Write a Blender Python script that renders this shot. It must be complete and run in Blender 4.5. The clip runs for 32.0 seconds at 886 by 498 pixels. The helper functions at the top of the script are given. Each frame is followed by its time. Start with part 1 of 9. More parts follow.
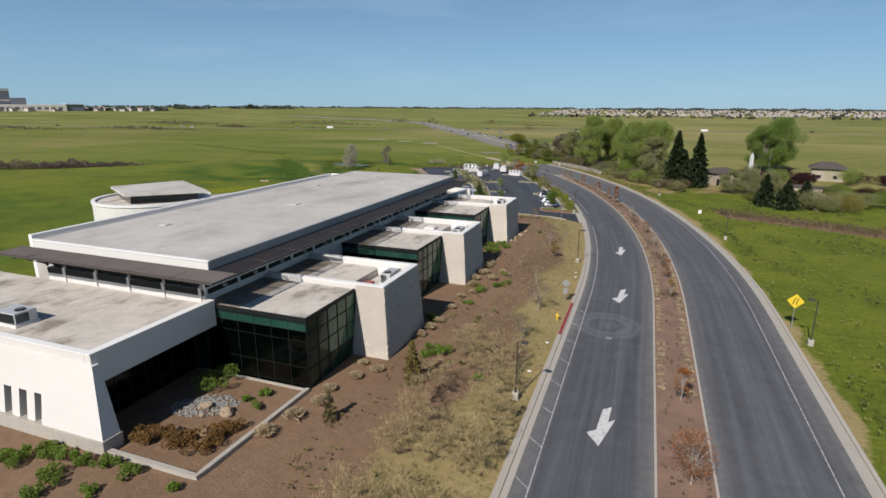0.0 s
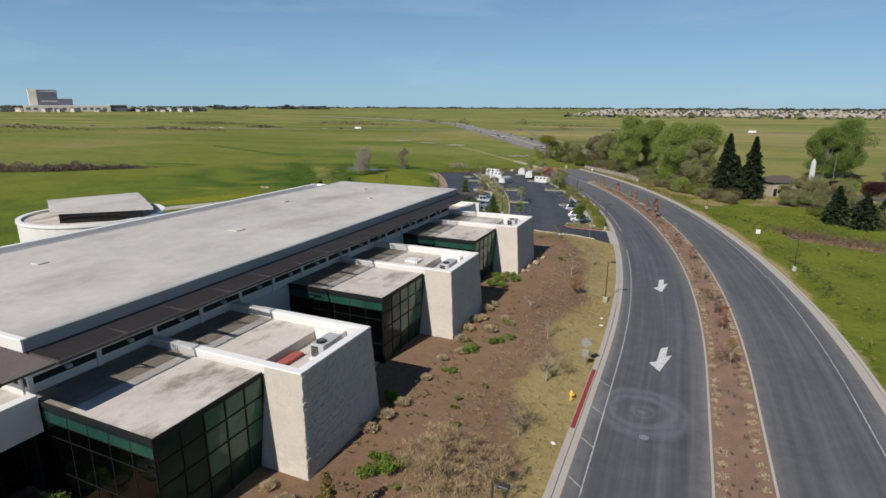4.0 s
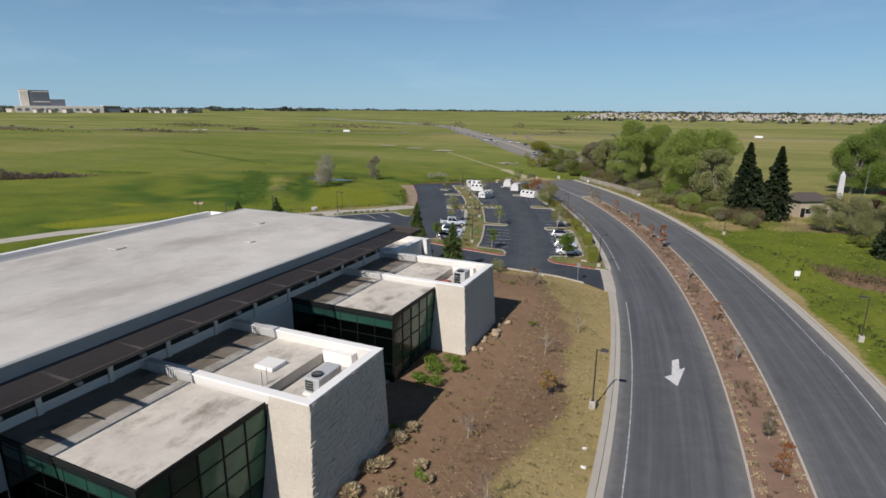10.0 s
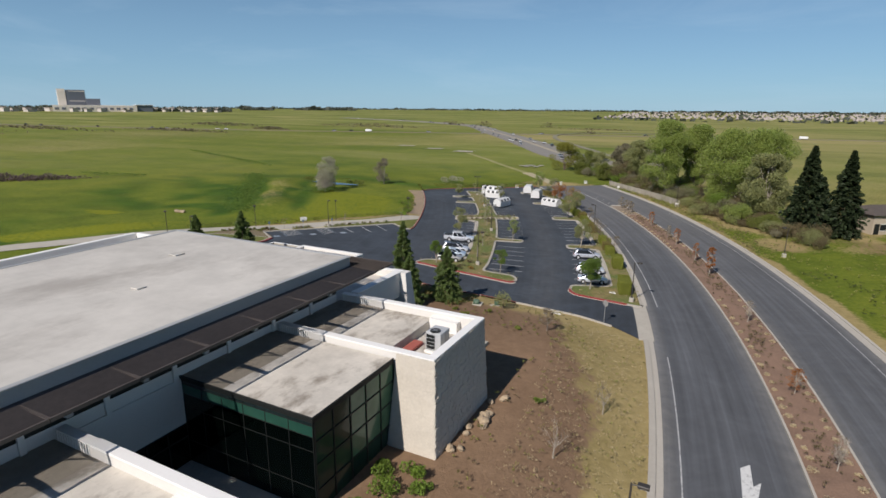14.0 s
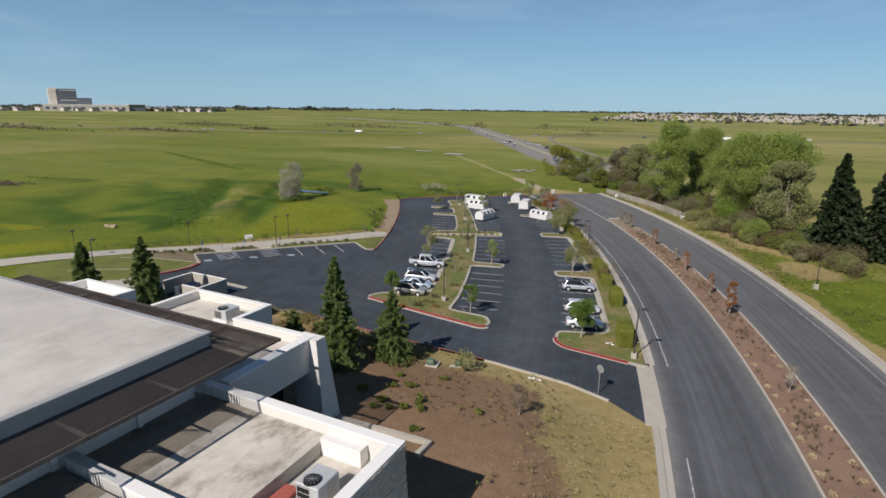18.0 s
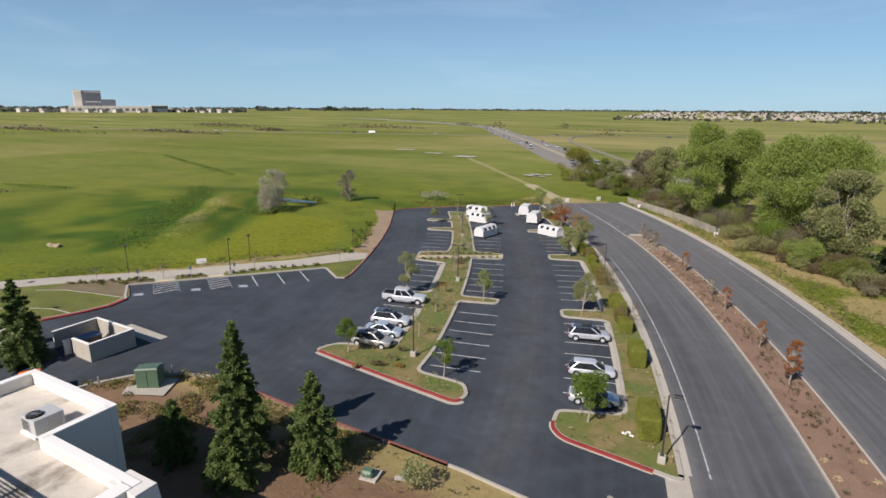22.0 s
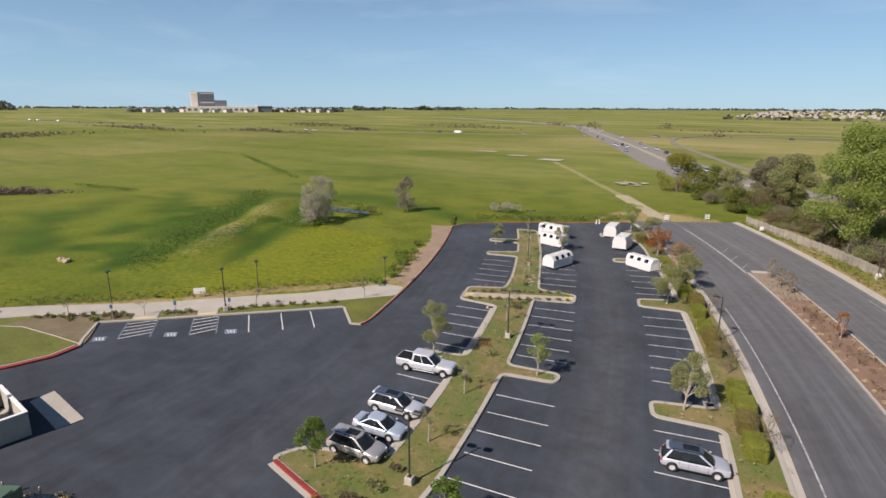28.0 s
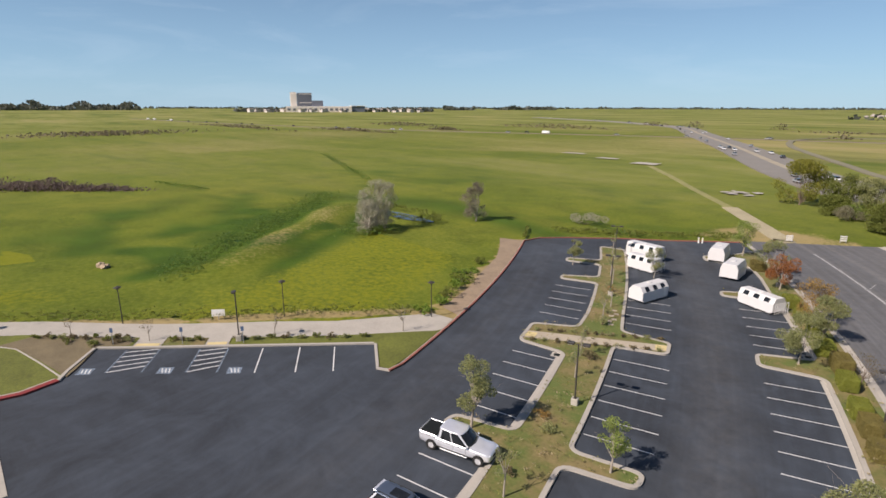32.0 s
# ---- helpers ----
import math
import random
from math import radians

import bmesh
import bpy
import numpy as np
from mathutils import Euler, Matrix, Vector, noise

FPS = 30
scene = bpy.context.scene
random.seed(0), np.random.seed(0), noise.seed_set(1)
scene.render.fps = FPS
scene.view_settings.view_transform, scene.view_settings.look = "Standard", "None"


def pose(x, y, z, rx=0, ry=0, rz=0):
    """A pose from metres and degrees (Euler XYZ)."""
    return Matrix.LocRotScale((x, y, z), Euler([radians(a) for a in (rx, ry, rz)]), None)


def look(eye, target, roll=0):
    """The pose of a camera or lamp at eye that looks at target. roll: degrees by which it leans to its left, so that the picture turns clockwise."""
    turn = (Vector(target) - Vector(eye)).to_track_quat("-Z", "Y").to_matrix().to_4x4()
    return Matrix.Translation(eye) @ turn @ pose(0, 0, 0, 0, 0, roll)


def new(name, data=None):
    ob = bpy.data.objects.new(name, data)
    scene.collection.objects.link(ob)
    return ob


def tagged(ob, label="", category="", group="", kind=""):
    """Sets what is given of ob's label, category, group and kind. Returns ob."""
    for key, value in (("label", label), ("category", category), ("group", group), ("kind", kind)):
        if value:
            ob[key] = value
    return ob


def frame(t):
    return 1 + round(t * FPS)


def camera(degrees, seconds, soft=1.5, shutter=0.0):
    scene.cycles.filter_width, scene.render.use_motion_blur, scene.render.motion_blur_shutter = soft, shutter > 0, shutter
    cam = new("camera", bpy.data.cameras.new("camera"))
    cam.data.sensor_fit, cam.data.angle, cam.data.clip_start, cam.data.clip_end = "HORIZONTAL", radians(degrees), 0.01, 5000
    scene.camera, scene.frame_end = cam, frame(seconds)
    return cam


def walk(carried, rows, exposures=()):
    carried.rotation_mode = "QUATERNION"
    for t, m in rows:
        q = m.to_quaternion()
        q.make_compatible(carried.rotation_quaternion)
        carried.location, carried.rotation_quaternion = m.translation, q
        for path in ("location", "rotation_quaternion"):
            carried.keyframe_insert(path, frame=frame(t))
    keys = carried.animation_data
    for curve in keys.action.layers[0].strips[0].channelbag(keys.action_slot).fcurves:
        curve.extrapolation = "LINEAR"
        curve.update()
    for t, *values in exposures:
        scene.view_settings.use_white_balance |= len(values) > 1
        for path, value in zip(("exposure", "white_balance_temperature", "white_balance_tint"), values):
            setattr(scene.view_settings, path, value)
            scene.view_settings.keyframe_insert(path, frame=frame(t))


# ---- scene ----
cam = camera(78.1, 32.0, soft=1.6)
EXPOSURES = [(0, 0.07, 6440, 14), (17, 0.08, 6520, 14), (21, 0.26, 6620, 15), (25, 0.39, 6780, 19), (32, 0.38, 6920, 20)]
PATH = [
    (0, (10.323, 2.476, 27.054), (9.655, 4.293, 26.549), 0.3),
    (1, (10.085, 7.718, 26.923), (9.414, 9.534, 26.419), 0.4),
    (2, (9.843, 12.925, 26.949), (9.092, 14.709, 26.444), 0.3),
    (2.5, (9.705, 15.49, 26.963), (8.927, 17.262, 26.459), 0.2),
    (3, (9.475, 18.013, 26.909), (8.696, 19.784, 26.405), 0.2),
    (3.5, (9.202, 20.556, 26.873), (8.422, 22.327, 26.368), 0.2),
    (5.5, (8.154, 30.627, 26.965), (7.367, 32.396, 26.463), 0.3),
    (6, (7.918, 33.044, 27.127), (7.133, 34.814, 26.624), 0.3),
    (7, (7.431, 38.028, 27.268), (6.646, 39.797, 26.767), 0.4),
    (8, (6.952, 42.906, 27.213), (6.166, 44.677, 26.715), 0.4),
    (9, (6.459, 47.63, 27.051), (5.674, 49.401, 26.556), 0.5),
    (10, (6.029, 52.227, 26.915), (5.246, 53.999, 26.419), 0.5),
    (11, (5.441, 57.023, 26.739), (4.643, 58.789, 26.242), 0.5),
    (11.5, (5.145, 59.303, 26.666), (4.303, 61.047, 26.168), 0.5),
    (12, (4.749, 61.466, 26.659), (3.877, 63.195, 26.158), 0.4),
    (13, (3.858, 66.142, 26.705), (2.984, 67.869, 26.202), 0.4),
    (14, (2.787, 70.953, 26.481), (1.915, 72.682, 25.982), 0.5),
    (14.5, (2.354, 73.339, 26.425), (1.48, 75.067, 25.926), 0.5),
    (16.5, (0.627, 82.67, 26.169), (-0.244, 84.401, 25.676), 0.7),
    (17, (0.271, 84.971, 26.248), (-0.598, 86.702, 25.752), 0.6),
    (18, (-0.554, 89.58, 26.394), (-1.418, 91.314, 25.897), 0.7),
    (19, (-1.209, 94.238, 26.434), (-2.081, 95.967, 25.938), 0.5),
    (20, (-1.957, 98.678, 26.545), (-2.835, 100.405, 26.047), 0.6),
    (21, (-2.695, 103.168, 26.544), (-3.62, 104.87, 26.048), 0.5),
    (22, (-3.504, 107.776, 26.639), (-4.434, 109.474, 26.14), 0.4),
    (22.5, (-4.082, 110.033, 26.503), (-5.119, 111.67, 26.008), 0.4),
    (23, (-4.586, 112.183, 26.435), (-5.768, 113.718, 25.939), 0.2),
    (24, (-5.839, 116.12, 26.361), (-7.03, 117.647, 25.862), 0.2),
    (25, (-6.878, 119.713, 26.357), (-8.069, 121.238, 25.855), 0.2),
    (25.5, (-7.328, 121.375, 26.363), (-8.519, 122.9, 25.86), 0.2),
    (27.5, (-9.352, 127.891, 26.475), (-10.549, 129.412, 25.971), 0.2),
    (28, (-9.994, 129.468, 26.418), (-11.194, 130.987, 25.915), 0.2),
    (29, (-11.342, 132.767, 26.343), (-12.542, 134.286, 25.84), 0.3),
    (29.5, (-12.106, 134.413, 26.139), (-13.32, 135.921, 25.639), 0.4),
    (30, (-12.807, 136.069, 26.055), (-14.127, 137.485, 25.553), 0.2),
    (30.5, (-13.684, 137.708, 25.993), (-15.106, 139.022, 25.494), 0.1),
    (31, (-14.615, 139.387, 25.84), (-16.045, 140.693, 25.34), -0.1),
    (32, (-16.604, 142.68, 25.875), (-18.031, 143.987, 25.371), 0.1),
]
walk(cam, [(t, look(eye, target, roll)) for t, eye, target, roll in PATH], EXPOSURES)

# ---- light ----
SUN_AZ, SUN_EL = 11.0, 40.5          # shadows run towards +y, a little to +x
world = bpy.data.worlds.new("world")
scene.world = world
world.use_nodes = True
wn = world.node_tree.nodes
sky = wn.new("ShaderNodeTexSky")
sky.sky_type, sky.sun_disc = "NISHITA", False
sky.sun_elevation, sky.sun_rotation = radians(SUN_EL), radians(180 + SUN_AZ)
sky.altitude, sky.air_density, sky.dust_density, sky.ozone_density = 10, 0.85, 0.12, 3.2
haze = wn.new("ShaderNodeMix")                                # haze that thins out from the horizon to the zenith
way_ = wn.new("ShaderNodeSeparateXYZ")
world.node_tree.links.new(wn.new("ShaderNodeTexCoord").outputs["Generated"], way_.inputs[0])
thin = wn.new("ShaderNodeMapRange")
for k_, v_ in (("From Min", 0.0), ("From Max", 0.36), ("To Min", 0.62), ("To Max", 0.0)):
    thin.inputs[k_].default_value = v_
world.node_tree.links.new(way_.outputs[2], thin.inputs["Value"])
world.node_tree.links.new(thin.outputs[0], haze.inputs[0])
haze.data_type, haze.inputs[7].default_value = "RGBA", (5.7, 10.1, 13.7, 1)
deep = wn.new("ShaderNodeMix")                                # a deeper, cleaner blue overhead
deep.data_type, deep.blend_type, deep.inputs[0].default_value, deep.inputs[7].default_value = "RGBA", "MULTIPLY", 1.0, (0.79, 1.0, 1.12, 1)
world.node_tree.links.new(sky.outputs[0], deep.inputs[6])
world.node_tree.links.new(deep.outputs[2], haze.inputs[6])
wn["Background"].inputs[1].default_value = 0.053
wisp = wn.new("ShaderNodeMapping")                            # thin high cirrus
wisp.inputs["Scale"].default_value, wisp.inputs["Rotation"].default_value = (1.0, 2.2, 9.0), (0, 0.12, 0.5)
world.node_tree.links.new(way_.inputs[0].links[0].from_socket, wisp.inputs["Vector"])
cirrus = wn.new("ShaderNodeTexNoise")
for k_, v_ in (("Scale", 1.6), ("Detail", 6.0), ("Roughness", 0.62), ("Distortion", 0.5)):
    cirrus.inputs[k_].default_value = v_
world.node_tree.links.new(wisp.outputs[0], cirrus.inputs["Vector"])
veil = wn.new("ShaderNodeMapRange")
for k_, v_ in (("From Min", 0.50), ("From Max", 0.78), ("To Min", 0.0), ("To Max", 0.20)):
    veil.inputs[k_].default_value = v_
world.node_tree.links.new(cirrus.outputs[0], veil.inputs["Value"])
clouds = wn.new("ShaderNodeMix")
clouds.data_type, clouds.inputs[7].default_value = "RGBA", (9.5, 12.4, 14.6, 1)
world.node_tree.links.new(veil.outputs[0], clouds.inputs[0])
world.node_tree.links.new(haze.outputs[2], clouds.inputs[6])
world.node_tree.links.new(clouds.outputs[2], wn["Background"].inputs[0])
sun = new("sun", bpy.data.lights.new("sun", "SUN"))
sun.data.energy, sun.data.angle, sun.data.color = 4.7, radians(0.53), (1.0, 0.95, 0.87)
ray = Vector((math.sin(radians(SUN_AZ)) * math.cos(radians(SUN_EL)), math.cos(radians(SUN_AZ)) * math.cos(radians(SUN_EL)), -math.sin(radians(SUN_EL))))
sun.matrix_world = look((0, 0, 80), Vector((0, 0, 80)) + ray)

# ---- materials ----
def noise_node(nt, scale, detail=4, rough=0.55, vec=None):
    n = nt.nodes.new("ShaderNodeTexNoise")
    n.inputs["Scale"].default_value, n.inputs["Detail"].default_value, n.inputs["Roughness"].default_value = scale, detail, rough
    if vec is not None:
        nt.links.new(vec, n.inputs["Vector"])
    return n.outputs["Fac"]


def ramp(nt, fac, stops):
    r = nt.nodes.new("ShaderNodeValToRGB")
    e = r.color_ramp.elements
    while len(e) < len(stops):
        e.new(0.5)
    for el, (p, c) in zip(e, stops):
        el.position, el.color = p, (*c, 1) if len(c) == 3 else c
    nt.links.new(fac, r.inputs[0])
    return r.outputs[0]


def mix(nt, fac, a, b, mode="MIX"):
    m = nt.nodes.new("ShaderNodeMix")
    m.data_type, m.blend_type = "RGBA", mode
    for sock, v in ((m.inputs[0], fac), (m.inputs[6], a), (m.inputs[7], b)):
        if isinstance(v, (int, float)):
            sock.default_value = v
        elif isinstance(v, tuple):
            sock.default_value = (*v, 1)
        else:
            nt.links.new(v, sock)
    return m.outputs[2]


def attr(nt, name):
    a = nt.nodes.new("ShaderNodeAttribute")
    a.attribute_name = name
    return a.outputs["Fac"]


def calc(nt, op, a, b=0.0, clamp=False):
    m = nt.nodes.new("ShaderNodeMath")
    m.operation, m.use_clamp = op, clamp
    for sock, v in ((m.inputs[0], a), (m.inputs[1], b)):
        if isinstance(v, (int, float)):
            sock.default_value = v
        else:
            nt.links.new(v, sock)
    return m.outputs[0]


def bare(name, rough=0.8, metal=0.0):
    m = bpy.data.materials.new(name)
    m.use_nodes = True
    b = m.node_tree.nodes["Principled BSDF"]
    b.inputs["Roughness"].default_value, b.inputs["Metallic"].default_value = rough, metal
    return m, m.node_tree, b


def position(nt):
    return nt.nodes.new("ShaderNodeNewGeometry").outputs["Position"]


def mat(name, color, rough=0.8, metal=0.0, vary=0.25, big=0.3, fine=6.0, bump=0.2, bump_scale=20.0, random_part=0.0, spec=0.5):
    """A surface of one colour with stains (big, per metre), grain (fine) and relief."""
    m, nt, b = bare(name, rough, metal)
    p = position(nt)
    lo, hi = tuple(c * (1 - vary) for c in color), tuple(min(1, c * (1 + vary)) for c in color)
    col = mix(nt, 0.5, ramp(nt, noise_node(nt, big, 5, 0.6, p), [(0.3, lo), (0.7, hi)]), ramp(nt, noise_node(nt, fine, 4, 0.6, p), [(0.3, lo), (0.7, hi)]))
    if random_part:
        o = nt.nodes.new("ShaderNodeObjectInfo")
        col = mix(nt, 1.0, col, ramp(nt, o.outputs["Random"], [(0, (1 - random_part,) * 3), (1, (1 + random_part,) * 3)]), "MULTIPLY")
    nt.links.new(col, b.inputs["Base Color"])
    b.inputs["Specular IOR Level"].default_value = spec
    if bump:
        bn = nt.nodes.new("ShaderNodeBump")
        bn.inputs["Strength"].default_value, bn.inputs["Distance"].default_value = bump, 0.05
        nt.links.new(noise_node(nt, bump_scale, 4, 0.6, p), bn.inputs["Height"])
        nt.links.new(bn.outputs[0], b.inputs["Normal"])
    return m


def leaf_mat(name, color, vary=0.35, patch=0.6, through_light=0.4):
    m, nt, b = bare(name, 0.6)
    g = nt.nodes.new("ShaderNodeNewGeometry")
    c1 = ramp(nt, g.outputs["Random Per Island"], [(0, tuple(c * (1 - vary) for c in color)), (1, tuple(c * (1 + vary) for c in color))])
    c2 = mix(nt, 0.5, c1, ramp(nt, noise_node(nt, patch, 3, 0.5, g.outputs["Position"]), [(0.3, tuple(c * (1 - vary) for c in color)), (0.7, tuple(c * (1 + vary) for c in color))]))
    nt.links.new(c2, b.inputs["Base Color"])
    b.inputs["Specular IOR Level"].default_value = 0.25
    tl, mx = nt.nodes.new("ShaderNodeBsdfTranslucent"), nt.nodes.new("ShaderNodeMixShader")
    nt.links.new(c2, tl.inputs[0])
    mx.inputs[0].default_value = through_light
    nt.links.new(b.outputs[0], mx.inputs[1])
    nt.links.new(tl.outputs[0], mx.inputs[2])
    nt.links.new(mx.outputs[0], nt.nodes["Material Output"].inputs[0])
    return m


STUCCO = mat("white_stucco", (0.66, 0.64, 0.60), 0.85, vary=0.05, bump=0.15, bump_scale=30)
WHITE = mat("white_paint", (0.76, 0.75, 0.72), 0.5, vary=0.04, bump=0.0)


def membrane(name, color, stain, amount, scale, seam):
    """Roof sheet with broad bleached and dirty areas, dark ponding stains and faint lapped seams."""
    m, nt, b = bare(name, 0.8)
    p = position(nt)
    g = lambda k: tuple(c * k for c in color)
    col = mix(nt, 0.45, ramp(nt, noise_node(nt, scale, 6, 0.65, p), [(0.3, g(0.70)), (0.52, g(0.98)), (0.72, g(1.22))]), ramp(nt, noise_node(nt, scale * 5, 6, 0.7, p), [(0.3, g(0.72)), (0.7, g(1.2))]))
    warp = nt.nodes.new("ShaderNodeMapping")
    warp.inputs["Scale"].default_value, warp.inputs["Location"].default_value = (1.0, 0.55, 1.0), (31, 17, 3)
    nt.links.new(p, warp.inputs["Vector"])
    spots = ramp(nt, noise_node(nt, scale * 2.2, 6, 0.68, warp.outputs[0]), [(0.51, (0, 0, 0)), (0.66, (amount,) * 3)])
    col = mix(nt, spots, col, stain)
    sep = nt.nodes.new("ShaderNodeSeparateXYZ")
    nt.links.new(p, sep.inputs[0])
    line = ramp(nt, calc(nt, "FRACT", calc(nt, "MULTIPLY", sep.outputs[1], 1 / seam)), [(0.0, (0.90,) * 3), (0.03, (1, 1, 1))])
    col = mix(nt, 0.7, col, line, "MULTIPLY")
    nt.links.new(col, b.inputs["Base Color"])
    bn = nt.nodes.new("ShaderNodeBump")
    bn.inputs["Strength"].default_value, bn.inputs["Distance"].default_value = 0.1, 0.05
    nt.links.new(noise_node(nt, 4, 4, 0.6, p), bn.inputs["Height"])
    nt.links.new(bn.outputs[0], b.inputs["Normal"])
    return m


ROOFING = membrane("roof_membrane", (0.51, 0.485, 0.44), (0.27, 0.245, 0.215), 0.55, 0.055, 3.05)
ROOFING2 = membrane("wing_roof_membrane", (0.56, 0.52, 0.455), (0.20, 0.17, 0.135), 0.85, 0.17, 2.1)
# browner membrane for the roof strips next to the main wall
BROWNROOF = membrane("brown_membrane", (0.27, 0.235, 0.185), (0.12, 0.10, 0.08), 0.7, 0.3, 2.1)
COPING = mat("white_coping", (0.80, 0.79, 0.76), 0.45, vary=0.03, bump=0.0)
# whitish metal darkened in colour for the sides away from the sun
SHADEDFASCIA = mat("shaded_metal_fascia", (0.33, 0.335, 0.335), 0.45, metal=0.0, vary=0.06, bump=0.0)
BROWN = mat("brown_metal_louvre", (0.068, 0.056, 0.050), 0.6, vary=0.25, big=0.4, fine=3, bump=0.0)
DARK = mat("dark_bronze_metal", (0.014, 0.016, 0.015), 0.6, vary=0.2, bump=0.0, spec=0.2)
STONE = mat("split_stone", (0.50, 0.455, 0.385), 0.9, vary=0.12, big=0.5, fine=5, bump=0.3, bump_scale=9, random_part=0.06)
MORTAR = mat("stone_backing", (0.46, 0.42, 0.355), 0.95, vary=0.15, bump=0.3)
CONCRETE = mat("concrete", (0.40, 0.37, 0.315), 0.85, vary=0.16, big=0.5, fine=5, bump=0.2, bump_scale=25)
CONCRETE_WARM = mat("warm_concrete", (0.40, 0.345, 0.26), 0.85, vary=0.16, big=0.5, fine=5, bump=0.2, bump_scale=25)
PADYELLOW = mat("faded_yellow_plate", (0.60, 0.49, 0.24), 0.7, vary=0.12, big=1.5, bump=0.1)
CONCRETE_TAN = mat("tan_gravel", (0.25, 0.195, 0.14), 0.95, vary=0.3, big=0.6, fine=6, bump=0.4)
KERB = mat("kerb_concrete", (0.40, 0.37, 0.32), 0.85, vary=0.10, big=0.4, fine=5, bump=0.2, bump_scale=25, random_part=0.06)
REDKERB = mat("red_kerb_paint", (0.255, 0.038, 0.032), 0.6, vary=0.25, big=0.8, fine=6, bump=0.1)
FADEDRED = mat("faded_red_kerb_paint", (0.27, 0.095, 0.065), 0.7, vary=0.35, big=0.6, fine=5, bump=0.1)
MULCH = mat("bark_mulch", (0.215, 0.135, 0.092), 0.95, vary=0.35, big=0.35, fine=7, bump=0.7, bump_scale=9)
def turf_mat(name):
    """Dry turf: green where it is wet, tan where it is thin, with fine mottling."""
    m, nt, b = bare(name, 0.95)
    p = position(nt)
    wet, fine = noise_node(nt, 0.24, 5, 0.68, p), noise_node(nt, 3.5, 5, 0.7, p)
    col = mix(nt, 0.35, ramp(nt, wet, [(0.40, (0.078, 0.130, 0.018)), (0.50, (0.140, 0.135, 0.036)), (0.60, (0.235, 0.172, 0.075))]), ramp(nt, fine, [(0.3, (0.065, 0.074, 0.018)), (0.7, (0.245, 0.215, 0.082))]))
    nt.links.new(col, b.inputs["Base Color"])
    bn = nt.nodes.new("ShaderNodeBump")
    bn.inputs["Strength"].default_value, bn.inputs["Distance"].default_value = 0.7, 0.06
    nt.links.new(noise_node(nt, 9, 4, 0.6, p), bn.inputs["Height"])
    nt.links.new(bn.outputs[0], b.inputs["Normal"])
    return m


TURF = turf_mat("dry_turf")
LAWN = mat("lawn", (0.115, 0.128, 0.020), 0.95, vary=0.45, big=0.25, fine=4, bump=0.5, bump_scale=10)
STEEL = mat("galvanised_steel", (0.42, 0.43, 0.44), 0.45, 0.6, vary=0.12, bump=0.0)
POLE = mat("dark_pole_paint", (0.045, 0.04, 0.035), 0.5, vary=0.2, bump=0.0)
BARK = mat("tree_bark", (0.16, 0.12, 0.09), 0.9, vary=0.3, big=2, fine=12, bump=0.5)
PALEBARK = mat("pale_bark", (0.33, 0.29, 0.24), 0.9, vary=0.25, big=2, fine=12, bump=0.4)
RUBBER = mat("tyre_rubber", (0.02, 0.02, 0.02), 0.8, vary=0.2, bump=0.0)
REDDUCT = mat("red_roof_panel", (0.36, 0.10, 0.075), 0.7, vary=0.2, big=1.5, bump=0.0)
ACGREY = mat("hvac_casing", (0.52, 0.53, 0.53), 0.45, 0.2, vary=0.08, big=1.5, bump=0.0)
GREENBOX = mat("utility_green", (0.075, 0.13, 0.085), 0.5, vary=0.15, bump=0.0)
YELLOW = mat("yellow_paint", (0.72, 0.50, 0.03), 0.45, vary=0.08, bump=0.0)
ORANGE = mat("orange_paint", (0.75, 0.13, 0.02), 0.45, vary=0.1, bump=0.0)
BOULDER = mat("tan_boulder", (0.35, 0.27, 0.18), 0.95, vary=0.3, big=1.2, fine=6, bump=0.6, bump_scale=6)
BLUE = mat("blue_paint", (0.08, 0.13, 0.22), 0.5, vary=0.15, bump=0.0)


def paint(name, color, rough=0.3, metal=0.0):
    m, nt, b = bare(name, rough, metal)
    p = position(nt)
    nt.links.new(ramp(nt, noise_node(nt, 1.5, 3, 0.5, p), [(0.3, tuple(c * 0.93 for c in color)), (0.7, tuple(min(1, c * 1.05) for c in color))]), b.inputs["Base Color"])
    b.inputs["Coat Weight"].default_value, b.inputs["Coat Roughness"].default_value = 0.6, 0.08
    return m


def worn_paint(name, color, under, wear=0.5, scale=2.5):
    m, nt, b = bare(name, 0.7)
    p = position(nt)
    f = ramp(nt, noise_node(nt, scale, 6, 0.75, p), [(wear - 0.08, (0, 0, 0)), (wear + 0.08, (1, 1, 1))])
    nt.links.new(mix(nt, f, under, color), b.inputs["Base Color"])
    return m


LINE = worn_paint("worn_white_line", (0.46, 0.46, 0.45), (0.14, 0.14, 0.14), 0.47)
LINE2 = worn_paint("stall_white_line", (0.62, 0.62, 0.60), (0.30, 0.30, 0.30), 0.36)
ARROWPAINT = worn_paint("arrow_white_paint", (0.60, 0.60, 0.58), (0.24, 0.24, 0.24), 0.40)
BLUELINE = worn_paint("blue_marking", (0.22, 0.29, 0.36), (0.07, 0.08, 0.10), 0.48, 5)

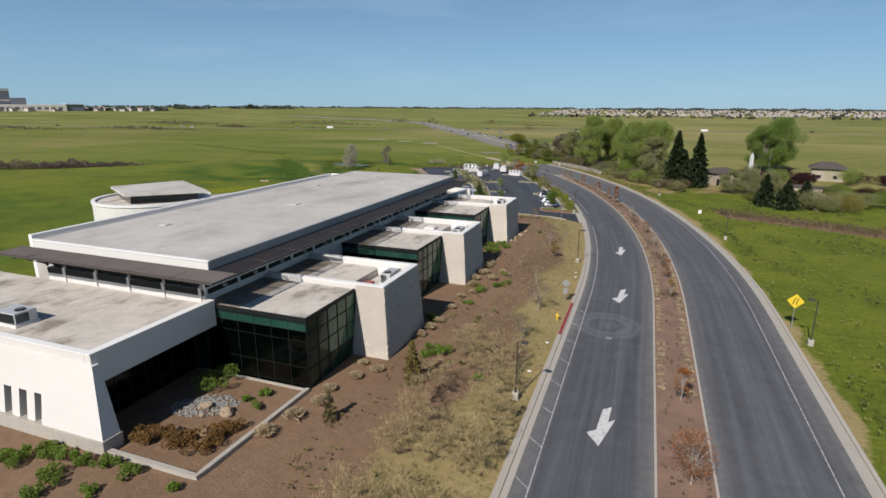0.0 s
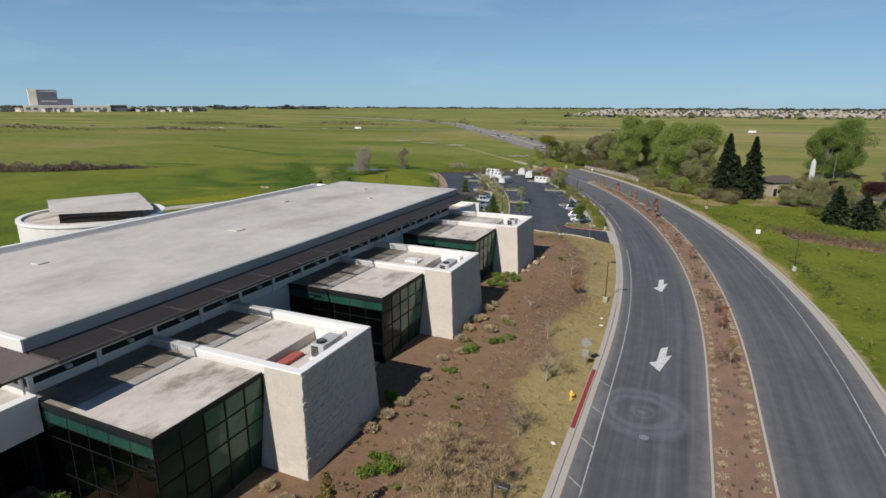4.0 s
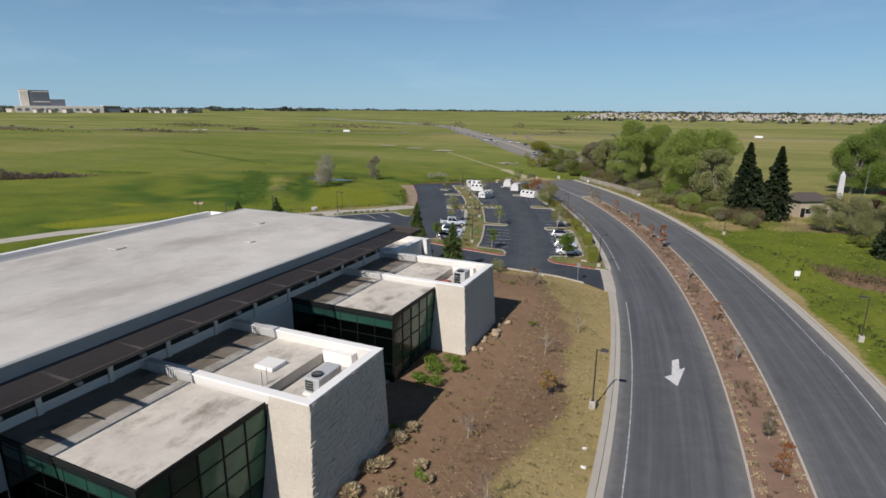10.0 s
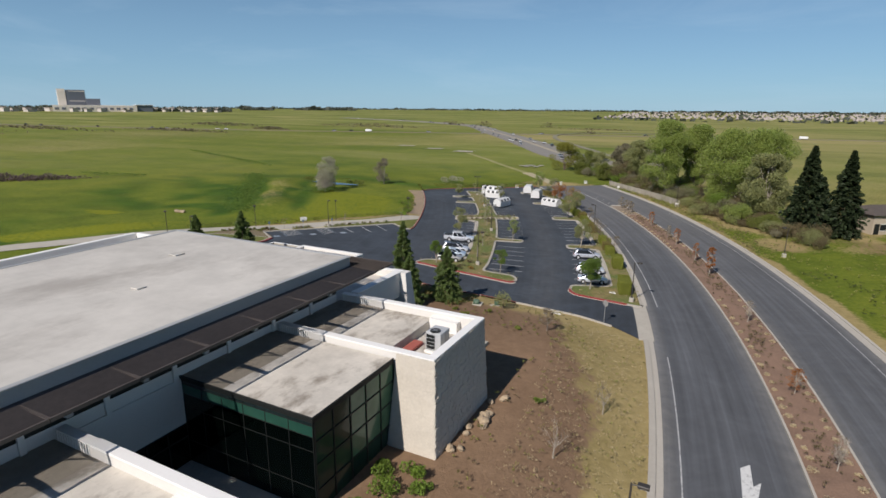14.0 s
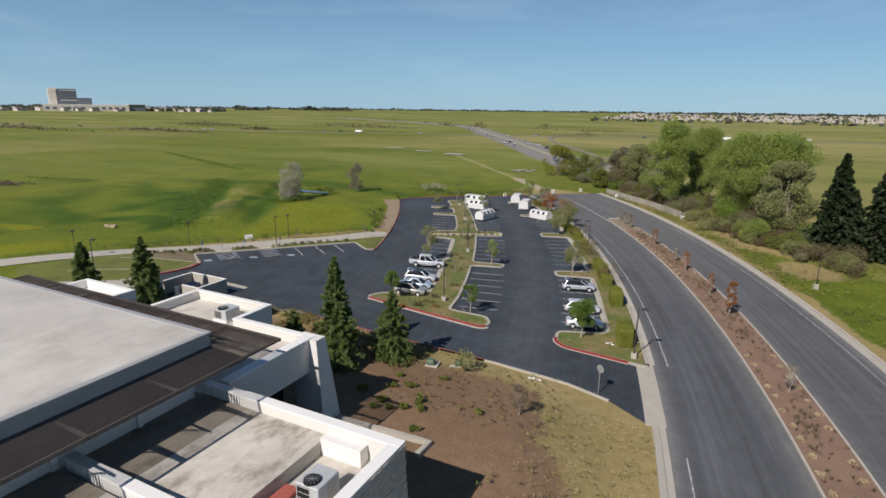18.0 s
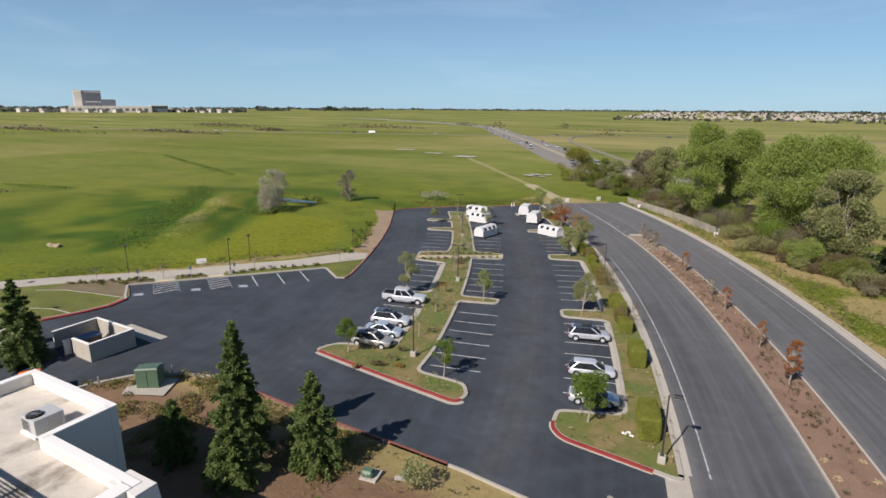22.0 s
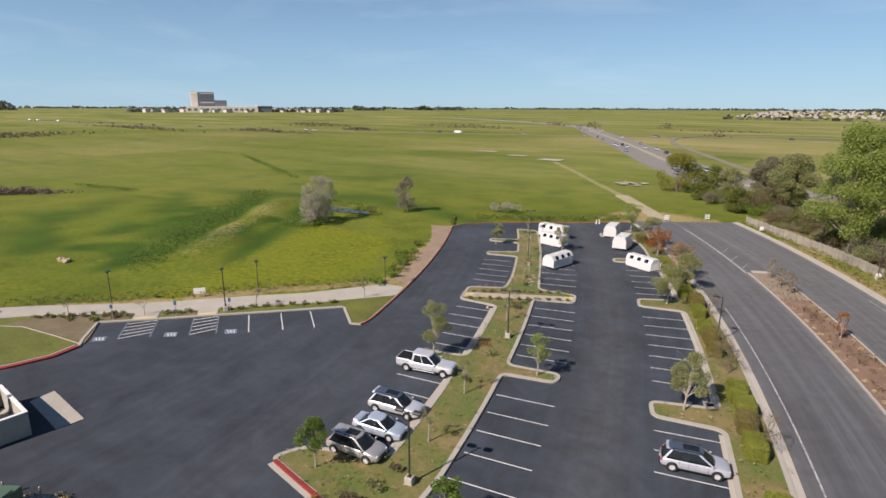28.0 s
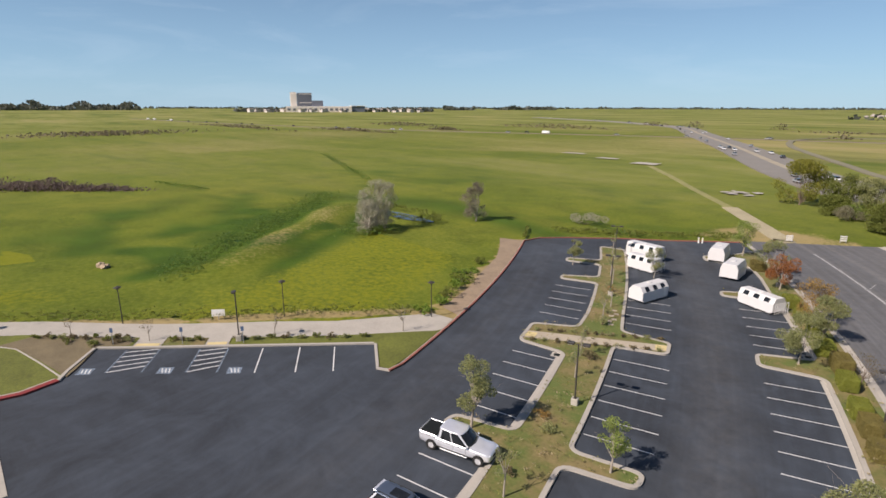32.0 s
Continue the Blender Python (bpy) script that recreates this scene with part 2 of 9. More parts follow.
# glass
GLASS, nt_, b_ = bare("green_glass", 0.02)
b_.inputs["Base Color"].default_value, b_.inputs["Transmission Weight"].default_value, b_.inputs["IOR"].default_value = (0.022, 0.050, 0.040, 1), 0.97, 1.33
SPANDREL, nt_, b_ = bare("spandrel_glass", 0.12)
nt_.links.new(ramp(nt_, noise_node(nt_, 0.5, 2, 0.5, position(nt_)), [(0.3, (0.013, 0.052, 0.038)), (0.7, (0.026, 0.078, 0.056))]), b_.inputs["Base Color"])
SPANDREL_DARK, nt_, b_ = bare("dark_corner_glass", 0.06)
nt_.links.new(ramp(nt_, noise_node(nt_, 0.5, 2, 0.5, position(nt_)), [(0.3, (0.009, 0.016, 0.017)), (0.7, (0.016, 0.027, 0.027))]), b_.inputs["Base Color"])
EASTGLASS, nt_, b_ = bare("dark_green_glass", 0.10)
nt_.links.new(ramp(nt_, noise_node(nt_, 0.6, 2, 0.5, position(nt_)), [(0.3, (0.012, 0.030, 0.021)), (0.7, (0.022, 0.048, 0.034))]), b_.inputs["Base Color"])
b_.inputs["Specular IOR Level"].default_value = 0.2
# lighter green than the other panes of the east fronts
PALEPANE, nt_, b_ = bare("pale_green_pane", 0.08)
nt_.links.new(ramp(nt_, noise_node(nt_, 0.7, 2, 0.5, position(nt_)), [(0.3, (0.060, 0.125, 0.075)), (0.7, (0.095, 0.170, 0.105))]), b_.inputs["Base Color"])
b_.inputs["Specular IOR Level"].default_value = 0.25
CARGLASS, nt_, b_ = bare("car_glass", 0.05)
nt_.links.new(ramp(nt_, noise_node(nt_, 2.0, 2, 0.5, position(nt_)), [(0.3, (0.012, 0.014, 0.016)), (0.7, (0.022, 0.025, 0.028))]), b_.inputs["Base Color"])
WATER, nt_, b_ = bare("pond_water", 0.08)
nt_.links.new(ramp(nt_, noise_node(nt_, 0.4, 3, 0.5, position(nt_)), [(0.3, (0.03, 0.045, 0.05)), (0.7, (0.05, 0.06, 0.05))]), b_.inputs["Base Color"])


def asphalt(name, base, streak, patch, rings=None, curl=2.2):
    """Asphalt with tyre streaks along the road: attributes along and across hold metres."""
    m, nt, b = bare(name, 0.85)
    p = position(nt)
    comb = nt.nodes.new("ShaderNodeCombineXYZ")
    nt.links.new(calc(nt, "MULTIPLY", attr(nt, "along"), 0.022), comb.inputs[0])
    nt.links.new(attr(nt, "across"), comb.inputs[1])
    st = noise_node(nt, 1.15, 5, 0.62, comb.outputs[0])
    g = lambda k: (base[0] * k, base[1] * k, base[2] * k)
    swirl = noise_node(nt, 0.22, 6, 0.68, p)
    swirl.node.inputs["Distortion"].default_value = curl
    col = mix(nt, streak, mix(nt, 0.5, ramp(nt, noise_node(nt, 0.07, 5, 0.65, p), [(0.36, g(1 - patch)), (0.64, g(1 + patch))]), ramp(nt, swirl, [(0.36, g(1 - patch)), (0.50, g(0.95)), (0.66, g(1 + 1.4 * patch))])), ramp(nt, st, [(0.30, g(0.42)), (0.5, g(1.0)), (0.70, g(1.95))]))
    col = mix(nt, 0.25, col, ramp(nt, noise_node(nt, 14, 4, 0.7, p), [(0.3, g(0.6)), (0.7, g(1.5))]))
    if rings:
        dv = nt.nodes.new("ShaderNodeVectorMath")
        dv.operation = "DISTANCE"
        nt.links.new(p, dv.inputs[0])
        dv.inputs[1].default_value = rings
        d = calc(nt, "ADD", dv.outputs["Value"], calc(nt, "MULTIPLY", calc(nt, "SUBTRACT", noise_node(nt, 0.5, 3, 0.6, p), 0.5), 1.6))
        col = mix(nt, ramp(nt, calc(nt, "MULTIPLY", d, 0.2), [(0.02, (0.60,) * 3), (0.12, (0.08,) * 3), (0.20, (0.34,) * 3), (0.27, (0.02,) * 3), (0.42, (0.0,) * 3), (0.54, (0.48,) * 3), (0.64, (0.12,) * 3), (0.76, (0.40,) * 3), (0.95, (0, 0, 0))]), col, g(2.2))
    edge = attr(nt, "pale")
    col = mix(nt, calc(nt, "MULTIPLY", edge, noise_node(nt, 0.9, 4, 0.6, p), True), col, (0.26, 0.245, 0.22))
    nt.links.new(col, b.inputs["Base Color"])
    bn = nt.nodes.new("ShaderNodeBump")
    bn.inputs["Strength"].default_value, bn.inputs["Distance"].default_value = 0.25, 0.02
    nt.links.new(noise_node(nt, 30, 3, 0.6, p), bn.inputs["Height"])
    nt.links.new(bn.outputs[0], b.inputs["Normal"])
    return m


ROADMAT = asphalt("road_asphalt", (0.075, 0.080, 0.088), 0.62, 0.6, (7.55, 71.2, 0.0))
LOTMAT = asphalt("sealed_asphalt", (0.031, 0.040, 0.052), 0.30, 0.85, None, 0.9)

# open ground: green field with lush and dry bands, mulch bank, bare soil; hazed tone far off
GROUNDMAT, nt_, b_ = bare("open_ground", 0.95)
b_.inputs["Specular IOR Level"].default_value = 0.15
p_ = position(nt_)
mp = nt_.nodes.new("ShaderNodeMapping")
mp.inputs["Rotation"].default_value, mp.inputs["Scale"].default_value = (0, 0, radians(25)), (1.0, 0.45, 1.0)
nt_.links.new(p_, mp.inputs["Vector"])
n1, n2, n3 = noise_node(nt_, 0.012, 5, 0.6, mp.outputs[0]), noise_node(nt_, 0.09, 5, 0.65, p_), noise_node(nt_, 1.3, 5, 0.7, p_)
field = mix(nt_, 0.5, ramp(nt_, n1, [(0.34, (0.075, 0.115, 0.016)), (0.5, (0.155, 0.19, 0.028)), (0.66, (0.245, 0.23, 0.055))]),
            ramp(nt_, n2, [(0.38, (0.050, 0.088, 0.012)), (0.5, (0.14, 0.187, 0.024)), (0.62, (0.24, 0.26, 0.04))]))
field = mix(nt_, 0.35, field, ramp(nt_, n3, [(0.34, (0.07, 0.10, 0.018)), (0.5, (0.185, 0.215, 0.038)), (0.66, (0.32, 0.315, 0.08))]))
field = mix(nt_, 1.0, field, (0.88, 0.92, 0.66), "MULTIPLY")
lush = ramp(nt_, n2, [(0.3, (0.030, 0.075, 0.008)), (0.7, (0.085, 0.150, 0.016))])
dry = mix(nt_, 0.5, ramp(nt_, n3, [(0.3, (0.28, 0.215, 0.095)), (0.7, (0.50, 0.395, 0.21))]), ramp(nt_, n2, [(0.3, (0.25, 0.205, 0.078)), (0.7, (0.44, 0.345, 0.17))]))
mul = mix(nt_, 0.55, ramp(nt_, n3, [(0.3, (0.205, 0.132, 0.094)), (0.7, (0.395, 0.268, 0.195))]), ramp(nt_, n2, [(0.3, (0.225, 0.145, 0.104)), (0.7, (0.36, 0.245, 0.178))]))
yel = ramp(nt_, n3, [(0.3, (0.170, 0.205, 0.013)), (0.7, (0.255, 0.26, 0.019))])
mul = mix(nt_, 1.0, mul, (0.85, 0.825, 0.75), "MULTIPLY")
col_ = field
for nm_, c_, k_ in (("lush", lush, 0.35), ("flower", yel, 0.5), ("dry", dry, 0.45), ("mulch", mul, 0.55)):
    w_ = calc(nt_, "ADD", attr(nt_, nm_), calc(nt_, "MULTIPLY", calc(nt_, "SUBTRACT", n3 if k_ > 0.4 else n2, 0.5), k_ * 1.6))
    w_ = ramp(nt_, w_, [(0.30, (0, 0, 0)), (0.80, (1, 1, 1))] if nm_ == "lush" else [(0.38, (0, 0, 0)), (0.62, (1, 1, 1))])
    col_ = mix(nt_, w_, col_, c_)
# streaked far grass; distance haze is put into this paler colour
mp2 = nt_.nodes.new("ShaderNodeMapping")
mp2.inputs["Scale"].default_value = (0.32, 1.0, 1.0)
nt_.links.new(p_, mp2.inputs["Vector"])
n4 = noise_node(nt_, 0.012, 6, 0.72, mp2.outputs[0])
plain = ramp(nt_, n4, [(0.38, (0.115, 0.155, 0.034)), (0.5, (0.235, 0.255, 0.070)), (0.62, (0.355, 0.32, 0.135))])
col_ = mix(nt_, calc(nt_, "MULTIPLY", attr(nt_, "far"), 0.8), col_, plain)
col_ = mix(nt_, 0.25, col_, ramp(nt_, noise_node(nt_, 5.5, 4, 0.7, p_), [(0.3, (0.05, 0.05, 0.012)), (0.7, (0.26, 0.25, 0.07))]), "OVERLAY")
nt_.links.new(col_, b_.inputs["Base Color"])
bn_ = nt_.nodes.new("ShaderNodeBump")
bn_.inputs["Strength"].default_value, bn_.inputs["Distance"].default_value = 0.8, 0.12
nt_.links.new(noise_node(nt_, 4.0, 5, 0.7, p_), bn_.inputs["Height"])
nt_.links.new(bn_.outputs[0], b_.inputs["Normal"])

PINE = leaf_mat("pine_needles", (0.14, 0.195, 0.060), 0.28)
DARKPINE = leaf_mat("redwood_needles", (0.032, 0.048, 0.020), 0.45, 0.6, 0.25)
SPRING = leaf_mat("spring_leaves", (0.345, 0.415, 0.115), 0.13, 0.25, 0.60)
OLIVE = leaf_mat("olive_leaves", (0.31, 0.325, 0.14), 0.18, 0.6, 0.5)
FRESH = leaf_mat("fresh_leaves", (0.14, 0.215, 0.036), 0.3)
RUST = leaf_mat("rust_leaves", (0.35, 0.14, 0.046), 0.4)
AMBER = leaf_mat("amber_leaves", (0.36, 0.23, 0.07), 0.4)
GREYBRUSH = leaf_mat("grey_brown_brush", (0.235, 0.215, 0.135), 0.25)
GREYTWIG = leaf_mat("grey_twigs", (0.41, 0.39, 0.285), 0.2)
BROWNTWIG = leaf_mat("brown_twigs", (0.25, 0.215, 0.16), 0.3)
BRUSH = leaf_mat("brown_brush", (0.185, 0.15, 0.08), 0.4)
HEDGE = leaf_mat("hedge_leaves", (0.175, 0.20, 0.045), 0.35)
SHRUB = leaf_mat("shrub_leaves", (0.17, 0.25, 0.04), 0.4)
STRAW = leaf_mat("straw_grass", (0.48, 0.39, 0.235), 0.35)
PALESTRAW = leaf_mat("pale_straw_grass", (0.56, 0.465, 0.30), 0.25)
WINE = leaf_mat("plum_leaves", (0.045, 0.014, 0.018), 0.4)
WEED = leaf_mat("green_tufts", (0.27, 0.27, 0.08), 0.4)

# ---- mesh tools ----
class Shape:
    def __init__(self):
        self.v, self.f = [], []

    def add(self, verts, faces):
        n = len(self.v)
        self.v += [tuple(p) for p in verts]
        self.f += [tuple(i + n for i in f) for f in faces]
        return self

    def loft(self, a, b, caps=True):
        """Two rings of the same number of points, counter-clockwise from above, b above a."""
        n = len(a)
        faces = [(i, (i + 1) % n, n + (i + 1) % n, n + i) for i in range(n)]
        if caps:
            faces += [tuple(range(n))[::-1], tuple(range(n, 2 * n))]
        return self.add([*a, *b], faces)

    def prism(self, poly, z0, z1):
        return self.loft([(x, y, z0) for x, y in poly], [(x, y, z1) for x, y in poly])

    def box(self, x0, x1, y0, y1, z0, z1, b=0.0):
        if not b:
            return self.prism([(x0, y0), (x1, y0), (x1, y1), (x0, y1)], z0, z1)
        ring = lambda d, z: [(x0 + d, y0, z), (x1 - d, y0, z), (x1, y0 + d, z), (x1, y1 - d, z), (x1 - d, y1, z), (x0 + d, y1, z), (x0, y1 - d, z), (x0, y0 + d, z)]
        inner = lambda z: [(x0 + b, y0 + b, z), (x1 - b, y0 + b, z), (x1 - b, y0 + b, z), (x1 - b, y1 - b, z), (x1 - b, y1 - b, z), (x0 + b, y1 - b, z), (x0 + b, y1 - b, z), (x0 + b, y0 + b, z)]
        rings = [inner(z0), ring(b, z0 + b), ring(b, z1 - b), inner(z1)]
        flat = [q for r in rings for q in r]
        faces = [(k * 8 + i, k * 8 + (i + 1) % 8, k * 8 + 8 + (i + 1) % 8, k * 8 + 8 + i) for k in range(3) for i in range(8)] + [tuple(range(8))[::-1], tuple(range(24, 32))]
        seen, verts = {}, []
        for q in flat:
            if q not in seen:
                seen[q] = len(verts)
                verts.append(q)
        clean = []
        for f in faces:
            g = []
            for i in f:
                j = seen[flat[i]]
                if j not in g:
                    g.append(j)
            if len(g) > 2:
                clean.append(tuple(g))
        return self.add(verts, clean)

    def tube(self, p, q, r0, r1=None, n=8):
        p, q = Vector(p), Vector(q)
        r1 = r0 if r1 is None else r1
        d = (q - p).normalized()
        side = d.orthogonal().normalized()
        up = d.cross(side)
        ring = lambda c, r: [c + r * (math.cos(a) * side + math.sin(a) * up) for a in (2 * math.pi * i / n for i in range(n))]
        return self.loft(ring(p, r0), ring(q, r1))

    def blob(self, c, rx, ry, rz, seed=0, rough=0.2, n=8, m=5):
        rnd = random.Random(seed)
        verts, faces = [(c[0], c[1], c[2] - rz)], []
        for i in range(1, m):
            for j in range(n):
                t, a, k = math.pi * i / m, 2 * math.pi * j / n, 1 + rough * (rnd.random() - 0.5) * 2
                verts.append((c[0] + rx * k * math.sin(t) * math.cos(a), c[1] + ry * k * math.sin(t) * math.sin(a), c[2] - rz * k * math.cos(t)))
        verts.append((c[0], c[1], c[2] + rz))
        for j in range(n):
            faces.append((0, 1 + (j + 1) % n, 1 + j))
            for i in range(m - 2):
                a, b = 1 + i * n + j, 1 + i * n + (j + 1) % n
                faces.append((a, b, b + n, a + n))
            faces.append((1 + (m - 2) * n + j, 1 + (m - 2) * n + (j + 1) % n, len(verts) - 1))
        return self.add(verts, faces)

    def mesh(self, name, material, smooth=False):
        me = bpy.data.meshes.new(name)
        me.from_pydata(self.v, [], self.f)
        me.materials.append(material)
        if smooth:
            me.polygons.foreach_set("use_smooth", [True] * len(me.polygons))
        me.update()
        return me


def part(name, shape, material, parent, label="", smooth=False, kind=""):
    me = shape if isinstance(shape, bpy.types.Mesh) else shape.mesh(name, material, smooth)
    ob = new(name, me)
    ob.parent = parent
    return tagged(ob, label, kind=kind)


def thing(name, label, category, group="", kind="", at=None):
    ob = new(name)
    if at is not None:
        ob.matrix_basis = at
    return tagged(ob, label, category, group, kind)


def solid(name, shape, material, label, category, group="", kind="", smooth=False):
    return tagged(new(name, shape.mesh(name, material, smooth)), label, category, group, kind)


# ---- plan: road along (s, u): s metres along its left kerb, u metres to the right of it ----
R0, CX, CY = 306.0, 3.7 - 306.0, 80.0


def XY(s, u):
    if s < 0:
        return (3.7 + u, CY + s)
    a = s / R0
    return (CX + (R0 + u) * math.cos(a), CY + (R0 + u) * math.sin(a))


def SU(x, y):
    if y < CY:
        return (y - CY, x - 3.7)
    return (R0 * math.atan2(y - CY, x - CX), math.hypot(x - CX, y - CY) - R0)


def ease(a):
    a = min(1.0, max(0.0, a))
    return a * a * (3 - 2 * a)


def height(x, y):
    """The lie of the land: a bank up to the building, a lot that falls towards the road, a plain that rises far off."""
    s, u = SU(x, y)
    d = -u
    if d < 1.5:
        z = 0.0
    else:
        bank = (1.5 + 0.6 * ease((y - 60) / 60)) * ease((d - 1.5) / 11)
        lot = min(1.4, max(0, 0.03 * (d - 15))) + ease((d - 25) / 30) * 1.1 * (1 - ease((y - 130) / 35))
        k = ease((y - 122) / 22)
        z = bank * (1 - k) + lot * k
    r = math.hypot(x + 30, y - 120)
    k = ease((r - 190) / 140)
    return z * (1 - k) + k * 1.0 + 11 * ease((r - 600) / 2600)


def facing(s):
    """The turn of the road's direction at s, in degrees, from +y to the left."""
    return math.degrees(max(0.0, s) / R0)


def ground_at(x, y, dz=0.0, turn=0.0):
    return pose(x, y, height(x, y) + dz, 0, 0, turn)

# ---- ground and paving ----
from mathutils.geometry import delaunay_2d_cdt


def inside(poly, x, y):
    n, hit = len(poly), False
    for i in range(n):
        (x0, y0), (x1, y1) = poly[i], poly[i - 1]
        if (y0 > y) != (y1 > y) and x < (x1 - x0) * (y - y0) / (y1 - y0) + x0:
            hit = not hit
    return hit


def dense(poly, step=1.5, closed=True):
    out = []
    ends = list(zip(poly, poly[1:] + poly[:1])) if closed else list(zip(poly, poly[1:]))
    for (x0, y0), (x1, y1) in ends:
        n = max(1, int(math.hypot(x1 - x0, y1 - y0) / step))
        out += [(x0 + (x1 - x0) * i / n, y0 + (y1 - y0) * i / n) for i in range(n)]
    return out if closed else out + [poly[-1]]


def rounded(poly, r=1.0, n=5):
    """The polygon with its corners rounded."""
    out = []
    for i, p in enumerate(poly):
        a, b, c = Vector(poly[i - 1]), Vector(p), Vector(poly[(i + 1) % len(poly)])
        u, w = (a - b), (c - b)
        k = min(r, u.length * 0.45, w.length * 0.45)
        p0, p1 = b + u.normalized() * k, b + w.normalized() * k
        for j in range(n + 1):
            t = j / n
            out.append(tuple((1 - t) ** 2 * p0 + 2 * t * (1 - t) * b + t * t * p1))
    return out


def sheet(name, outline, dz, material, step, pale=None):
    """A sheet laid on the land inside an outline, with road measures for its material."""
    pts = [Vector(p) for p in outline]
    n = len(pts)
    xs, ys = [p.x for p in pts], [p.y for p in pts]
    x = min(xs) + step / 2
    while x < max(xs):
        y = min(ys) + step / 2
        while y < max(ys):
            if inside(outline, x, y):
                pts.append(Vector((x + 0.05 * math.sin(9 * y), y + 0.05 * math.sin(7 * x))))
            y += step
        x += step
    vs, _, fs, *_ = delaunay_2d_cdt(pts, [(i, (i + 1) % n) for i in range(n)], [], 1, 1e-5)
    me = bpy.data.meshes.new(name)
    me.from_pydata([(v.x, v.y, height(v.x, v.y) + dz) for v in vs], [], [tuple(f) for f in fs])
    if len(me.polygons) and me.polygons[0].normal.z < 0:
        me.flip_normals()
    me.materials.append(material)
    su = [SU(v.x, v.y) for v in vs]
    for key, vals in (("along", [a for a, _ in su]), ("across", [b for _, b in su]), ("pale", [pale(*a) if pale else 0.0 for a in su])):
        me.attributes.new(key, "FLOAT", "POINT").data.foreach_set("value", vals)
    return me


def band(name, line, w0, w1, z0, z1, material, base=None):
    """A strip with a rectangular section along a line: from w0 to w1 to its right, z0 to z1 above the land."""
    sh, pts = Shape(), [Vector(p) for p in line]
    rows = []
    for i, p in enumerate(pts):
        d = (pts[min(i + 1, len(pts) - 1)] - pts[max(i - 1, 0)]).normalized()
        r = Vector((d.y, -d.x))
        a, b = p + r * w0, p + r * w1
        za, zb = height(*a), height(*b)
        rows.append([(*a, za + z0), (*b, zb + z0), (*b, zb + z1), (*a, za + z1)])
    verts = [q for r in rows for q in r]
    faces = []
    for i in range(len(rows) - 1):
        k = 4 * i
        faces += [(k + j, k + (j + 1) % 4, k + 4 + (j + 1) % 4, k + 4 + j) for j in range(4)]
    faces += [(3, 2, 1, 0), tuple(len(verts) - 4 + j for j in range(4))]
    sh.add(verts, faces)
    return sh.mesh(name, material)


def structure(name, me, label, category):
    return tagged(new(name, me), label, category, kind="structure")


arc = lambda u, s0, s1, n=60: [XY(s0 + (s1 - s0) * i / n, u) for i in range(n + 1)]
HC0, HC1 = Vector((-78.5, 151.3)), Vector((-61.8, 174.0))     # kerb line of the accessible bays
LOT = ([(-3.2, 135.3), (-7, 137.7), (-11.2, 138.9), (-19, 139.8), (-27, 139.8), (-39, 139.4), (-45.5, 139.2), (-48.5, 137.6), (-51.5, 134.8), (-53.2, 131.5), (-54, 128), (-54.5, 122),
        (-63, 122), (-65.5, 129.5), (-69, 134.5), (-72.8, 137.3), (-71.6, 141), (-71.3, 144.5), (-72.4, 147.3), (-74.2, 148.3), tuple(HC0), tuple(HC1), (-57.1, 170.9), (-55.9, 171.6)]
       + arc(-42.7, 111, 176, 24) + [XY(180, -40), XY(182.5, -35), XY(186, -24), XY(188.4, -9), XY(189, -1.2)] + arc(-1.2, 187, 58, 50))


def near_edge(poly, x, y, m):
    return any(not inside(poly, x + m * math.cos(a), y + m * math.sin(a)) for a in (0, 1.57, 3.14, 4.71))


def sunk(x, y):
    s, u = SU(x, y)
    if -120 < s < 192 and 1.6 < u < 21.8:
        return True
    return -85 < x < 0 and 118 < y < 262 and inside(LOT, x, y) and not near_edge(LOT, x, y, 2.0)


def lines(lo, hi, step, out0, out1):
    mid = [lo + i * step for i in range(int((hi - lo) / step) + 1)]
    a, g = [], step
    x = lo
    while x > out0:
        g *= 1.16
        x -= g
        a.append(x)
    b, g, x = [], step, mid[-1]
    while x < out1:
        g *= 1.16
        x += g
        b.append(x)
    return a[::-1] + mid + b


# damp hollows with rank grass: from, to, half width, strength
LUSH_BANDS = ((-140, 155, -172, 190, 10.0, 0.6), (-160, 242, -190, 255, 2.5, 0.8), (-190, 255, -247, 278, 2.5, 0.6), (-101, 184, -106, 200, 4.5, 0.75), (-60, 262, -110, 236, 5.0, 0.55), (-104, 162, -148, 220, 4.5, 0.9), (-126, 158, -166, 174, 6.0, 0.75), (-120, 176, -168, 206, 6.0, 0.7), (-104, 174, -114, 200, 2.6, 0.9), (-217, 269, -276, 297, 2.2, 0.8), (-185, 201, -214, 194, 1.8, 0.8))


def berm(x, y):
    """The old levee that crosses the field."""
    a, b = Vector((-92, 163)), Vector((-140, 226))
    d = (b - a).normalized()
    t = (Vector((x, y)) - a).dot(d)
    w = (Vector((x, y)) - a).dot(Vector((d.y, -d.x)))
    k = ease(t / 18) * ease((82 - t) / 22)
    w += 2.5 * noise.noise(Vector((t * 0.06, 0, 2)))
    return 1.3 * k * math.exp(-(w / 5.0) ** 2), k * max(math.exp(-((w + 7) / 4.0) ** 2), (0.50 + 1.1 * noise.noise(Vector((x * 0.11, y * 0.11, 6)))) * math.exp(-((w + 17) / 15.0) ** 2), 0.75 * math.exp(-((w - 8) / 3.0) ** 2))


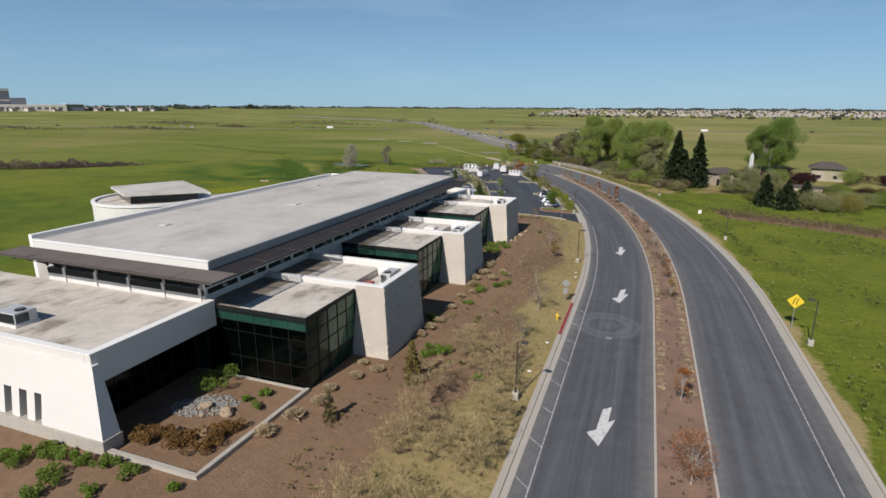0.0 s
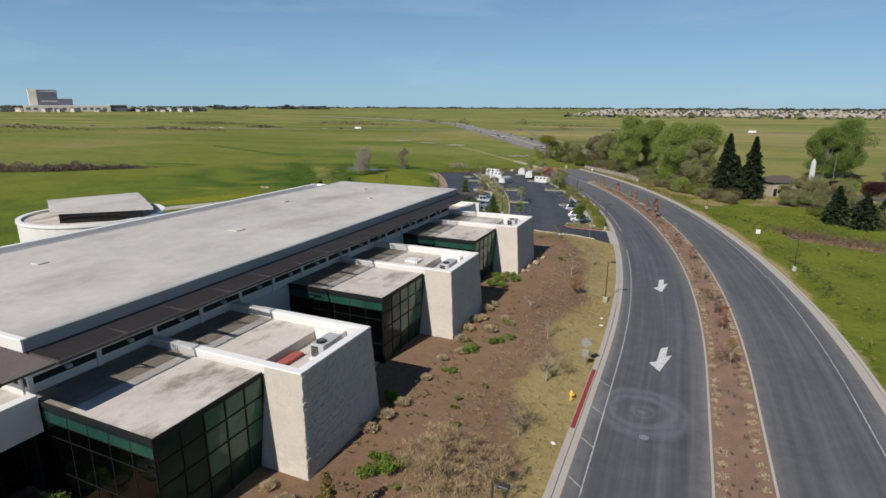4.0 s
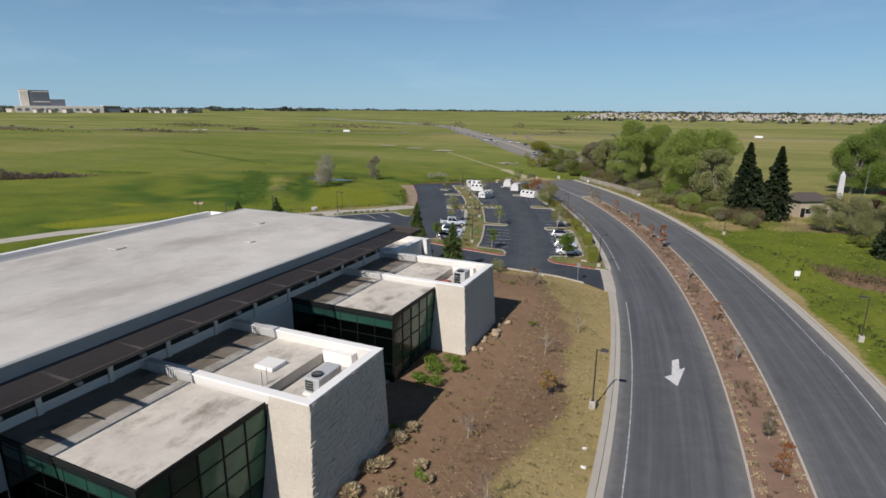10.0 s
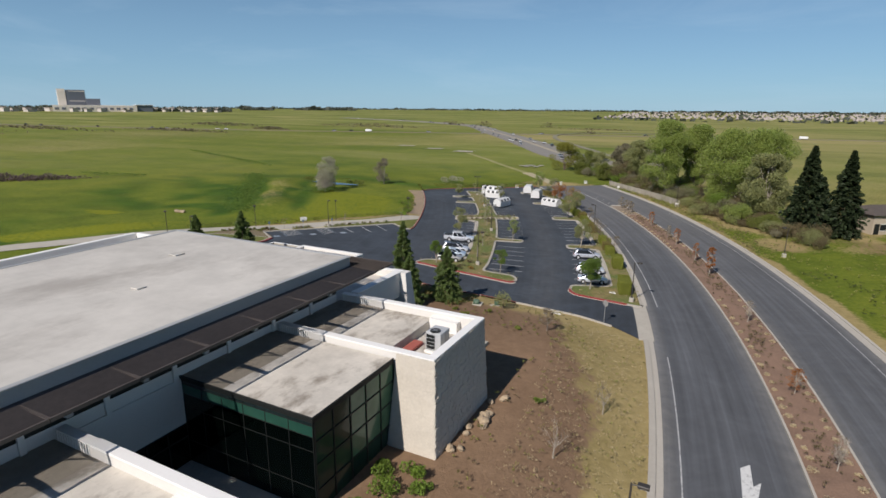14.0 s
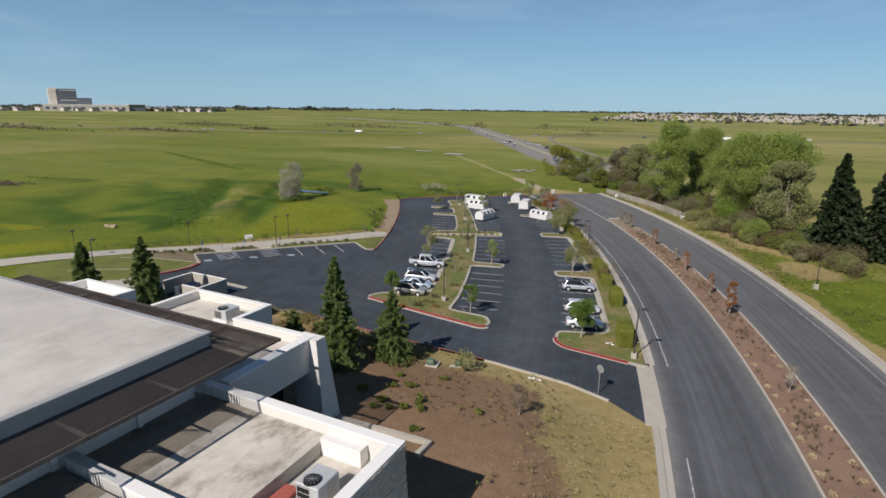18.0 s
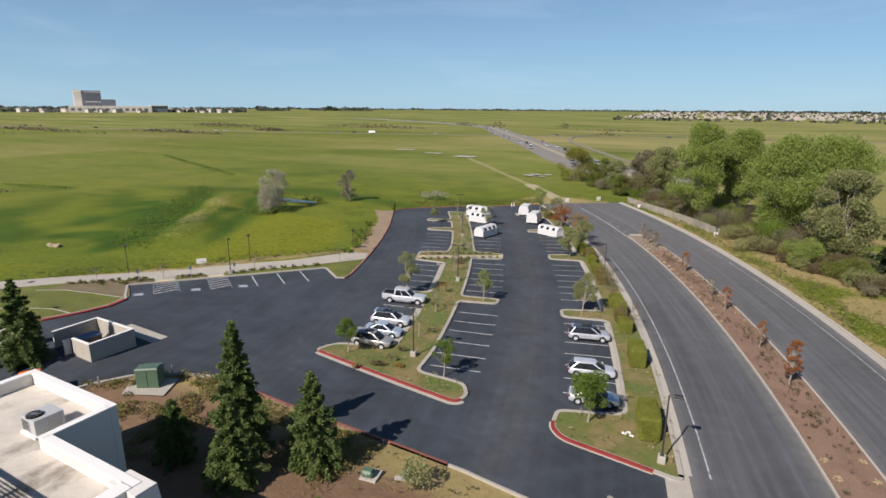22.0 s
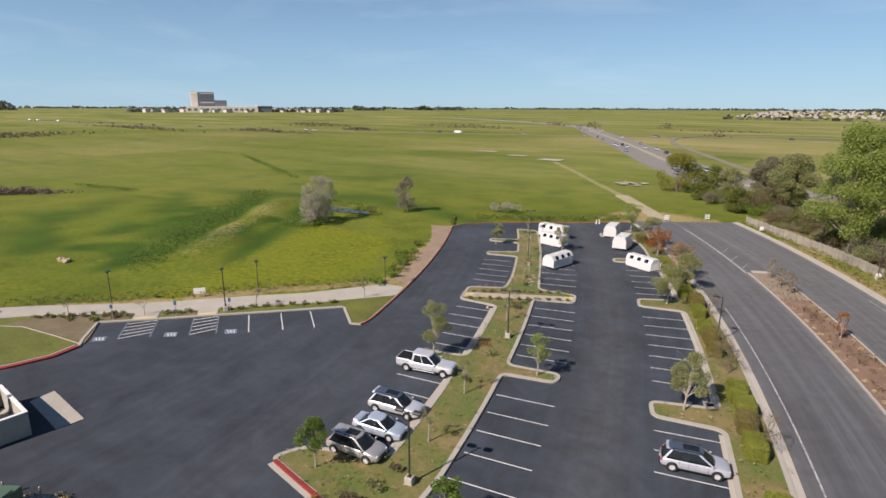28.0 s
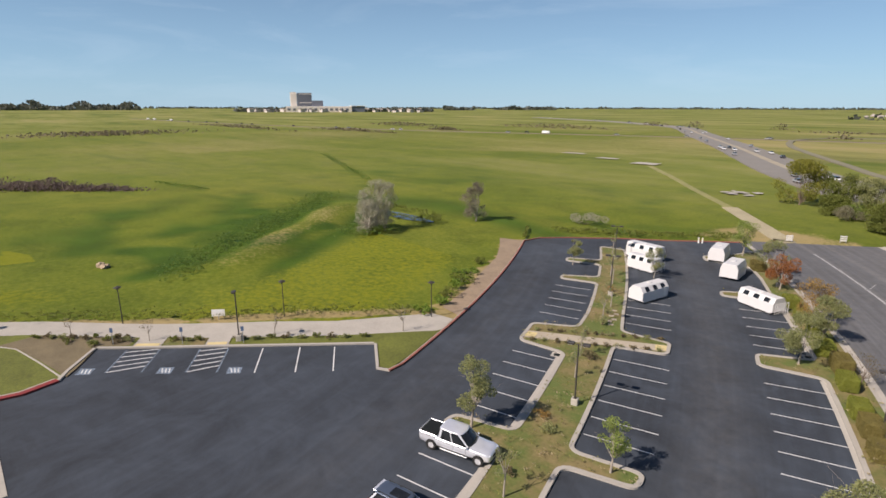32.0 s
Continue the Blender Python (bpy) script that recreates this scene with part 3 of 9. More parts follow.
gx, gy = lines(-122, 50, 1.6, -4500, 4500), lines(0, 290, 1.6, -900, 4700)
gv, cols = [], {k: [] for k in ("lush", "flower", "dry", "mulch", "far")}
for y in gy:
    for x in gx:
        s, u = SU(x, y)
        r = math.hypot(x + 30, y - 120)
        z = height(x, y) - 0.03
        lush = flower = dry = mulch = 0.0
        if r < 600:
            z += 0.25 * noise.noise(Vector((x * 0.03, y * 0.03, 0))) * ease((r - 130) / 60)
            up, side = berm(x, y)
            if x < -60 and not inside(LOT, x, y):
                z += up
                lush = max(lush, 1.15 * side)
                dry = max(dry, (0.42 + 0.12 * noise.noise(Vector((x * 0.1, y * 0.1, 21)))) * min(1, up / 1.0))
            if sunk(x, y):
                z -= 0.3
            d = -u
            if d > 0 and y < 141.5 and d < (64 if y < 40 else 45 if y < 111 else 57):
                mulch = 0.85 * (1 - ease((y - 132) / 9)) * ease((d - (6.6 + 6.5 * noise.noise(Vector((x * 0.10, y * 0.06, 3))) + 6 * ease((y - 118) / 16) + 2.5 * ease((46 - y) / 14) + 2.0 * noise.noise(Vector((x * 0.4, y * 0.4, 23))))) / 6.5 + 0.5)
                dry = 1.0
                if y < 40:
                    gone = 1 - ease((d - 48 + 5 * noise.noise(Vector((x * 0.1, y * 0.1, 27)))) / 9)
                    mulch, dry = mulch * gone, dry * gone
            if 23.0 < u < 31 and s < 175:
                dry = max(dry, 1.05 - 0.30 * max(0.0, u - 24.3) + 0.5 * noise.noise(Vector((x * 0.12, y * 0.12, 1))))
                mulch = 0.42 - 0.12 * max(0.0, u - 24.3)
            if u > 24.3 and 104 < s < 196 and u < 62:
                dry, mulch = max(dry, (0.34 if u < 29.5 else 0.52) + 0.7 * noise.noise(Vector((x * 0.1, y * 0.1, 8)))), (0.0 if u < 29.5 else 0.34) + 0.5 * noise.noise(Vector((x * 0.07, y * 0.07, 12)))
            if 34 < u < 78:
                mulch = max(mulch, 0.95 * (1 - ease((abs(s - 73 + 0.63 * (u - 36.5)) - 3.4) / 4.0)) * ease((u - 34) / 3))
            if x < -60 and y > 150 and y < 205 and d > 46 and d < 75:
                flower = 0.52 * ease((d - 46) / 8) * ease((84 - d) / 14)
            edge = (Vector((x, y)) - HC0).dot(Vector((-0.84, 0.55)).normalized())
            if x < -60 and 6.2 < edge < 10 and -14 < (Vector((x, y)) - HC0).dot((HC1 - HC0).normalized()) < 34:
                dry = max(dry, 1.0 - 0.42 * abs(edge - 7.6) + 0.5 * noise.noise(Vector((x * 0.3, y * 0.3, 15))))
            if x < -60 and 9 < edge < 26 and y > 120 and y < 185:
                flower = max(flower, 0.50 * ease((edge - 9) / 4) * ease((26 - edge) / 9) + 0.5 * noise.noise(Vector((x * 0.05, y * 0.05, 17))))
            if math.hypot((x + 127) / 3.4, (y - 149) / 2.2) < 1.3:
                flower = 1.2
            w = (y - 232) - 0.12 * (x + 100)
            if x < -60:
                w += 14 * noise.noise(Vector((x * 0.02, y * 0.02, 7)))
                lush = max(lush, 0.72 * math.exp(-(w / 9) ** 2) * (1 - ease((-x - 150) / 70)))
                lush = max(lush, 0.15 + 0.40 * noise.noise(Vector((x * 0.014, y * 0.026, 9))) + 0.60 * noise.noise(Vector((x * 0.05, y * 0.07, 19))) + 0.35 * noise.noise(Vector((x * 0.14, y * 0.2, 29))) if r > 80 else 0)
                for ax, ay, bx, by, wd, am in LUSH_BANDS:
                    ab = Vector((bx - ax, by - ay))
                    tt = min(1.0, max(0.0, (Vector((x - ax, y - ay))).dot(ab) / ab.length_squared))
                    dist = (Vector((x - ax, y - ay)) - ab * tt).length + 5 * noise.noise(Vector((x * 0.09, y * 0.09, 14)))
                    lush = max(lush, am * math.exp(-(max(0.0, dist) / wd) ** 2))
            if d > 42.7 and d < 46.5 + noise.noise(Vector((x * 0.2, y * 0.2, 5))) and 118 < s < 178:
                mulch, dry = 0.3, 0.9
        if u > 60 and y > 230 and x > -60:
            dry = max(dry, 0.50)
        if math.hypot((x + 50) / 11, (y - 266) / 8) < 1.6:
            dry = max(dry, 1.1 - 0.55 * math.hypot((x + 50) / 11, (y - 266) / 8) + 0.4 * noise.noise(Vector((x * 0.2, y * 0.2, 25))))
        band_ = math.exp(-((r - 560) / 60) ** 2) * (1 if x < 60 else 0.6)
        mulch = max(mulch, 0.40 * band_)
        # dry tone grows far off, for drier grass and haze alike
        if r > 330:
            dry = max(dry, 0.36 + 0.26 * ease((x + 330) / 260) * (1 - 0.5 * ease(x / 200)) + 0.25 * noise.noise(Vector((x * 0.006, y * 0.006, 4))))
        gv.append((x, y, z))
        # far: share of the hazed grass colour, rising with distance
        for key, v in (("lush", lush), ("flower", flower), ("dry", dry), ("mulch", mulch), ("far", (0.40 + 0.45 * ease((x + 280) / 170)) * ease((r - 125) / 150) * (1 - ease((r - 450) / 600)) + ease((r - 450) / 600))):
            cols[key].append(v)
nx = len(gx)
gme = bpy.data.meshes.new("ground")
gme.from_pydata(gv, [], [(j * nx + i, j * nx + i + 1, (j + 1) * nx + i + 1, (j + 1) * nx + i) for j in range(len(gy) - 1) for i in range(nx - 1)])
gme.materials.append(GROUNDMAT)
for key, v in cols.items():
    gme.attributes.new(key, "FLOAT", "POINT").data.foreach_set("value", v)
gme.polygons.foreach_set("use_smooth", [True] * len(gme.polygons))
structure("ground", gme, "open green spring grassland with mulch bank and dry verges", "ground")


def RE_at(s):
    """The grass-side edge of the asphalt, a little wider towards the south."""
    return 24.1 - 0.8 * ease((s - 10) / 60)


def road_grid(name, u0, u1, s0, s1):
    ns, nu = int((s1 - s0) / 2.0), max(2, int((u1 - u0) / 0.8))
    vs, at = [], []
    for i in range(ns + 1):
        for j in range(nu + 1):
            s = s0 + (s1 - s0) * i / ns
            u_end = RE_at(s) if u1 == RE else u1
            u = u0 + (u_end - u0) * j / nu
            vs.append((*XY(s, u), 0.0 + height(*XY(s, u)) * 0))
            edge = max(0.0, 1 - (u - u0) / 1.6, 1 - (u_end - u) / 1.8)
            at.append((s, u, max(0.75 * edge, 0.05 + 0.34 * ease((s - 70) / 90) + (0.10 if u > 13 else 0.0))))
    me = bpy.data.meshes.new(name)
    me.from_pydata(vs, [], [(i * (nu + 1) + j, i * (nu + 1) + j + 1, (i + 1) * (nu + 1) + j + 1, (i + 1) * (nu + 1) + j) for i in range(ns) for j in range(nu)])
    me.materials.append(ROADMAT)
    for k, key in enumerate(("along", "across", "pale")):
        me.attributes.new(key, "FLOAT", "POINT").data.foreach_set("value", [a[k] for a in at])
    return me


MED0, MED1, RE, S_END, MED_END = 9.4, 13.8, 23.3, 191.0, 150.0
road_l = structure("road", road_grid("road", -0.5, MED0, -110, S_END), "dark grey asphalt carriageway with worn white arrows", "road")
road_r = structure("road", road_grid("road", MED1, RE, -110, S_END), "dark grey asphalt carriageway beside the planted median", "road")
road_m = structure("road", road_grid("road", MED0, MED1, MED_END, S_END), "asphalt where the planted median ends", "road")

# kerbs: gutter pan and raised kerb on the building side, plain kerbs elsewhere
DRIVE0, DRIVE1 = 56.0, 68.5
for name, a, b, lab in (("kerb_south", -110, DRIVE0, "pale concrete kerb and gutter along the road"), ("kerb_north", DRIVE1, 188, "pale concrete kerb along the car park planting")):
    lip = -1.05 if a < 0 else -0.78
    k = structure(name, band(name, arc(0, a, b, 110), lip, -0.5 if a < 0 else -0.1, -0.2, 0.03, KERB), lab, "kerb")
    if a < 0:
        part("kerb_top", band("kerb_top", arc(0, a, b, 110), -1.6, lip - 0.005, -0.3, 0.16, KERB), KERB, k, "raised kerb top")
drive_apron = structure("driveway_apron", band("driveway_apron", arc(0, DRIVE0, DRIVE1, 14), -2.1, -0.35, -0.2, 0.05, CONCRETE), "pale concrete driveway apron across the gutter", "pavement")
kerb_red = structure("kerb_red", band("kerb_red", arc(0, -14.3, -2.5, 14), -1.55, -1.15, 0.155, 0.172, REDKERB), "red painted fire-lane kerb by the hydrant", "kerb")
east_line = [XY(-110 + (S_END + 110) * i / 120, RE_at(-110 + (S_END + 110) * i / 120)) for i in range(121)]
kerb_east = structure("kerb_east", band("kerb_east", east_line, 0.005, 0.9, -0.2, 0.03, KERB), "pale concrete kerb on the grass side of the road", "kerb")
part("kerb_top", band("kerb_top", east_line, 0.905, 1.25, -0.3, 0.15, KERB), KERB, kerb_east, "raised kerb top")
med = structure("median", band("median", arc(MED0, -110, MED_END, 110), 0.2, 4.2, -0.2, 0.11, MULCH), "planted median strip with bark mulch", "median")
for u, w in ((MED0, (0.005, 0.2)), (MED1, (-0.2, -0.005))):
    part("kerb", band("kerb", arc(u, -110, MED_END, 110), w[0], w[1], -0.2, 0.16, KERB), KERB, med, "pale concrete median kerb")
part("median_nose", band("median_nose", arc(MED0, MED_END, MED_END + 1.2, 4), 0.9, 3.5, -0.2, 0.16, KERB), KERB, med, "rounded concrete nose")


part("gravel_end", band("gravel_end", arc(MED0, 137.5, MED_END, 14), 0.22, 4.18, 0.05, 0.125, CONCRETE_TAN), CONCRETE_TAN, med, "tan gravel at the median's end")


def flat_mark(name, pts, dz, material, parent):
    sh = Shape().add([(x, y, height(x, y) + dz) for x, y in pts], [tuple(range(len(pts)))])
    return part(name, sh, material, parent)


def stripe(name, p, q, w, material, parent, dz=0.012):
    p, q = Vector(p), Vector(q)
    d = (q - p).normalized()
    r = Vector((d.y, -d.x)) * w / 2
    sh, n = Shape(), max(1, int((q - p).length / 2.5))
    for i in range(n):
        a, b = p + (q - p) * i / n, p + (q - p) * (i + 1) / n
        sh.add([(*c, height(*c) + dz) for c in (a + r, b + r, b - r, a - r)], [(0, 1, 2, 3)])
    return part(name, sh, material, parent)


# road paint: edge line, cross ticks, arrows that point towards the south
def long_line(u, s0, s1, w, parent, z=0.006):
    n = max(2, int((s1 - s0) / 2.5))
    vs = [(*XY(s0 + (s1 - s0) * i / n, u + k), z) for i in range(n + 1) for k in (-w / 2, w / 2)]
    part("edge_line", Shape().add(vs, [(2 * i, 2 * i + 1, 2 * i + 3, 2 * i + 2) for i in range(n)]), LINE, parent)


long_line(0.75, -60, 52, 0.11, road_l)
long_line(1.2, 68.5, 132, 0.14, road_l)
long_line(22.25, -60, 40, 0.11, road_r)
long_line(22.0, 40, 140, 0.10, road_r)
long_line(9.2, MED_END, S_END - 8, 0.30, road_m)
for k in range(8):
    stripe("kerb_tick", XY(-43.2 + 5.4 * k, 0.75), XY(-42.1 + 5.4 * k, -0.48), 0.1, LINE, road_l, 0.008)
for i in range(3):
    stripe("hatch_tick", XY(MED_END + 3 + 5 * i, 9.6), XY(MED_END + 6 + 5 * i, 11.6), 0.1, LINE, road_m, 0.006)


def arrow(s, u):
    """A slanted merge arrow, 6.7 m long, its tip towards falling s."""
    out = [(*XY(s + a, u + b), 0.007) for a, b in ((0.0, 0.0), (1.75, -1.15), (2.4, -0.40), (6.05, -0.10), (6.75, 0.66), (4.0, 0.50), (4.65, 1.10))]
    part("lane_arrow", Shape().add(out, [(0, 6, 5, 2, 1), (2, 5, 4, 3)]), ARROWPAINT, road_l, "worn white slanted lane arrow")


for s, u in ((-36.0, 5.1), (0.2, 4.95), (27.2, 5.1)):
    arrow(s, u)
# manhole with worn ring marks
mh = Shape().tube((*XY(-13, 4.4), 0.0), (*XY(-13, 4.4), 0.012), 0.38, 0.38, 16)
part("manhole_cover", mh, STEEL, road_l, "round cast iron manhole cover")

# ---- car park ----
lot = structure("parking_lot", sheet("parking_lot", dense(LOT, 1.6), 0.03, LOTMAT, 2.4, lambda s, u: 0.04 + 0.20 * math.exp(-((u + 14.4) / 2.6) ** 2) + 0.08 * math.exp(-((u + 38.5) / 2.5) ** 2)), "dark sealed asphalt car park with white stall lines", "parking lot")


def island(name, outline_su, label, soil, r=0.9, kerb_mat=KERB, su=True, width=0.32):
    pts = [XY(s, u) for s, u in outline_su] if su else outline_su
    pts = dense(rounded(pts, r), 1.2)
    top = structure(name, sheet(name, pts, 0.15, soil, 1.6), label, "planting island")
    area = sum(a[0] * b[1] - b[0] * a[1] for a, b in zip(pts, pts[1:] + pts[:1]))
    w = (-width * 0.2, width) if area < 0 else (-width, width * 0.2)
    part("kerb", band("kerb", pts + pts[:2], w[0], w[1], -0.1, 0.2, kerb_mat), kerb_mat, top, "concrete kerb round the island")
    return top, pts


CENTRE = ([(79.9, -36.9), (73.6, -19.7), (75.2, -18.8), (77.6, -19.6), (78.8, -24.8)] + [(s, -24.4) for s in (84, 90, 96, 102.4)] + [(102.6, -19.0), (104.8, -18.8), (104.9, -24.3)] + [(s, -24.3) for s in (110, 116, 122, 127.4)]
          + [(127.9, -18.8), (131.6, -18.6), (132.6, -23.9)] + [(s, -24.2) for s in (140, 148, 156, 164, 170, 176)] + [(177, -28.6)] + [(s, -28.6) for s in (170, 166)] + [(165.4, -34.2), (163.2, -34.2), (162.8, -28.6), (155, -28.6), (153.6, -34.0), (151.6, -34.0), (151.4, -28.6), (144, -28.6), (137, -28.6), (131.6, -29.0), (130.2, -34.2), (124.0, -34.3), (122.8, -29.0)]
          + [(s, -29.0) for s in (117, 111, 105.2)] + [(104.9, -34.3), (102.7, -34.6), (102.2, -29.2)] + [(s, -29.0) for s in (96, 90, 84.5)] + [(82.6, -35.4)])
centre, centre_pts = island("planting_island_centre", CENTRE, "long car park island with dry turf and young trees", TURF)
EAST = ([(67.3, -0.80), (70.6, -9.9), (72.2, -10.9), (75.2, -10.6), (76.0, -4.6)] + [(s, -4.6) for s in (82, 88, 94, 99.2)] + [(99.6, -10.3), (102.4, -10.5), (103.0, -4.6)] + [(s, -4.6) for s in (110, 117, 123, 128.6)]
        + [(129.4, -10.3), (132.6, -10.2), (133.2, -4.6)] + [(s, -4.6) for s in (140, 147, 152)] + [(152.8, -11.6), (155.0, -11.6), (155.6, -5), (163, -4.6), (170, -4.6), (173, -11), (176, -11), (178, -6), (182, -0.80)] + [(s, -0.80) for s in range(178, 69, -4)])
east, east_pts = island("planting_island_road", EAST, "planting strip of dry turf between car park and road", TURF)


def along_kerb(parent, pts, test, name, w_in, w_out, z0, z1, material, label):
    """A strip that follows the island's edge where test(s, u) holds: w_in to w_out outwards from it."""
    area = sum(a[0] * b[1] - b[0] * a[1] for a, b in zip(pts, pts[1:] + pts[:1]))
    flags = [test(*SU(*p)) for p in pts]
    start = next(i for i in range(len(pts)) if flags[i] and not flags[i - 1])
    run = []
    for k in range(len(pts)):
        q = (start + k) % len(pts)
        if not flags[q]:
            break
        run.append(pts[q])
    w = (w_in, w_out) if area > 0 else (-w_out, -w_in)
    part(name, band(name, run, w[0], w[1], z0, z1, material), material, parent, label)


nose_c = lambda s_, u: s_ < 82.5 - 0.36 * (u + 36.9) and -36.5 < u < -19.0 and s_ < 79.4 - 0.32 * (u + 35)
nose_e = lambda s_, u: s_ < 74.2 and u < -2.0
along_kerb(centre, centre_pts, nose_c, "red_kerb", -0.24, 0.085, 0.03, 0.216, REDKERB, "red painted kerb face")
along_kerb(east, east_pts, nose_e, "red_kerb", -0.24, 0.085, 0.03, 0.216, REDKERB, "red painted kerb face")
along_kerb(centre, centre_pts, nose_c, "gutter", 0.088, 0.50, -0.1, 0.06, KERB, "pale concrete gutter pan")
along_kerb(east, east_pts, nose_e, "gutter", 0.088, 0.24, -0.1, 0.06, KERB, "pale concrete gutter pan")
for u0, u1, a, b in ((-5.05, -4.66, 77.0, 98.6), (-5.05, -4.66, 104.0, 128.2), (-5.05, -4.66, 134.2, 151.5), (-29.55, -29.1, 85.4, 101.6), (-29.55, -29.1, 105.8, 122.2)):
    part("gutter", band("gutter", arc(u0, a, b, 14), 0.0, u1 - u0, -0.1, 0.06, KERB), KERB, lot, "pale concrete gutter pan")
# the path across the centre island
path = structure("path_crossing", sheet("path_crossing", dense([XY(125.0, -34.0), XY(128.8, -18.95), XY(130.6, -18.95), XY(127.3, -34.0)], 1.2), 0.165, CONCRETE_WARM, 1.5), "tan concrete footpath across the planting island", "path")
for s, u in ((126.2, -33.4), (129.6, -19.6)):
    c = XY(s, u)
    flat_mark("ramp_plate", [XY(s - 0.8, u - 0.6), XY(s - 0.6, u + 0.6), XY(s + 0.9, u + 0.6), XY(s + 0.7, u - 0.6)], 0.18, PADYELLOW, path)

for i, (s, u) in enumerate(((134.2, -25.4), (135.3, -25.7), (136.2, -25.2), (137.4, -25.6), (138.3, -25.1), (139.6, -25.4))):
    flat_mark("stepping_stone", [XY(s - 0.32, u - 0.3), XY(s - 0.28, u + 0.32), XY(s + 0.33, u + 0.28), XY(s + 0.3, u - 0.33)], 0.19, CONCRETE_WARM, path)

# stall lines
for s in (84.7, 88.0, 91.4, 94.6, 97.9, 107.3, 110.7, 114.1, 117.4, 120.7, 134.6, 137.9, 141.2, 144.5, 147.8):
    stripe("stall_line", XY(s, -29.3), XY(s + 0.2, -34.2), 0.11, LINE2, lot, 0.042)
for s in (80.8, 84.2, 87.8, 91.3, 94.6, 98.1, 107.9, 111.0, 114.3, 117.6, 120.9, 124.2, 136.0, 139.2, 142.4, 145.6, 148.8):
    stripe("stall_line", XY(s, -24.0), XY(s, -18.6), 0.11, LINE2, lot, 0.042)
for s in (78.8, 82.0, 85.1, 88.1, 91.4, 94.4, 97.4, 106.9, 110.0, 113.1, 116.2, 119.3, 122.4, 125.5, 135.4, 138.4, 141.4, 144.6, 147.8):
    stripe("stall_line", XY(s, -4.9), XY(s, -10.1), 0.11, LINE2, lot, 0.042)

# accessible bays along the north-west kerb
bd = (HC1 - HC0).normalized()
bn = Vector((0.84, -0.55)).normalized()
hc = lambda t, w: tuple(HC0 + bd * t + bn * w)
BAY = (HC1 - HC0).length
for t in (16.6, 20.4, 24.0, 27.2):
    if t < BAY - 1:
        stripe("stall_line", hc(t, 0.4), hc(t, 5.8), 0.12, LINE2, lot, 0.042)
for t0, t1 in ((3.1, 6.3), (10.3, 13.1)):
    for t in (t0, t1):
        stripe("access_line", hc(t, 0.3), hc(t, 5.6), 0.12, BLUELINE, lot, 0.042)
    for k in range(5):
        stripe("access_hatch", hc(t0 + 0.1, 0.9 + 1.15 * k), hc(t1 - 0.1, 0.2 + 1.0 * k), 0.16, LINE2, lot, 0.043)
for t in (1.2, 8.3, 14.6):
    flat_mark("accessible_marking", [hc(t - 0.6, 4.6), hc(t - 0.6, 5.9), hc(t + 0.7, 5.9), hc(t + 0.7, 4.6)], 0.044, BLUELINE, lot)
    for k in range(3):
        stripe("marking_bar", hc(t - 0.35 + 0.35 * k, 4.8), hc(t - 0.1 + 0.3 * k, 5.7), 0.12, LINE2, lot, 0.048)

# kerbs round the lot: bays, north-west edge with red paint, south edge
def kerb_line(name, pts, label, red=None, w=0.3):
    pts = dense(pts, 1.2, False)
    k = structure(name, band(name, pts, -w, 0.0, -0.15, 0.19, KERB), label, "kerb")
    if red:
        part("red_paint", band("red_paint", pts, -0.55 if w > 0.35 else -0.2, 0.04, -0.02, 0.205, red), red, k, "red painted kerb face")
    return k


kerb_line("kerb_bay", [tuple(HC0), tuple(HC1)], "pale concrete kerb along the accessible bays", w=0.35)
kerb_line("kerb_bay_west", [(-72.4, 147.3), (-74.2, 148.3), tuple(HC0)], "pale concrete kerb at the end of the bays")
kerb_line("kerb_bay_east", [tuple(HC1), (-57.1, 170.9), (-55.9, 171.6)], "pale concrete kerb at the end of the bays")
kerb_line("kerb_northwest", [(-55.9, 171.6)] + arc(-42.7, 111, 176, 40), "faded red painted kerb along the field", FADEDRED)
kerb_line("kerb_north_end", [XY(176, -42.7), XY(180, -40), XY(182.5, -35), XY(186, -24), XY(188.4, -9), XY(189, -1.5)], "faded red painted kerb at the far end of the car park", FADEDRED)
kerb_line("kerb_west", [(-72.8, 137.3), (-71.6, 141), (-71.3, 144.5), (-72.4, 147.3)], "bright red painted fire-lane kerb", REDKERB, 0.75)
kerb_line("kerb_south_lot", [(-44.5, 139.2), (-45.5, 139.2), (-48.5, 137.6), (-51.5, 134.8), (-53.2, 131.5), (-54, 128), (-54.5, 122)], "concrete kerb along the service drive")
kerb_line("kerb_south_red", [(-20.5, 139.8), (-27, 139.8), (-39, 139.4), (-44.4, 139.2)], "faded red painted kerb of the driveway", FADEDRED, 0.2)
kerb_line("kerb_south_drive", [(-7, 137.7), (-11.2, 138.9), (-19, 139.8), (-20.4, 139.8)], "concrete kerb of the driveway", w=0.2)

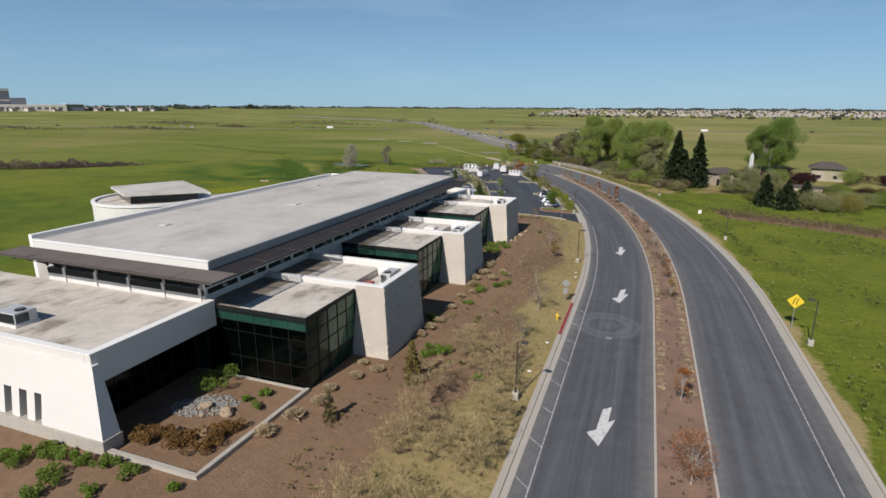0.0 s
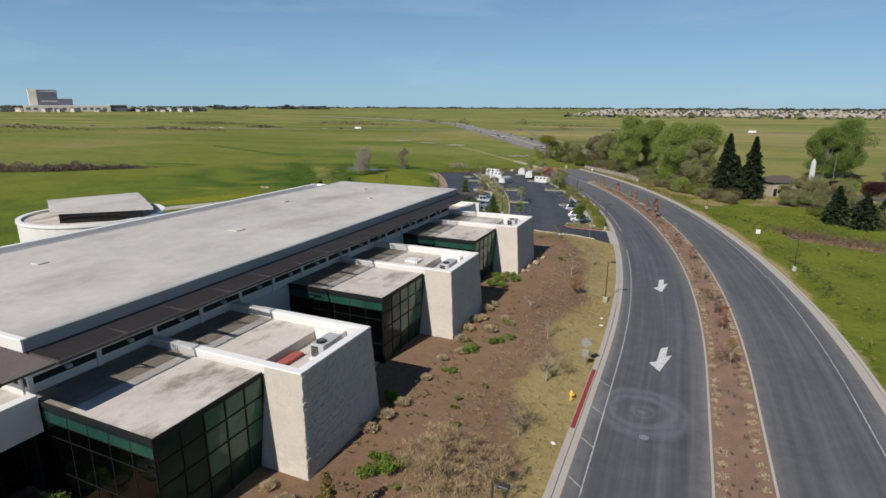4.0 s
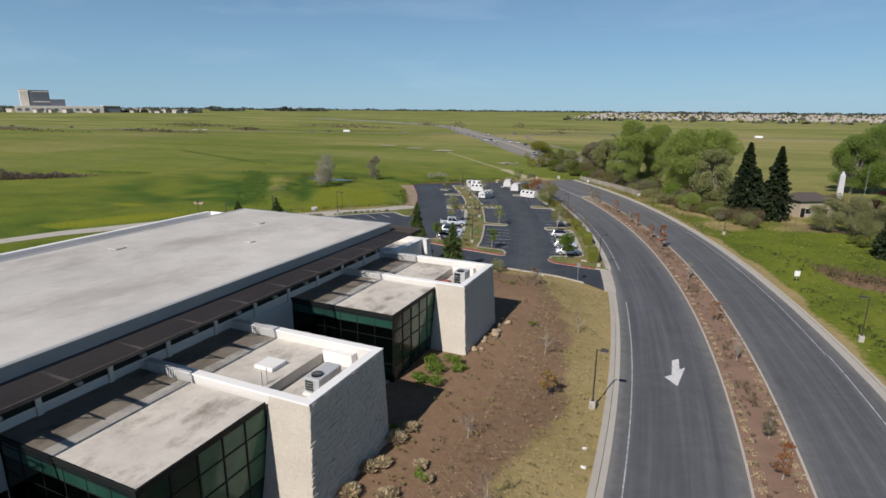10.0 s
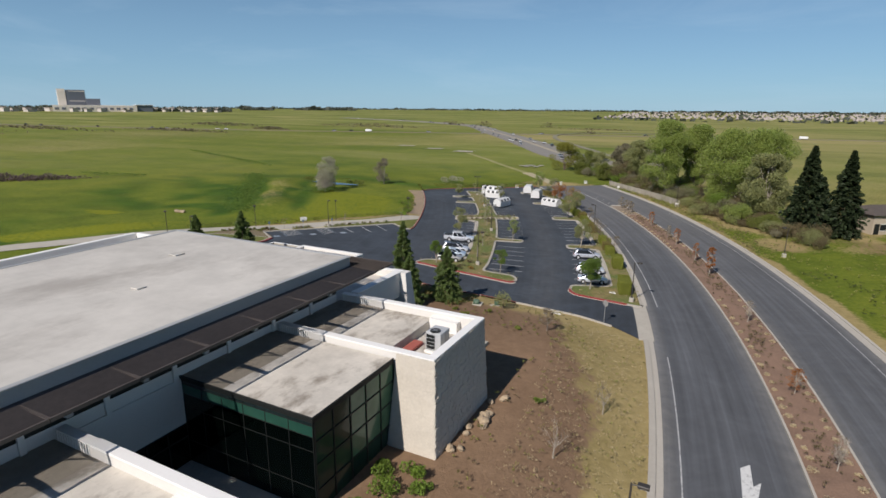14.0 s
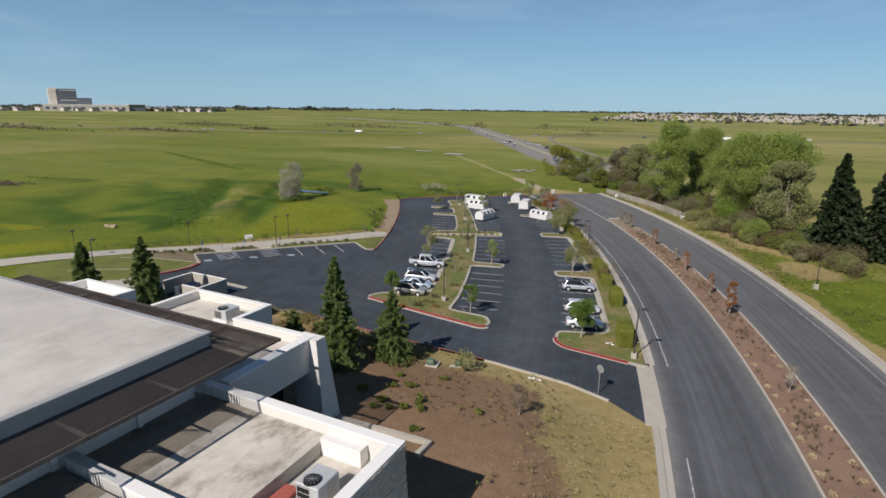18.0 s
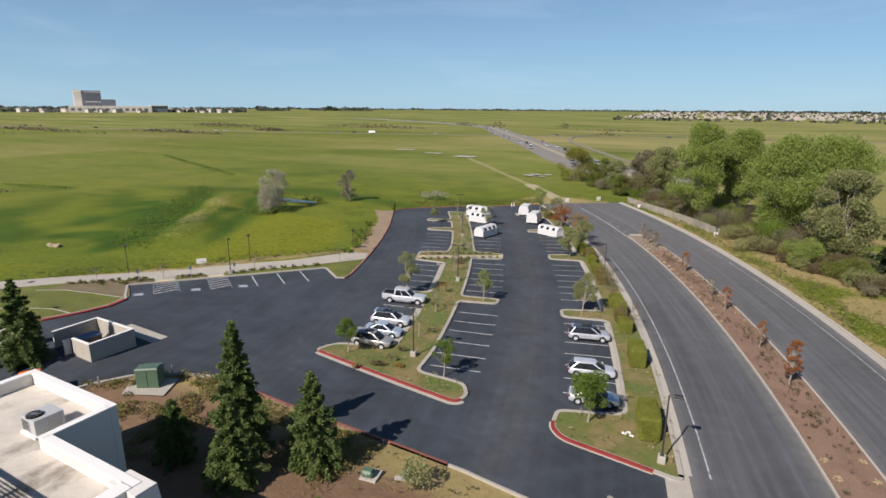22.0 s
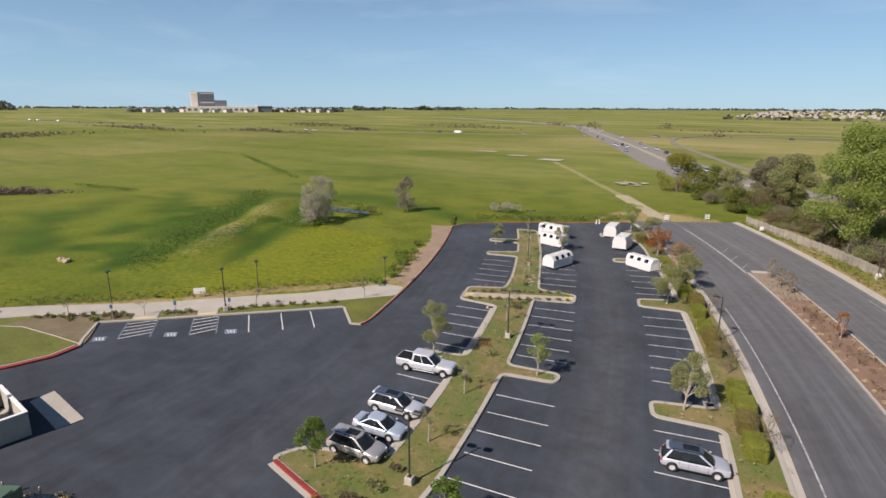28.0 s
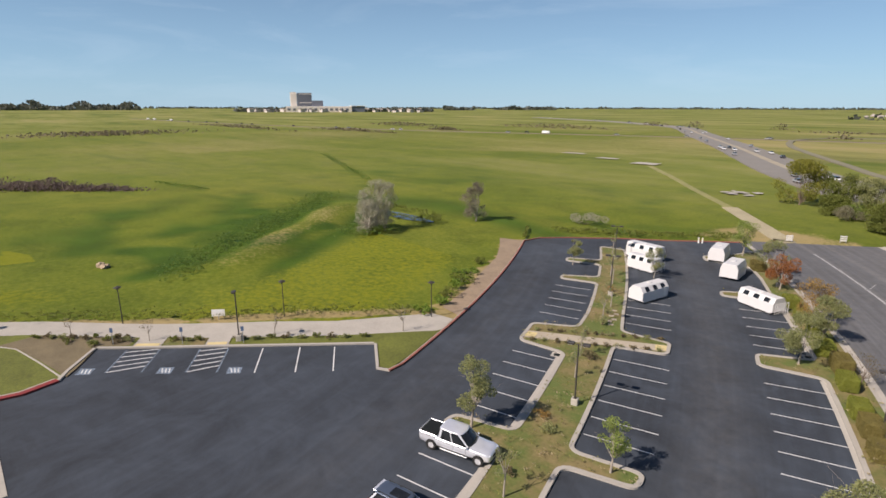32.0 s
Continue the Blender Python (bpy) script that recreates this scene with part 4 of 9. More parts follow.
# footpath along the field, with ramps to the bays
BED_SPOTS = []
FOOT = [(-113, 97), tuple(Vector((-105, 118.0))), tuple(HC0 + bd * -9 - bn * 3.9), hc(3, -2.8), hc(14, -2.4), hc(24, -2.4), (-60.4, 181.0), XY(122.5, -43.1), XY(126.5, -43.2), (-64.5, 184.8), hc(24, -6.6), hc(14, -6.8), hc(3, -7.0), tuple(HC0 + bd * -9 - bn * 8.1), (-109, 121), (-117, 98)]
walkway = structure("footpath", sheet("footpath", dense(FOOT, 1.6), 0.06, CONCRETE, 2.0), "pale concrete footpath along the green field", "footpath")
for t0, t1 in ((3.3, 6.1), (10.5, 12.9)):
    r = structure("ramp", sheet("ramp", dense([hc(t0, -3.2), hc(t0, -0.05), hc(t1, -0.05), hc(t1, -3.2)], 1.0), 0.085, CONCRETE, 1.0), "pale concrete kerb ramp to the accessible bays", "ramp")
    flat_mark("tactile_plate", [hc(t0 + 0.2, -1.2), hc(t0 + 0.2, -0.2), hc(t1 - 0.2, -0.2), hc(t1 - 0.2, -1.2)], 0.11, PADYELLOW, r)
low_wall = structure("low_wall", band("low_wall", dense([(-25.4, 120.9), (-17.3, 121.3), (-17.4, 119.6)], 1.0, False), -0.2, 0.2, -0.6, 0.32, CONCRETE), "low pale concrete planter wall beside the north wing", "planter wall")
verge_a = structure("lawn_verge", sheet("lawn_verge", dense([(-72.9, 147.6), (-74.4, 148.7), hc(0.0, -0.4), hc(3.2, -0.4), hc(3.2, -2.9), tuple(HC0 + bd * -9 - bn * 3.9), (-94, 132), (-86, 127.5), (-74.5, 135.0), (-72.2, 141.0), (-71.7, 144.5)], 1.3), 0.10, LAWN, 1.8), "mown green lawn beside the footpath", "lawn")
structure("lawn_verge", sheet("lawn_verge", dense([hc(6.2, -0.4), hc(10.4, -0.4), hc(10.4, -2.4), hc(6.2, -2.6)], 1.2), 0.10, TURF, 1.5), "small strip of dry turf between the ramps", "lawn")
structure("lawn_verge", sheet("lawn_verge", dense([hc(13.0, -0.4), hc(BAY, -0.4), (-57.4, 171.3), (-56.3, 172.0), XY(114, -43.1), XY(121.8, -43.2), (-60.9, 180.6), hc(24, -2.35), hc(13.0, -2.35)], 1.2), 0.10, LAWN, 1.6), "strip of green turf behind the parking bays", "lawn")
part("edging", band("edging", dense([(-72.9, 147.6), (-78, 146.5), (-83, 145.2), (-86.0, 143.0)], 1.0, False), -0.08, 0.08, 0.0, 0.13, KERB), KERB, verge_a, "concrete mowing edge")
part("edging", band("edging", dense([(-72.2, 140.5), (-76, 140.2), (-80, 138.2), (-85, 134.2)], 1.0, False), -0.08, 0.08, 0.0, 0.13, KERB), KERB, verge_a, "concrete mowing edge")
BED = [(-73.0, 147.9), (-74.4, 148.9), hc(0.0, -0.6), hc(2.9, -0.7), hc(2.9, -2.7), tuple(HC0 + bd * -4 - bn * 3.4), tuple(HC0 + bd * -7.5 - bn * 3.6), (-85.0, 143.9), (-83, 145.3), (-78, 146.7)]
structure("planting_bed", sheet("planting_bed", dense(BED, 1.2), 0.125, mat("brown_bed_mulch", (0.17, 0.135, 0.075), 0.95, vary=0.35, big=0.5, fine=6, bump=0.6), 1.4), "brown mulched planting bed beside the bays", "planting bed")
for i, (t, w) in enumerate(((1.5, -1.4), (0.2, -2.2), (-1.0, -1.2), (-2.2, -2.4), (-3.4, -1.6), (-4.6, -2.8), (1.0, -2.6), (-0.4, -0.9), (2.3, -1.9), (-6.0, -3.0))):
    BED_SPOTS.append(hc(t, w))
structure("entrance_walk", sheet("entrance_walk", dense([(-66, 127.0), (-69.3, 134.2), (-72.9, 137.0), (-77, 134.6), (-86, 127.2), (-92, 122), (-70, 122)], 1.3), 0.08, CONCRETE, 2.0), "pale concrete entrance walk", "pavement")
NWBED = [XY(s, -43.1) for s in range(128, 177, 6)] + [XY(177, -47.6), XY(170, -46.6), XY(160, -45.6), XY(150, -45.9), XY(140, -45.4), XY(130, -45.9)]
structure("planting_bed", sheet("planting_bed", dense(NWBED, 1.4), 0.08, mat("tan_wood_chips", (0.275, 0.205, 0.135), 0.95, vary=0.3, big=0.5, fine=6, bump=0.5), 1.6), "bed of tan wood chips beside the kerb", "planting bed")

# ---- the long office building ----
PADZ = 1.0
building = thing("office_building", "long white single-storey office building with stone wings and green glass", "building")
MX0, MX1, MY0, MY1 = -50.4, -28.7, 41.5, 110.7

core = Shape().box(MX0, MX1, MY0, MY1, PADZ, 9.75)
part("wall", core, STUCCO, building, "white stucco core wall")
part("clerestory_wall", Shape().box(MX0 + 0.5, MX1 - 0.35, MY0 + 0.35, MY1 - 0.35, 9.7, 12.15), DARK, building, "dark clerestory wall under the roof")
roof = part("roof", Shape().box(-51.0, -27.45, 41.15, 111.0, 12.55, 12.9, 0.04), ROOFING, building, "wide flat grey membrane roof")
fas = Shape()
# sunlit south side keeps white, the other sides take the shade tone
for x0, x1, y0, y1 in ((-51.15, -27.3, 40.98, 41.14), (-51.15, -27.3, 111.01, 111.17), (-27.44, -27.28, 41.145, 111.005), (-51.17, -51.01, 41.145, 111.005)):
    part("fascia", Shape().box(x0, x1, y0, y1, 12.05, 12.84, 0.02), STUCCO if y1 < 42 else SHADEDFASCIA, roof, "metal roof fascia")
for x0, x1, y0, y1 in ((-51.25, -27.2, 40.9, 41.3), (-51.25, -27.2, 110.85, 111.25), (-27.6, -27.2, 41.3, 110.85), (-51.25, -50.85, 41.3, 110.85)):
    part("roof_edge", Shape().box(x0, x1, y0, y1, 12.82, 12.96, 0.03), COPING if y1 < 42 else SHADEDFASCIA, roof, "metal roof edge trim")
part("soffit", Shape().box(-50.9, -27.5, 41.2, 110.95, 12.1, 12.5), SHADEDFASCIA, roof)
# roof joints and small vents
for x, y, w in ((-44, 52, 0.5), (-38, 70, 0.7), (-46, 88, 0.6), (-36, 96, 0.4), (-42, 104, 0.5)):
    part("roof_vent", Shape().box(x - w, x + w, y - w, y + w, 12.9, 13.02, 0.03), ROOFING, roof)

# brown louvred sunshade round three sides
def louvres(length, depth, n, drop):
    """A panel of slats that run along +y from the origin; depth to +x, falling by drop."""
    sh = Shape()
    w = depth / n
    for i in range(n):
        x0, z0 = i * w, -drop * i / n
        sh.add([(x0, 0, z0), (x0 + w * 0.52, 0, z0 - 0.14), (x0 + w * 0.52, length, z0 - 0.14), (x0, length, z0),
                (x0, 0, z0 - 0.03), (x0 + w * 0.52, 0, z0 - 0.17), (x0 + w * 0.52, length, z0 - 0.17), (x0, length, z0 - 0.03)],
               [(0, 1, 2, 3), (7, 6, 5, 4), (0, 4, 5, 1), (1, 5, 6, 2), (2, 6, 7, 3), (3, 7, 4, 0)])
    sh.box(0, depth, 0, 0.08, -drop - 0.16, -drop * 0.2 - 0.06).box(0, depth, length - 0.08, length, -drop - 0.16, -drop * 0.2 - 0.06)
    sh.box(depth - 0.06, depth + 0.06, 0, length, -drop - 0.2, -drop + 0.02)
    return sh


shade = part("sunshade", Shape().box(-27.5, -27.3, 41.2, 110.9, 11.85, 12.04), BROWN, building, "brown metal louvred sunshade")
pan_e = louvres(4.62, 2.9, 15, 0.10).mesh("louvre_panel", BROWN)
for i in range(15):
    o = part("louvre_panel", pan_e, BROWN, shade)
    o.matrix_basis = pose(-27.3, 41.3 + 4.66 * i, 12.05)
pan_s = louvres(4.75, 2.9, 15, 0.04).mesh("louvre_panel", BROWN)
for i in range(6):
    o = part("louvre_panel", pan_s, BROWN, shade)
    o.matrix_basis = pose(-53.0 + 4.8 * i, 41.0, 12.05, 0, 0, -90)
    o = part("louvre_panel", pan_s, BROWN, shade)
    o.matrix_basis = pose(-24.3 - 4.8 * i, 111.1, 12.05, 0, 0, 90)
# clerestory: panes, posts and dark brackets
pane = Shape().box(-0.03, 0.03, 0.05, 2.20, 10.05, 11.75).mesh("clerestory_window", GLASS)
post = Shape().box(-0.12, 0.16, -0.17, 0.17, 8.3, 11.9, 0.02).mesh("post", STUCCO)
brk = Shape()
brk.tube((0.1, 0, 10.2), (2.9, 0, 11.70), 0.055, 0.055, 6).tube((0.1, 0, 11.72), (3.3, 0, 11.66), 0.06, 0.06, 6).box(0.0, 0.14, -0.12, 0.12, 10.0, 11.9)
brk = brk.mesh("bracket", DARK)
lamp_m = Shape().box(0.16, 0.55, -0.2, 0.2, 9.45, 9.72, 0.05).mesh("wall_light", STEEL)
for i in range(30):
    y = 41.7 + 2.33 * i
    if i < 29:
        part("clerestory_window", pane, GLASS, building).matrix_basis = pose(MX1 - 0.25, y, 0)
    if i % 2 == 0:
        part("post", post, STUCCO, building).matrix_basis = pose(MX1, y, 0)
        part("bracket", brk, DARK, building).matrix_basis = pose(MX1 + 0.1, y, 0)
    else:
        part("bracket", brk, DARK, building).matrix_basis = pose(MX1 + 0.1, y, 0)
        part("wall_light", lamp_m, STEEL, building, "small pale wall light").matrix_basis = pose(MX1, y, 0)
part("clerestory_band", Shape().box(MX1 + 0.005, MX1 + 0.03, MY0, MY1, 9.15, 9.71), DARK, building, "dark window band below the sunshade")
part("clerestory_band", Shape().box(MX0, MX1, MY0 - 0.03, MY0 - 0.005, 9.15, 9.75), DARK, building, "dark window band below the sunshade")
part("sill_beam", Shape().box(MX1 + 0.01, MX1 + 0.12, MY0, MY1, 9.72, 9.9), STUCCO, building)
part("head_beam", Shape().box(MX1 - 0.3, MX1 + 0.10, MY0, MY1, 11.8, 12.04), DARK, building)
for i in range(10):
    x = MX1 - 0.4 - 2.33 * i
    part("bracket", brk, DARK, building).matrix_basis = pose(x, MY0 - 0.1, 0, 0, 0, -90)
    part("clerestory_window", pane, GLASS, building).matrix_basis = pose(x - 0.1, MY0 + 0.25, 0, 0, 0, 90)
    part("bracket", brk, DARK, building).matrix_basis = pose(x, MY1 + 0.1, 0, 0, 0, 90)
    if i % 2 == 0:
        part("post", post, STUCCO, building).matrix_basis = pose(x, MY0, 0, 0, 0, -90)
# lower roof on the field side with its pale parapet and a long skylight
part("west_roof", Shape().box(-56.0, MX0 - 0.01, 44, 109.5, PADZ, 11.6), ROOFING, building, "lower roof on the field side")
part("west_parapet", Shape().box(-56.6, -56.01, 44, 109.5, PADZ, 12.35, 0.03), COPING, building)
part("west_parapet", Shape().box(-56.0, -51.3, 109.51, 109.9, PADZ, 12.35, 0.03), COPING, building)

PITCH = 25.85
CARPET = mat("green_grey_carpet", (0.06, 0.10, 0.08), 0.9, vary=0.2, bump=0.0)
TABLEGREEN, TABLEWOOD = mat("green_table_top", (0.04, 0.30, 0.22), 0.4, vary=0.1, bump=0.0), mat("orange_brown_wood", (0.50, 0.22, 0.07), 0.6, vary=0.2, bump=0.0)
win_v = {}


def glazing(parent, x0, x1, y0, y1, z0, z1, cols, rows, split, material_of, bar=1.0):
    """Panes and mullions of a glass wall between two plan points; split: the heights of the rails."""
    d = Vector((x1 - x0, y1 - y0, 0))
    L, turn = d.length, math.degrees(math.atan2(d.y, d.x))
    zs = [z0] + split + [z1]
    w = L / cols
    for c in range(cols):
        for r in range(len(zs) - 1):
            ms = material_of(c, r)
            key = (round(w, 2), round(zs[r + 1] - zs[r], 2), ms.name)
            if key not in win_v:
                win_v[key] = Shape().box(0.03, w - 0.03, -0.012, 0.012, 0.03, zs[r + 1] - zs[r] - 0.03).mesh("pane", ms)
            o = part("pane", win_v[key], ms, parent)
            o.matrix_basis = Matrix.Translation((x0, y0, zs[r])) @ pose(0, 0, 0, 0, 0, turn) @ Matrix.Translation((c * w, 0, 0))
    for c in range(cols + 1):
        o = part("mullion", Shape().box(-0.05 * bar, 0.05 * bar, -0.07 * bar, 0.07, z0, z1), DARK, parent)
        o.matrix_basis = pose(x0, y0, 0, 0, 0, turn) @ Matrix.Translation((c * w, 0, 0))
    for z in zs:
        o = part("rail", Shape().box(0, L, -0.066 * bar, 0.066, z - 0.045 * bar, z + 0.045 * bar), DARK, parent)
        o.matrix_basis = pose(x0, y0, 0, 0, 0, turn)


def stone_face(parent, bl, br, tl, tr, seed, singles=0, rough=0.04):
    """Rough ledge stones over a battered face given by its four corners; the first stones are pieces of their own."""
    rnd = random.Random(seed)
    bl, br, tl, tr = (Vector(p) for p in (bl, br, tl, tr))
    nrm = (br - bl).cross(tl - bl).normalized()
    H = (tl - bl).length
    v, rest, pieces = 0.0, Shape(), []
    while v < 1.0:
        hgt = rnd.choice((0.12, 0.16, 0.2, 0.26)) / H
        v1 = min(1.0, v + hgt)
        W = (br - bl).length
        u = 0.0
        while u < 1.0:
            wid = rnd.uniform(0.25, 0.75) / W
            u1 = min(1.0, u + wid)
            if 1 - u1 < 0.2 / W:
                u1 = 1.0
            at = lambda a, b: (bl + (br - bl) * a) * (1 - b) + (tl + (tr - tl) * a) * b
            g, dpt = 0.0015, rnd.uniform(0.35, 1.0) * rough
            a, b, c, d = at(u + g / W, v + g / H), at(u1 - g / W, v + g / H), at(u1 - g / W, v1 - g / H), at(u + g / W, v1 - g / H)
            k = 0.03
            mid = (a + b + c + d) / 4
            outer = [p + nrm * max(0.003, dpt + rnd.uniform(-0.45, 0.45) * rough) + (mid - p) * rnd.uniform(0.03, 0.14) for p in (a, b, c, d)]
            verts, faces = [a, b, c, d, *outer], [(4, 5, 6, 7), (0, 1, 5, 4), (1, 2, 6, 5), (2, 3, 7, 6), (3, 0, 4, 7)]
            if len(pieces) < singles and v > 0.02:
                pieces.append((verts, faces))
            else:
                rest.add(verts, faces)
            u = u1
        v = v1
    for verts, faces in pieces:
        part("stone", Shape().add(verts, faces), STONE, parent)
    if rest.f:
        part("stonework", rest, STONE, parent, "rough split-face stone courses", kind="stuff")


def slat_row(parent, x0, x1, y, n, z0, z1):
    sl = Shape().box(-0.05, 0.05, -0.30, 0.30, z0, z1).mesh("slat", COPING)
    for i in range(n):
        part("slat", sl, COPING, parent).matrix_basis = pose(x0 + (x1 - x0) * (i + 0.5) / n, y, 0)


def hvac(x, y, z, w, d, h, label, turn=0):
    """A packaged roof unit: casing, coil face, fan ring, fan guard, curb, pipe."""
    u = thing("air_conditioner", label, "air conditioner", "roof air conditioners", at=pose(x, y, z, 0, 0, turn))
    part("base_curb", Shape().box(-w / 2 - 0.1, w / 2 + 0.1, -d / 2 - 0.1, d / 2 + 0.1, 0, 0.16), WHITE, u)
    part("casing", Shape().box(-w / 2, w / 2, -d / 2, d / 2, 0.16, h, 0.03), ACGREY, u, "grey sheet metal casing")
    part("coil", Shape().box(-w / 2 - 0.012, -w / 2 + 0.012, -d / 2 + 0.1, d / 2 - 0.5, 0.28, h - 0.12), DARK, u, "dark coil face")
    part("coil", Shape().box(-w / 2 + 0.08, w * 0.12, -d / 2 - 0.012, -d / 2 + 0.012, 0.30, h - 0.14), DARK, u, "dark coil face")
    for k in range(5):
        part("coil_rail", Shape().box(-w / 2 + 0.08, w * 0.12, -d / 2 - 0.022, -d / 2 - 0.013, 0.34 + (h - 0.52) * k / 4, 0.37 + (h - 0.52) * k / 4), ACGREY, u)
    part("corner_post", Shape().box(w * 0.12, w * 0.12 + 0.07, -d / 2 - 0.03, -d / 2 + 0.01, 0.18, h - 0.02, 0.01), ACGREY, u)
    f = part("fan_ring", Shape().tube((0, -d / 4, h), (0, -d / 4, h + 0.12), 0.42, 0.40, 18), DARK, u, "dark round fan opening")
    for k in range(6):
        a = math.pi * k / 6
        part("fan_guard", Shape().tube((0.4 * math.cos(a), -d / 4 + 0.4 * math.sin(a), h + 0.13), (-0.4 * math.cos(a), -d / 4 - 0.4 * math.sin(a), h + 0.13), 0.012, 0.012, 4), STEEL, f)
    part("access_panel", Shape().box(w / 2 - 0.01, w / 2 + 0.014, -0.1, d / 2 - 0.1, 0.3, h - 0.1), STEEL, u)
    part("pipe", Shape().tube((w / 2 + 0.15, d / 2 - 0.2, 0.0), (w / 2 + 0.15, d / 2 - 0.2, 0.5), 0.04, 0.04, 6), STEEL, u)
    return u


for k in range(3):
    Y = PITCH * k
    # glass pavilion
    gx0, gx1, gy0, gy1 = MX1, -17.15, (41.35, 67.3, 93.35)[k], (50.35, 76.6, 102.55)[k]
    pav = part("glass_wing", Shape().box(gx0, gx1 + 0.06, gy0 - 0.06, gy1 - 0.1, 8.20, 8.42), DARK, building, "glazed wing with green tinted panes")
    part("wing_roof", Shape().box(-24.7, gx1 - 0.05, gy0 + 0.05, gy1 - 0.1, 8.425, 8.5, 0.01), ROOFING2, pav, "pale membrane roof of the glazed wing")
    part("dirty_roof_strip", Shape().box(gx0, -24.7, gy0 + 0.05, gy1 - 0.1, 8.425, 8.497), BROWNROOF, pav, "brown roof strip under the sunshade")
    for x0, x1, y0, y1 in ((gx0, gx1 + 0.09, gy0 - 0.09, gy0 + 0.045), (gx1 - 0.045, gx1 + 0.09, gy0 + 0.046, gy1 - 0.1)):
        part("roof_trim", Shape().box(x0, x1, y0, y1, 8.425, 8.56, 0.015), DARK, pav)
    glazing(pav, gx0 + 0.1, gx1, gy0, gy0, 1.35, 8.20, 6, 4, [3.6, 6.2, 7.2, 7.95], lambda c, r: SPANDREL if r == 3 else (SPANDREL_DARK if r == 4 else GLASS), 0.45)
    glazing(pav, gx1, gx1, gy0 + 0.12, gy1 - 0.15, 1.35, 8.20, 5, 4, [3.4, 5.2, 6.8], lambda c, r: PALEPANE if (c >= 2 and r > 0) else EASTGLASS)
    part("plinth", Shape().box(gx0, gx1 + 0.15, gy0 - 0.15, gy1, 0.6, 1.32), CONCRETE, pav)
    part("inner_floor", Shape().box(gx0 + 0.1, gx1 - 0.1, gy0 + 0.1, gy1 - 0.1, 1.325, 1.4), CARPET, pav)
    part("inner_column", Shape().box(-22.2, -21.9, gy0 + 4, gy0 + 4.3, 1.4, 8.2), WHITE, pav)
    for tx_ in (-21.9, -18.9):
        tb = thing("patio_table", "wooden table with a green top behind the glass", "table", "glass wing tables", at=pose(tx_, gy0 + 1.6, 1.4))
        part("tabletop", Shape().box(-0.9, 0.9, -0.5, 0.5, 0.70, 0.75, 0.01), TABLEGREEN, tb, "green table top")
        for lx, ly in ((-0.8, -0.4), (0.8, -0.4), (-0.8, 0.4), (0.8, 0.4)):
            part("leg", Shape().box(lx - 0.05, lx + 0.05, ly - 0.05, ly + 0.05, 0.0, 0.70), TABLEWOOD, tb)
        part("bench", Shape().box(-0.9, 0.9, -0.95, -0.65, 0.42, 0.47, 0.01), TABLEWOOD, tb, "orange-brown bench board")
    # stone wing: battered block with parapet
    b0, b1, t0, t1 = ((49.3, 59.3, 50.45, 59.6), (75.35, 85.05, 76.75, 85.85), (101.1, 110.9, 102.65, 111.9))[k]
    zb, zt = 0.6, 8.72
    bx, tx = -12.9, -13.85
    wing = part("stone_wing", Shape().loft([(MX1, b0, zb), (bx, b0, zb), (bx, b1, zb), (MX1, b1, zb)], [(MX1, t0, 7.45), (tx, t0, 7.45), (tx, t1, 7.45), (MX1, t1, 7.45)]), MORTAR, building, "battered wing faced with split stone")
    # parapet walls, coping caps, and roof levels
    for x0, x1, y0, y1 in ((-25.35, tx, t0, t0 + 0.62), (-25.35, tx, t1 - 0.62, t1), (tx - 0.62, tx, t0 + 0.621, t1 - 0.621)):
        part("parapet", Shape().box(x0, x1, y0, y1, 7.452, 8.92), STUCCO, wing, "white parapet wall")
        part("coping", Shape().box(x0 - (0 if x0 < -20 else 0.04), x1 + 0.05, y0 - (0.05 if y0 < t1 - 2 and y1 < t1 - 2 else 0.0), y1 + (0.05 if y0 > t0 + 2 else 0.0), 8.925, 9.06, 0.015), COPING, wing, "bright white metal coping")
    slat_row(wing, -28.45, -25.36, t0 + 0.31, 13, 8.05 if k != 2 else 8.05, 8.96)
    slat_row(wing, -28.45, -25.36, t1 - 0.31, 13, 7.6, 8.96)
    part("slat_rail", Shape().box(-28.5, -25.36, t0 + 0.02, t0 + 0.60, 8.965, 9.04), COPING, wing)
    part("slat_rail", Shape().box(-28.5, -25.36, t1 - 0.60, t1 - 0.02, 8.965, 9.04), COPING, wing)
    part("upper_roof", Shape().box(-24.7, -18.5, t0 + 0.63, t1 - 0.63, 7.453, 8.36, 0.01), ROOFING2, wing, "stained membrane roof deck")
    part("dirty_roof_strip", Shape().box(MX1, -24.7, t0 + 0.63, t1 - 0.63, 7.453, 8.357), BROWNROOF, wing, "brown roof strip under the sunshade")
    part("well_floor", Shape().box(-18.49, tx - 0.63, t0 + 0.63, t1 - 0.63, 7.453, 7.55), ROOFING2, wing, "lower roof well behind the parapet")
    part("well_wall", Shape().box(-18.48, -15.8, t1 - 1.35, t1 - 0.64, 7.56, 8.6), WHITE, wing, "white screen wall in the roof well")
    if k != 1:
        part("duct_cover", Shape().box(-18.3, -17.4, t0 + 0.9, t0 + 4.9, 7.56, 7.85, 0.05), REDDUCT, wing, "red duct cover")
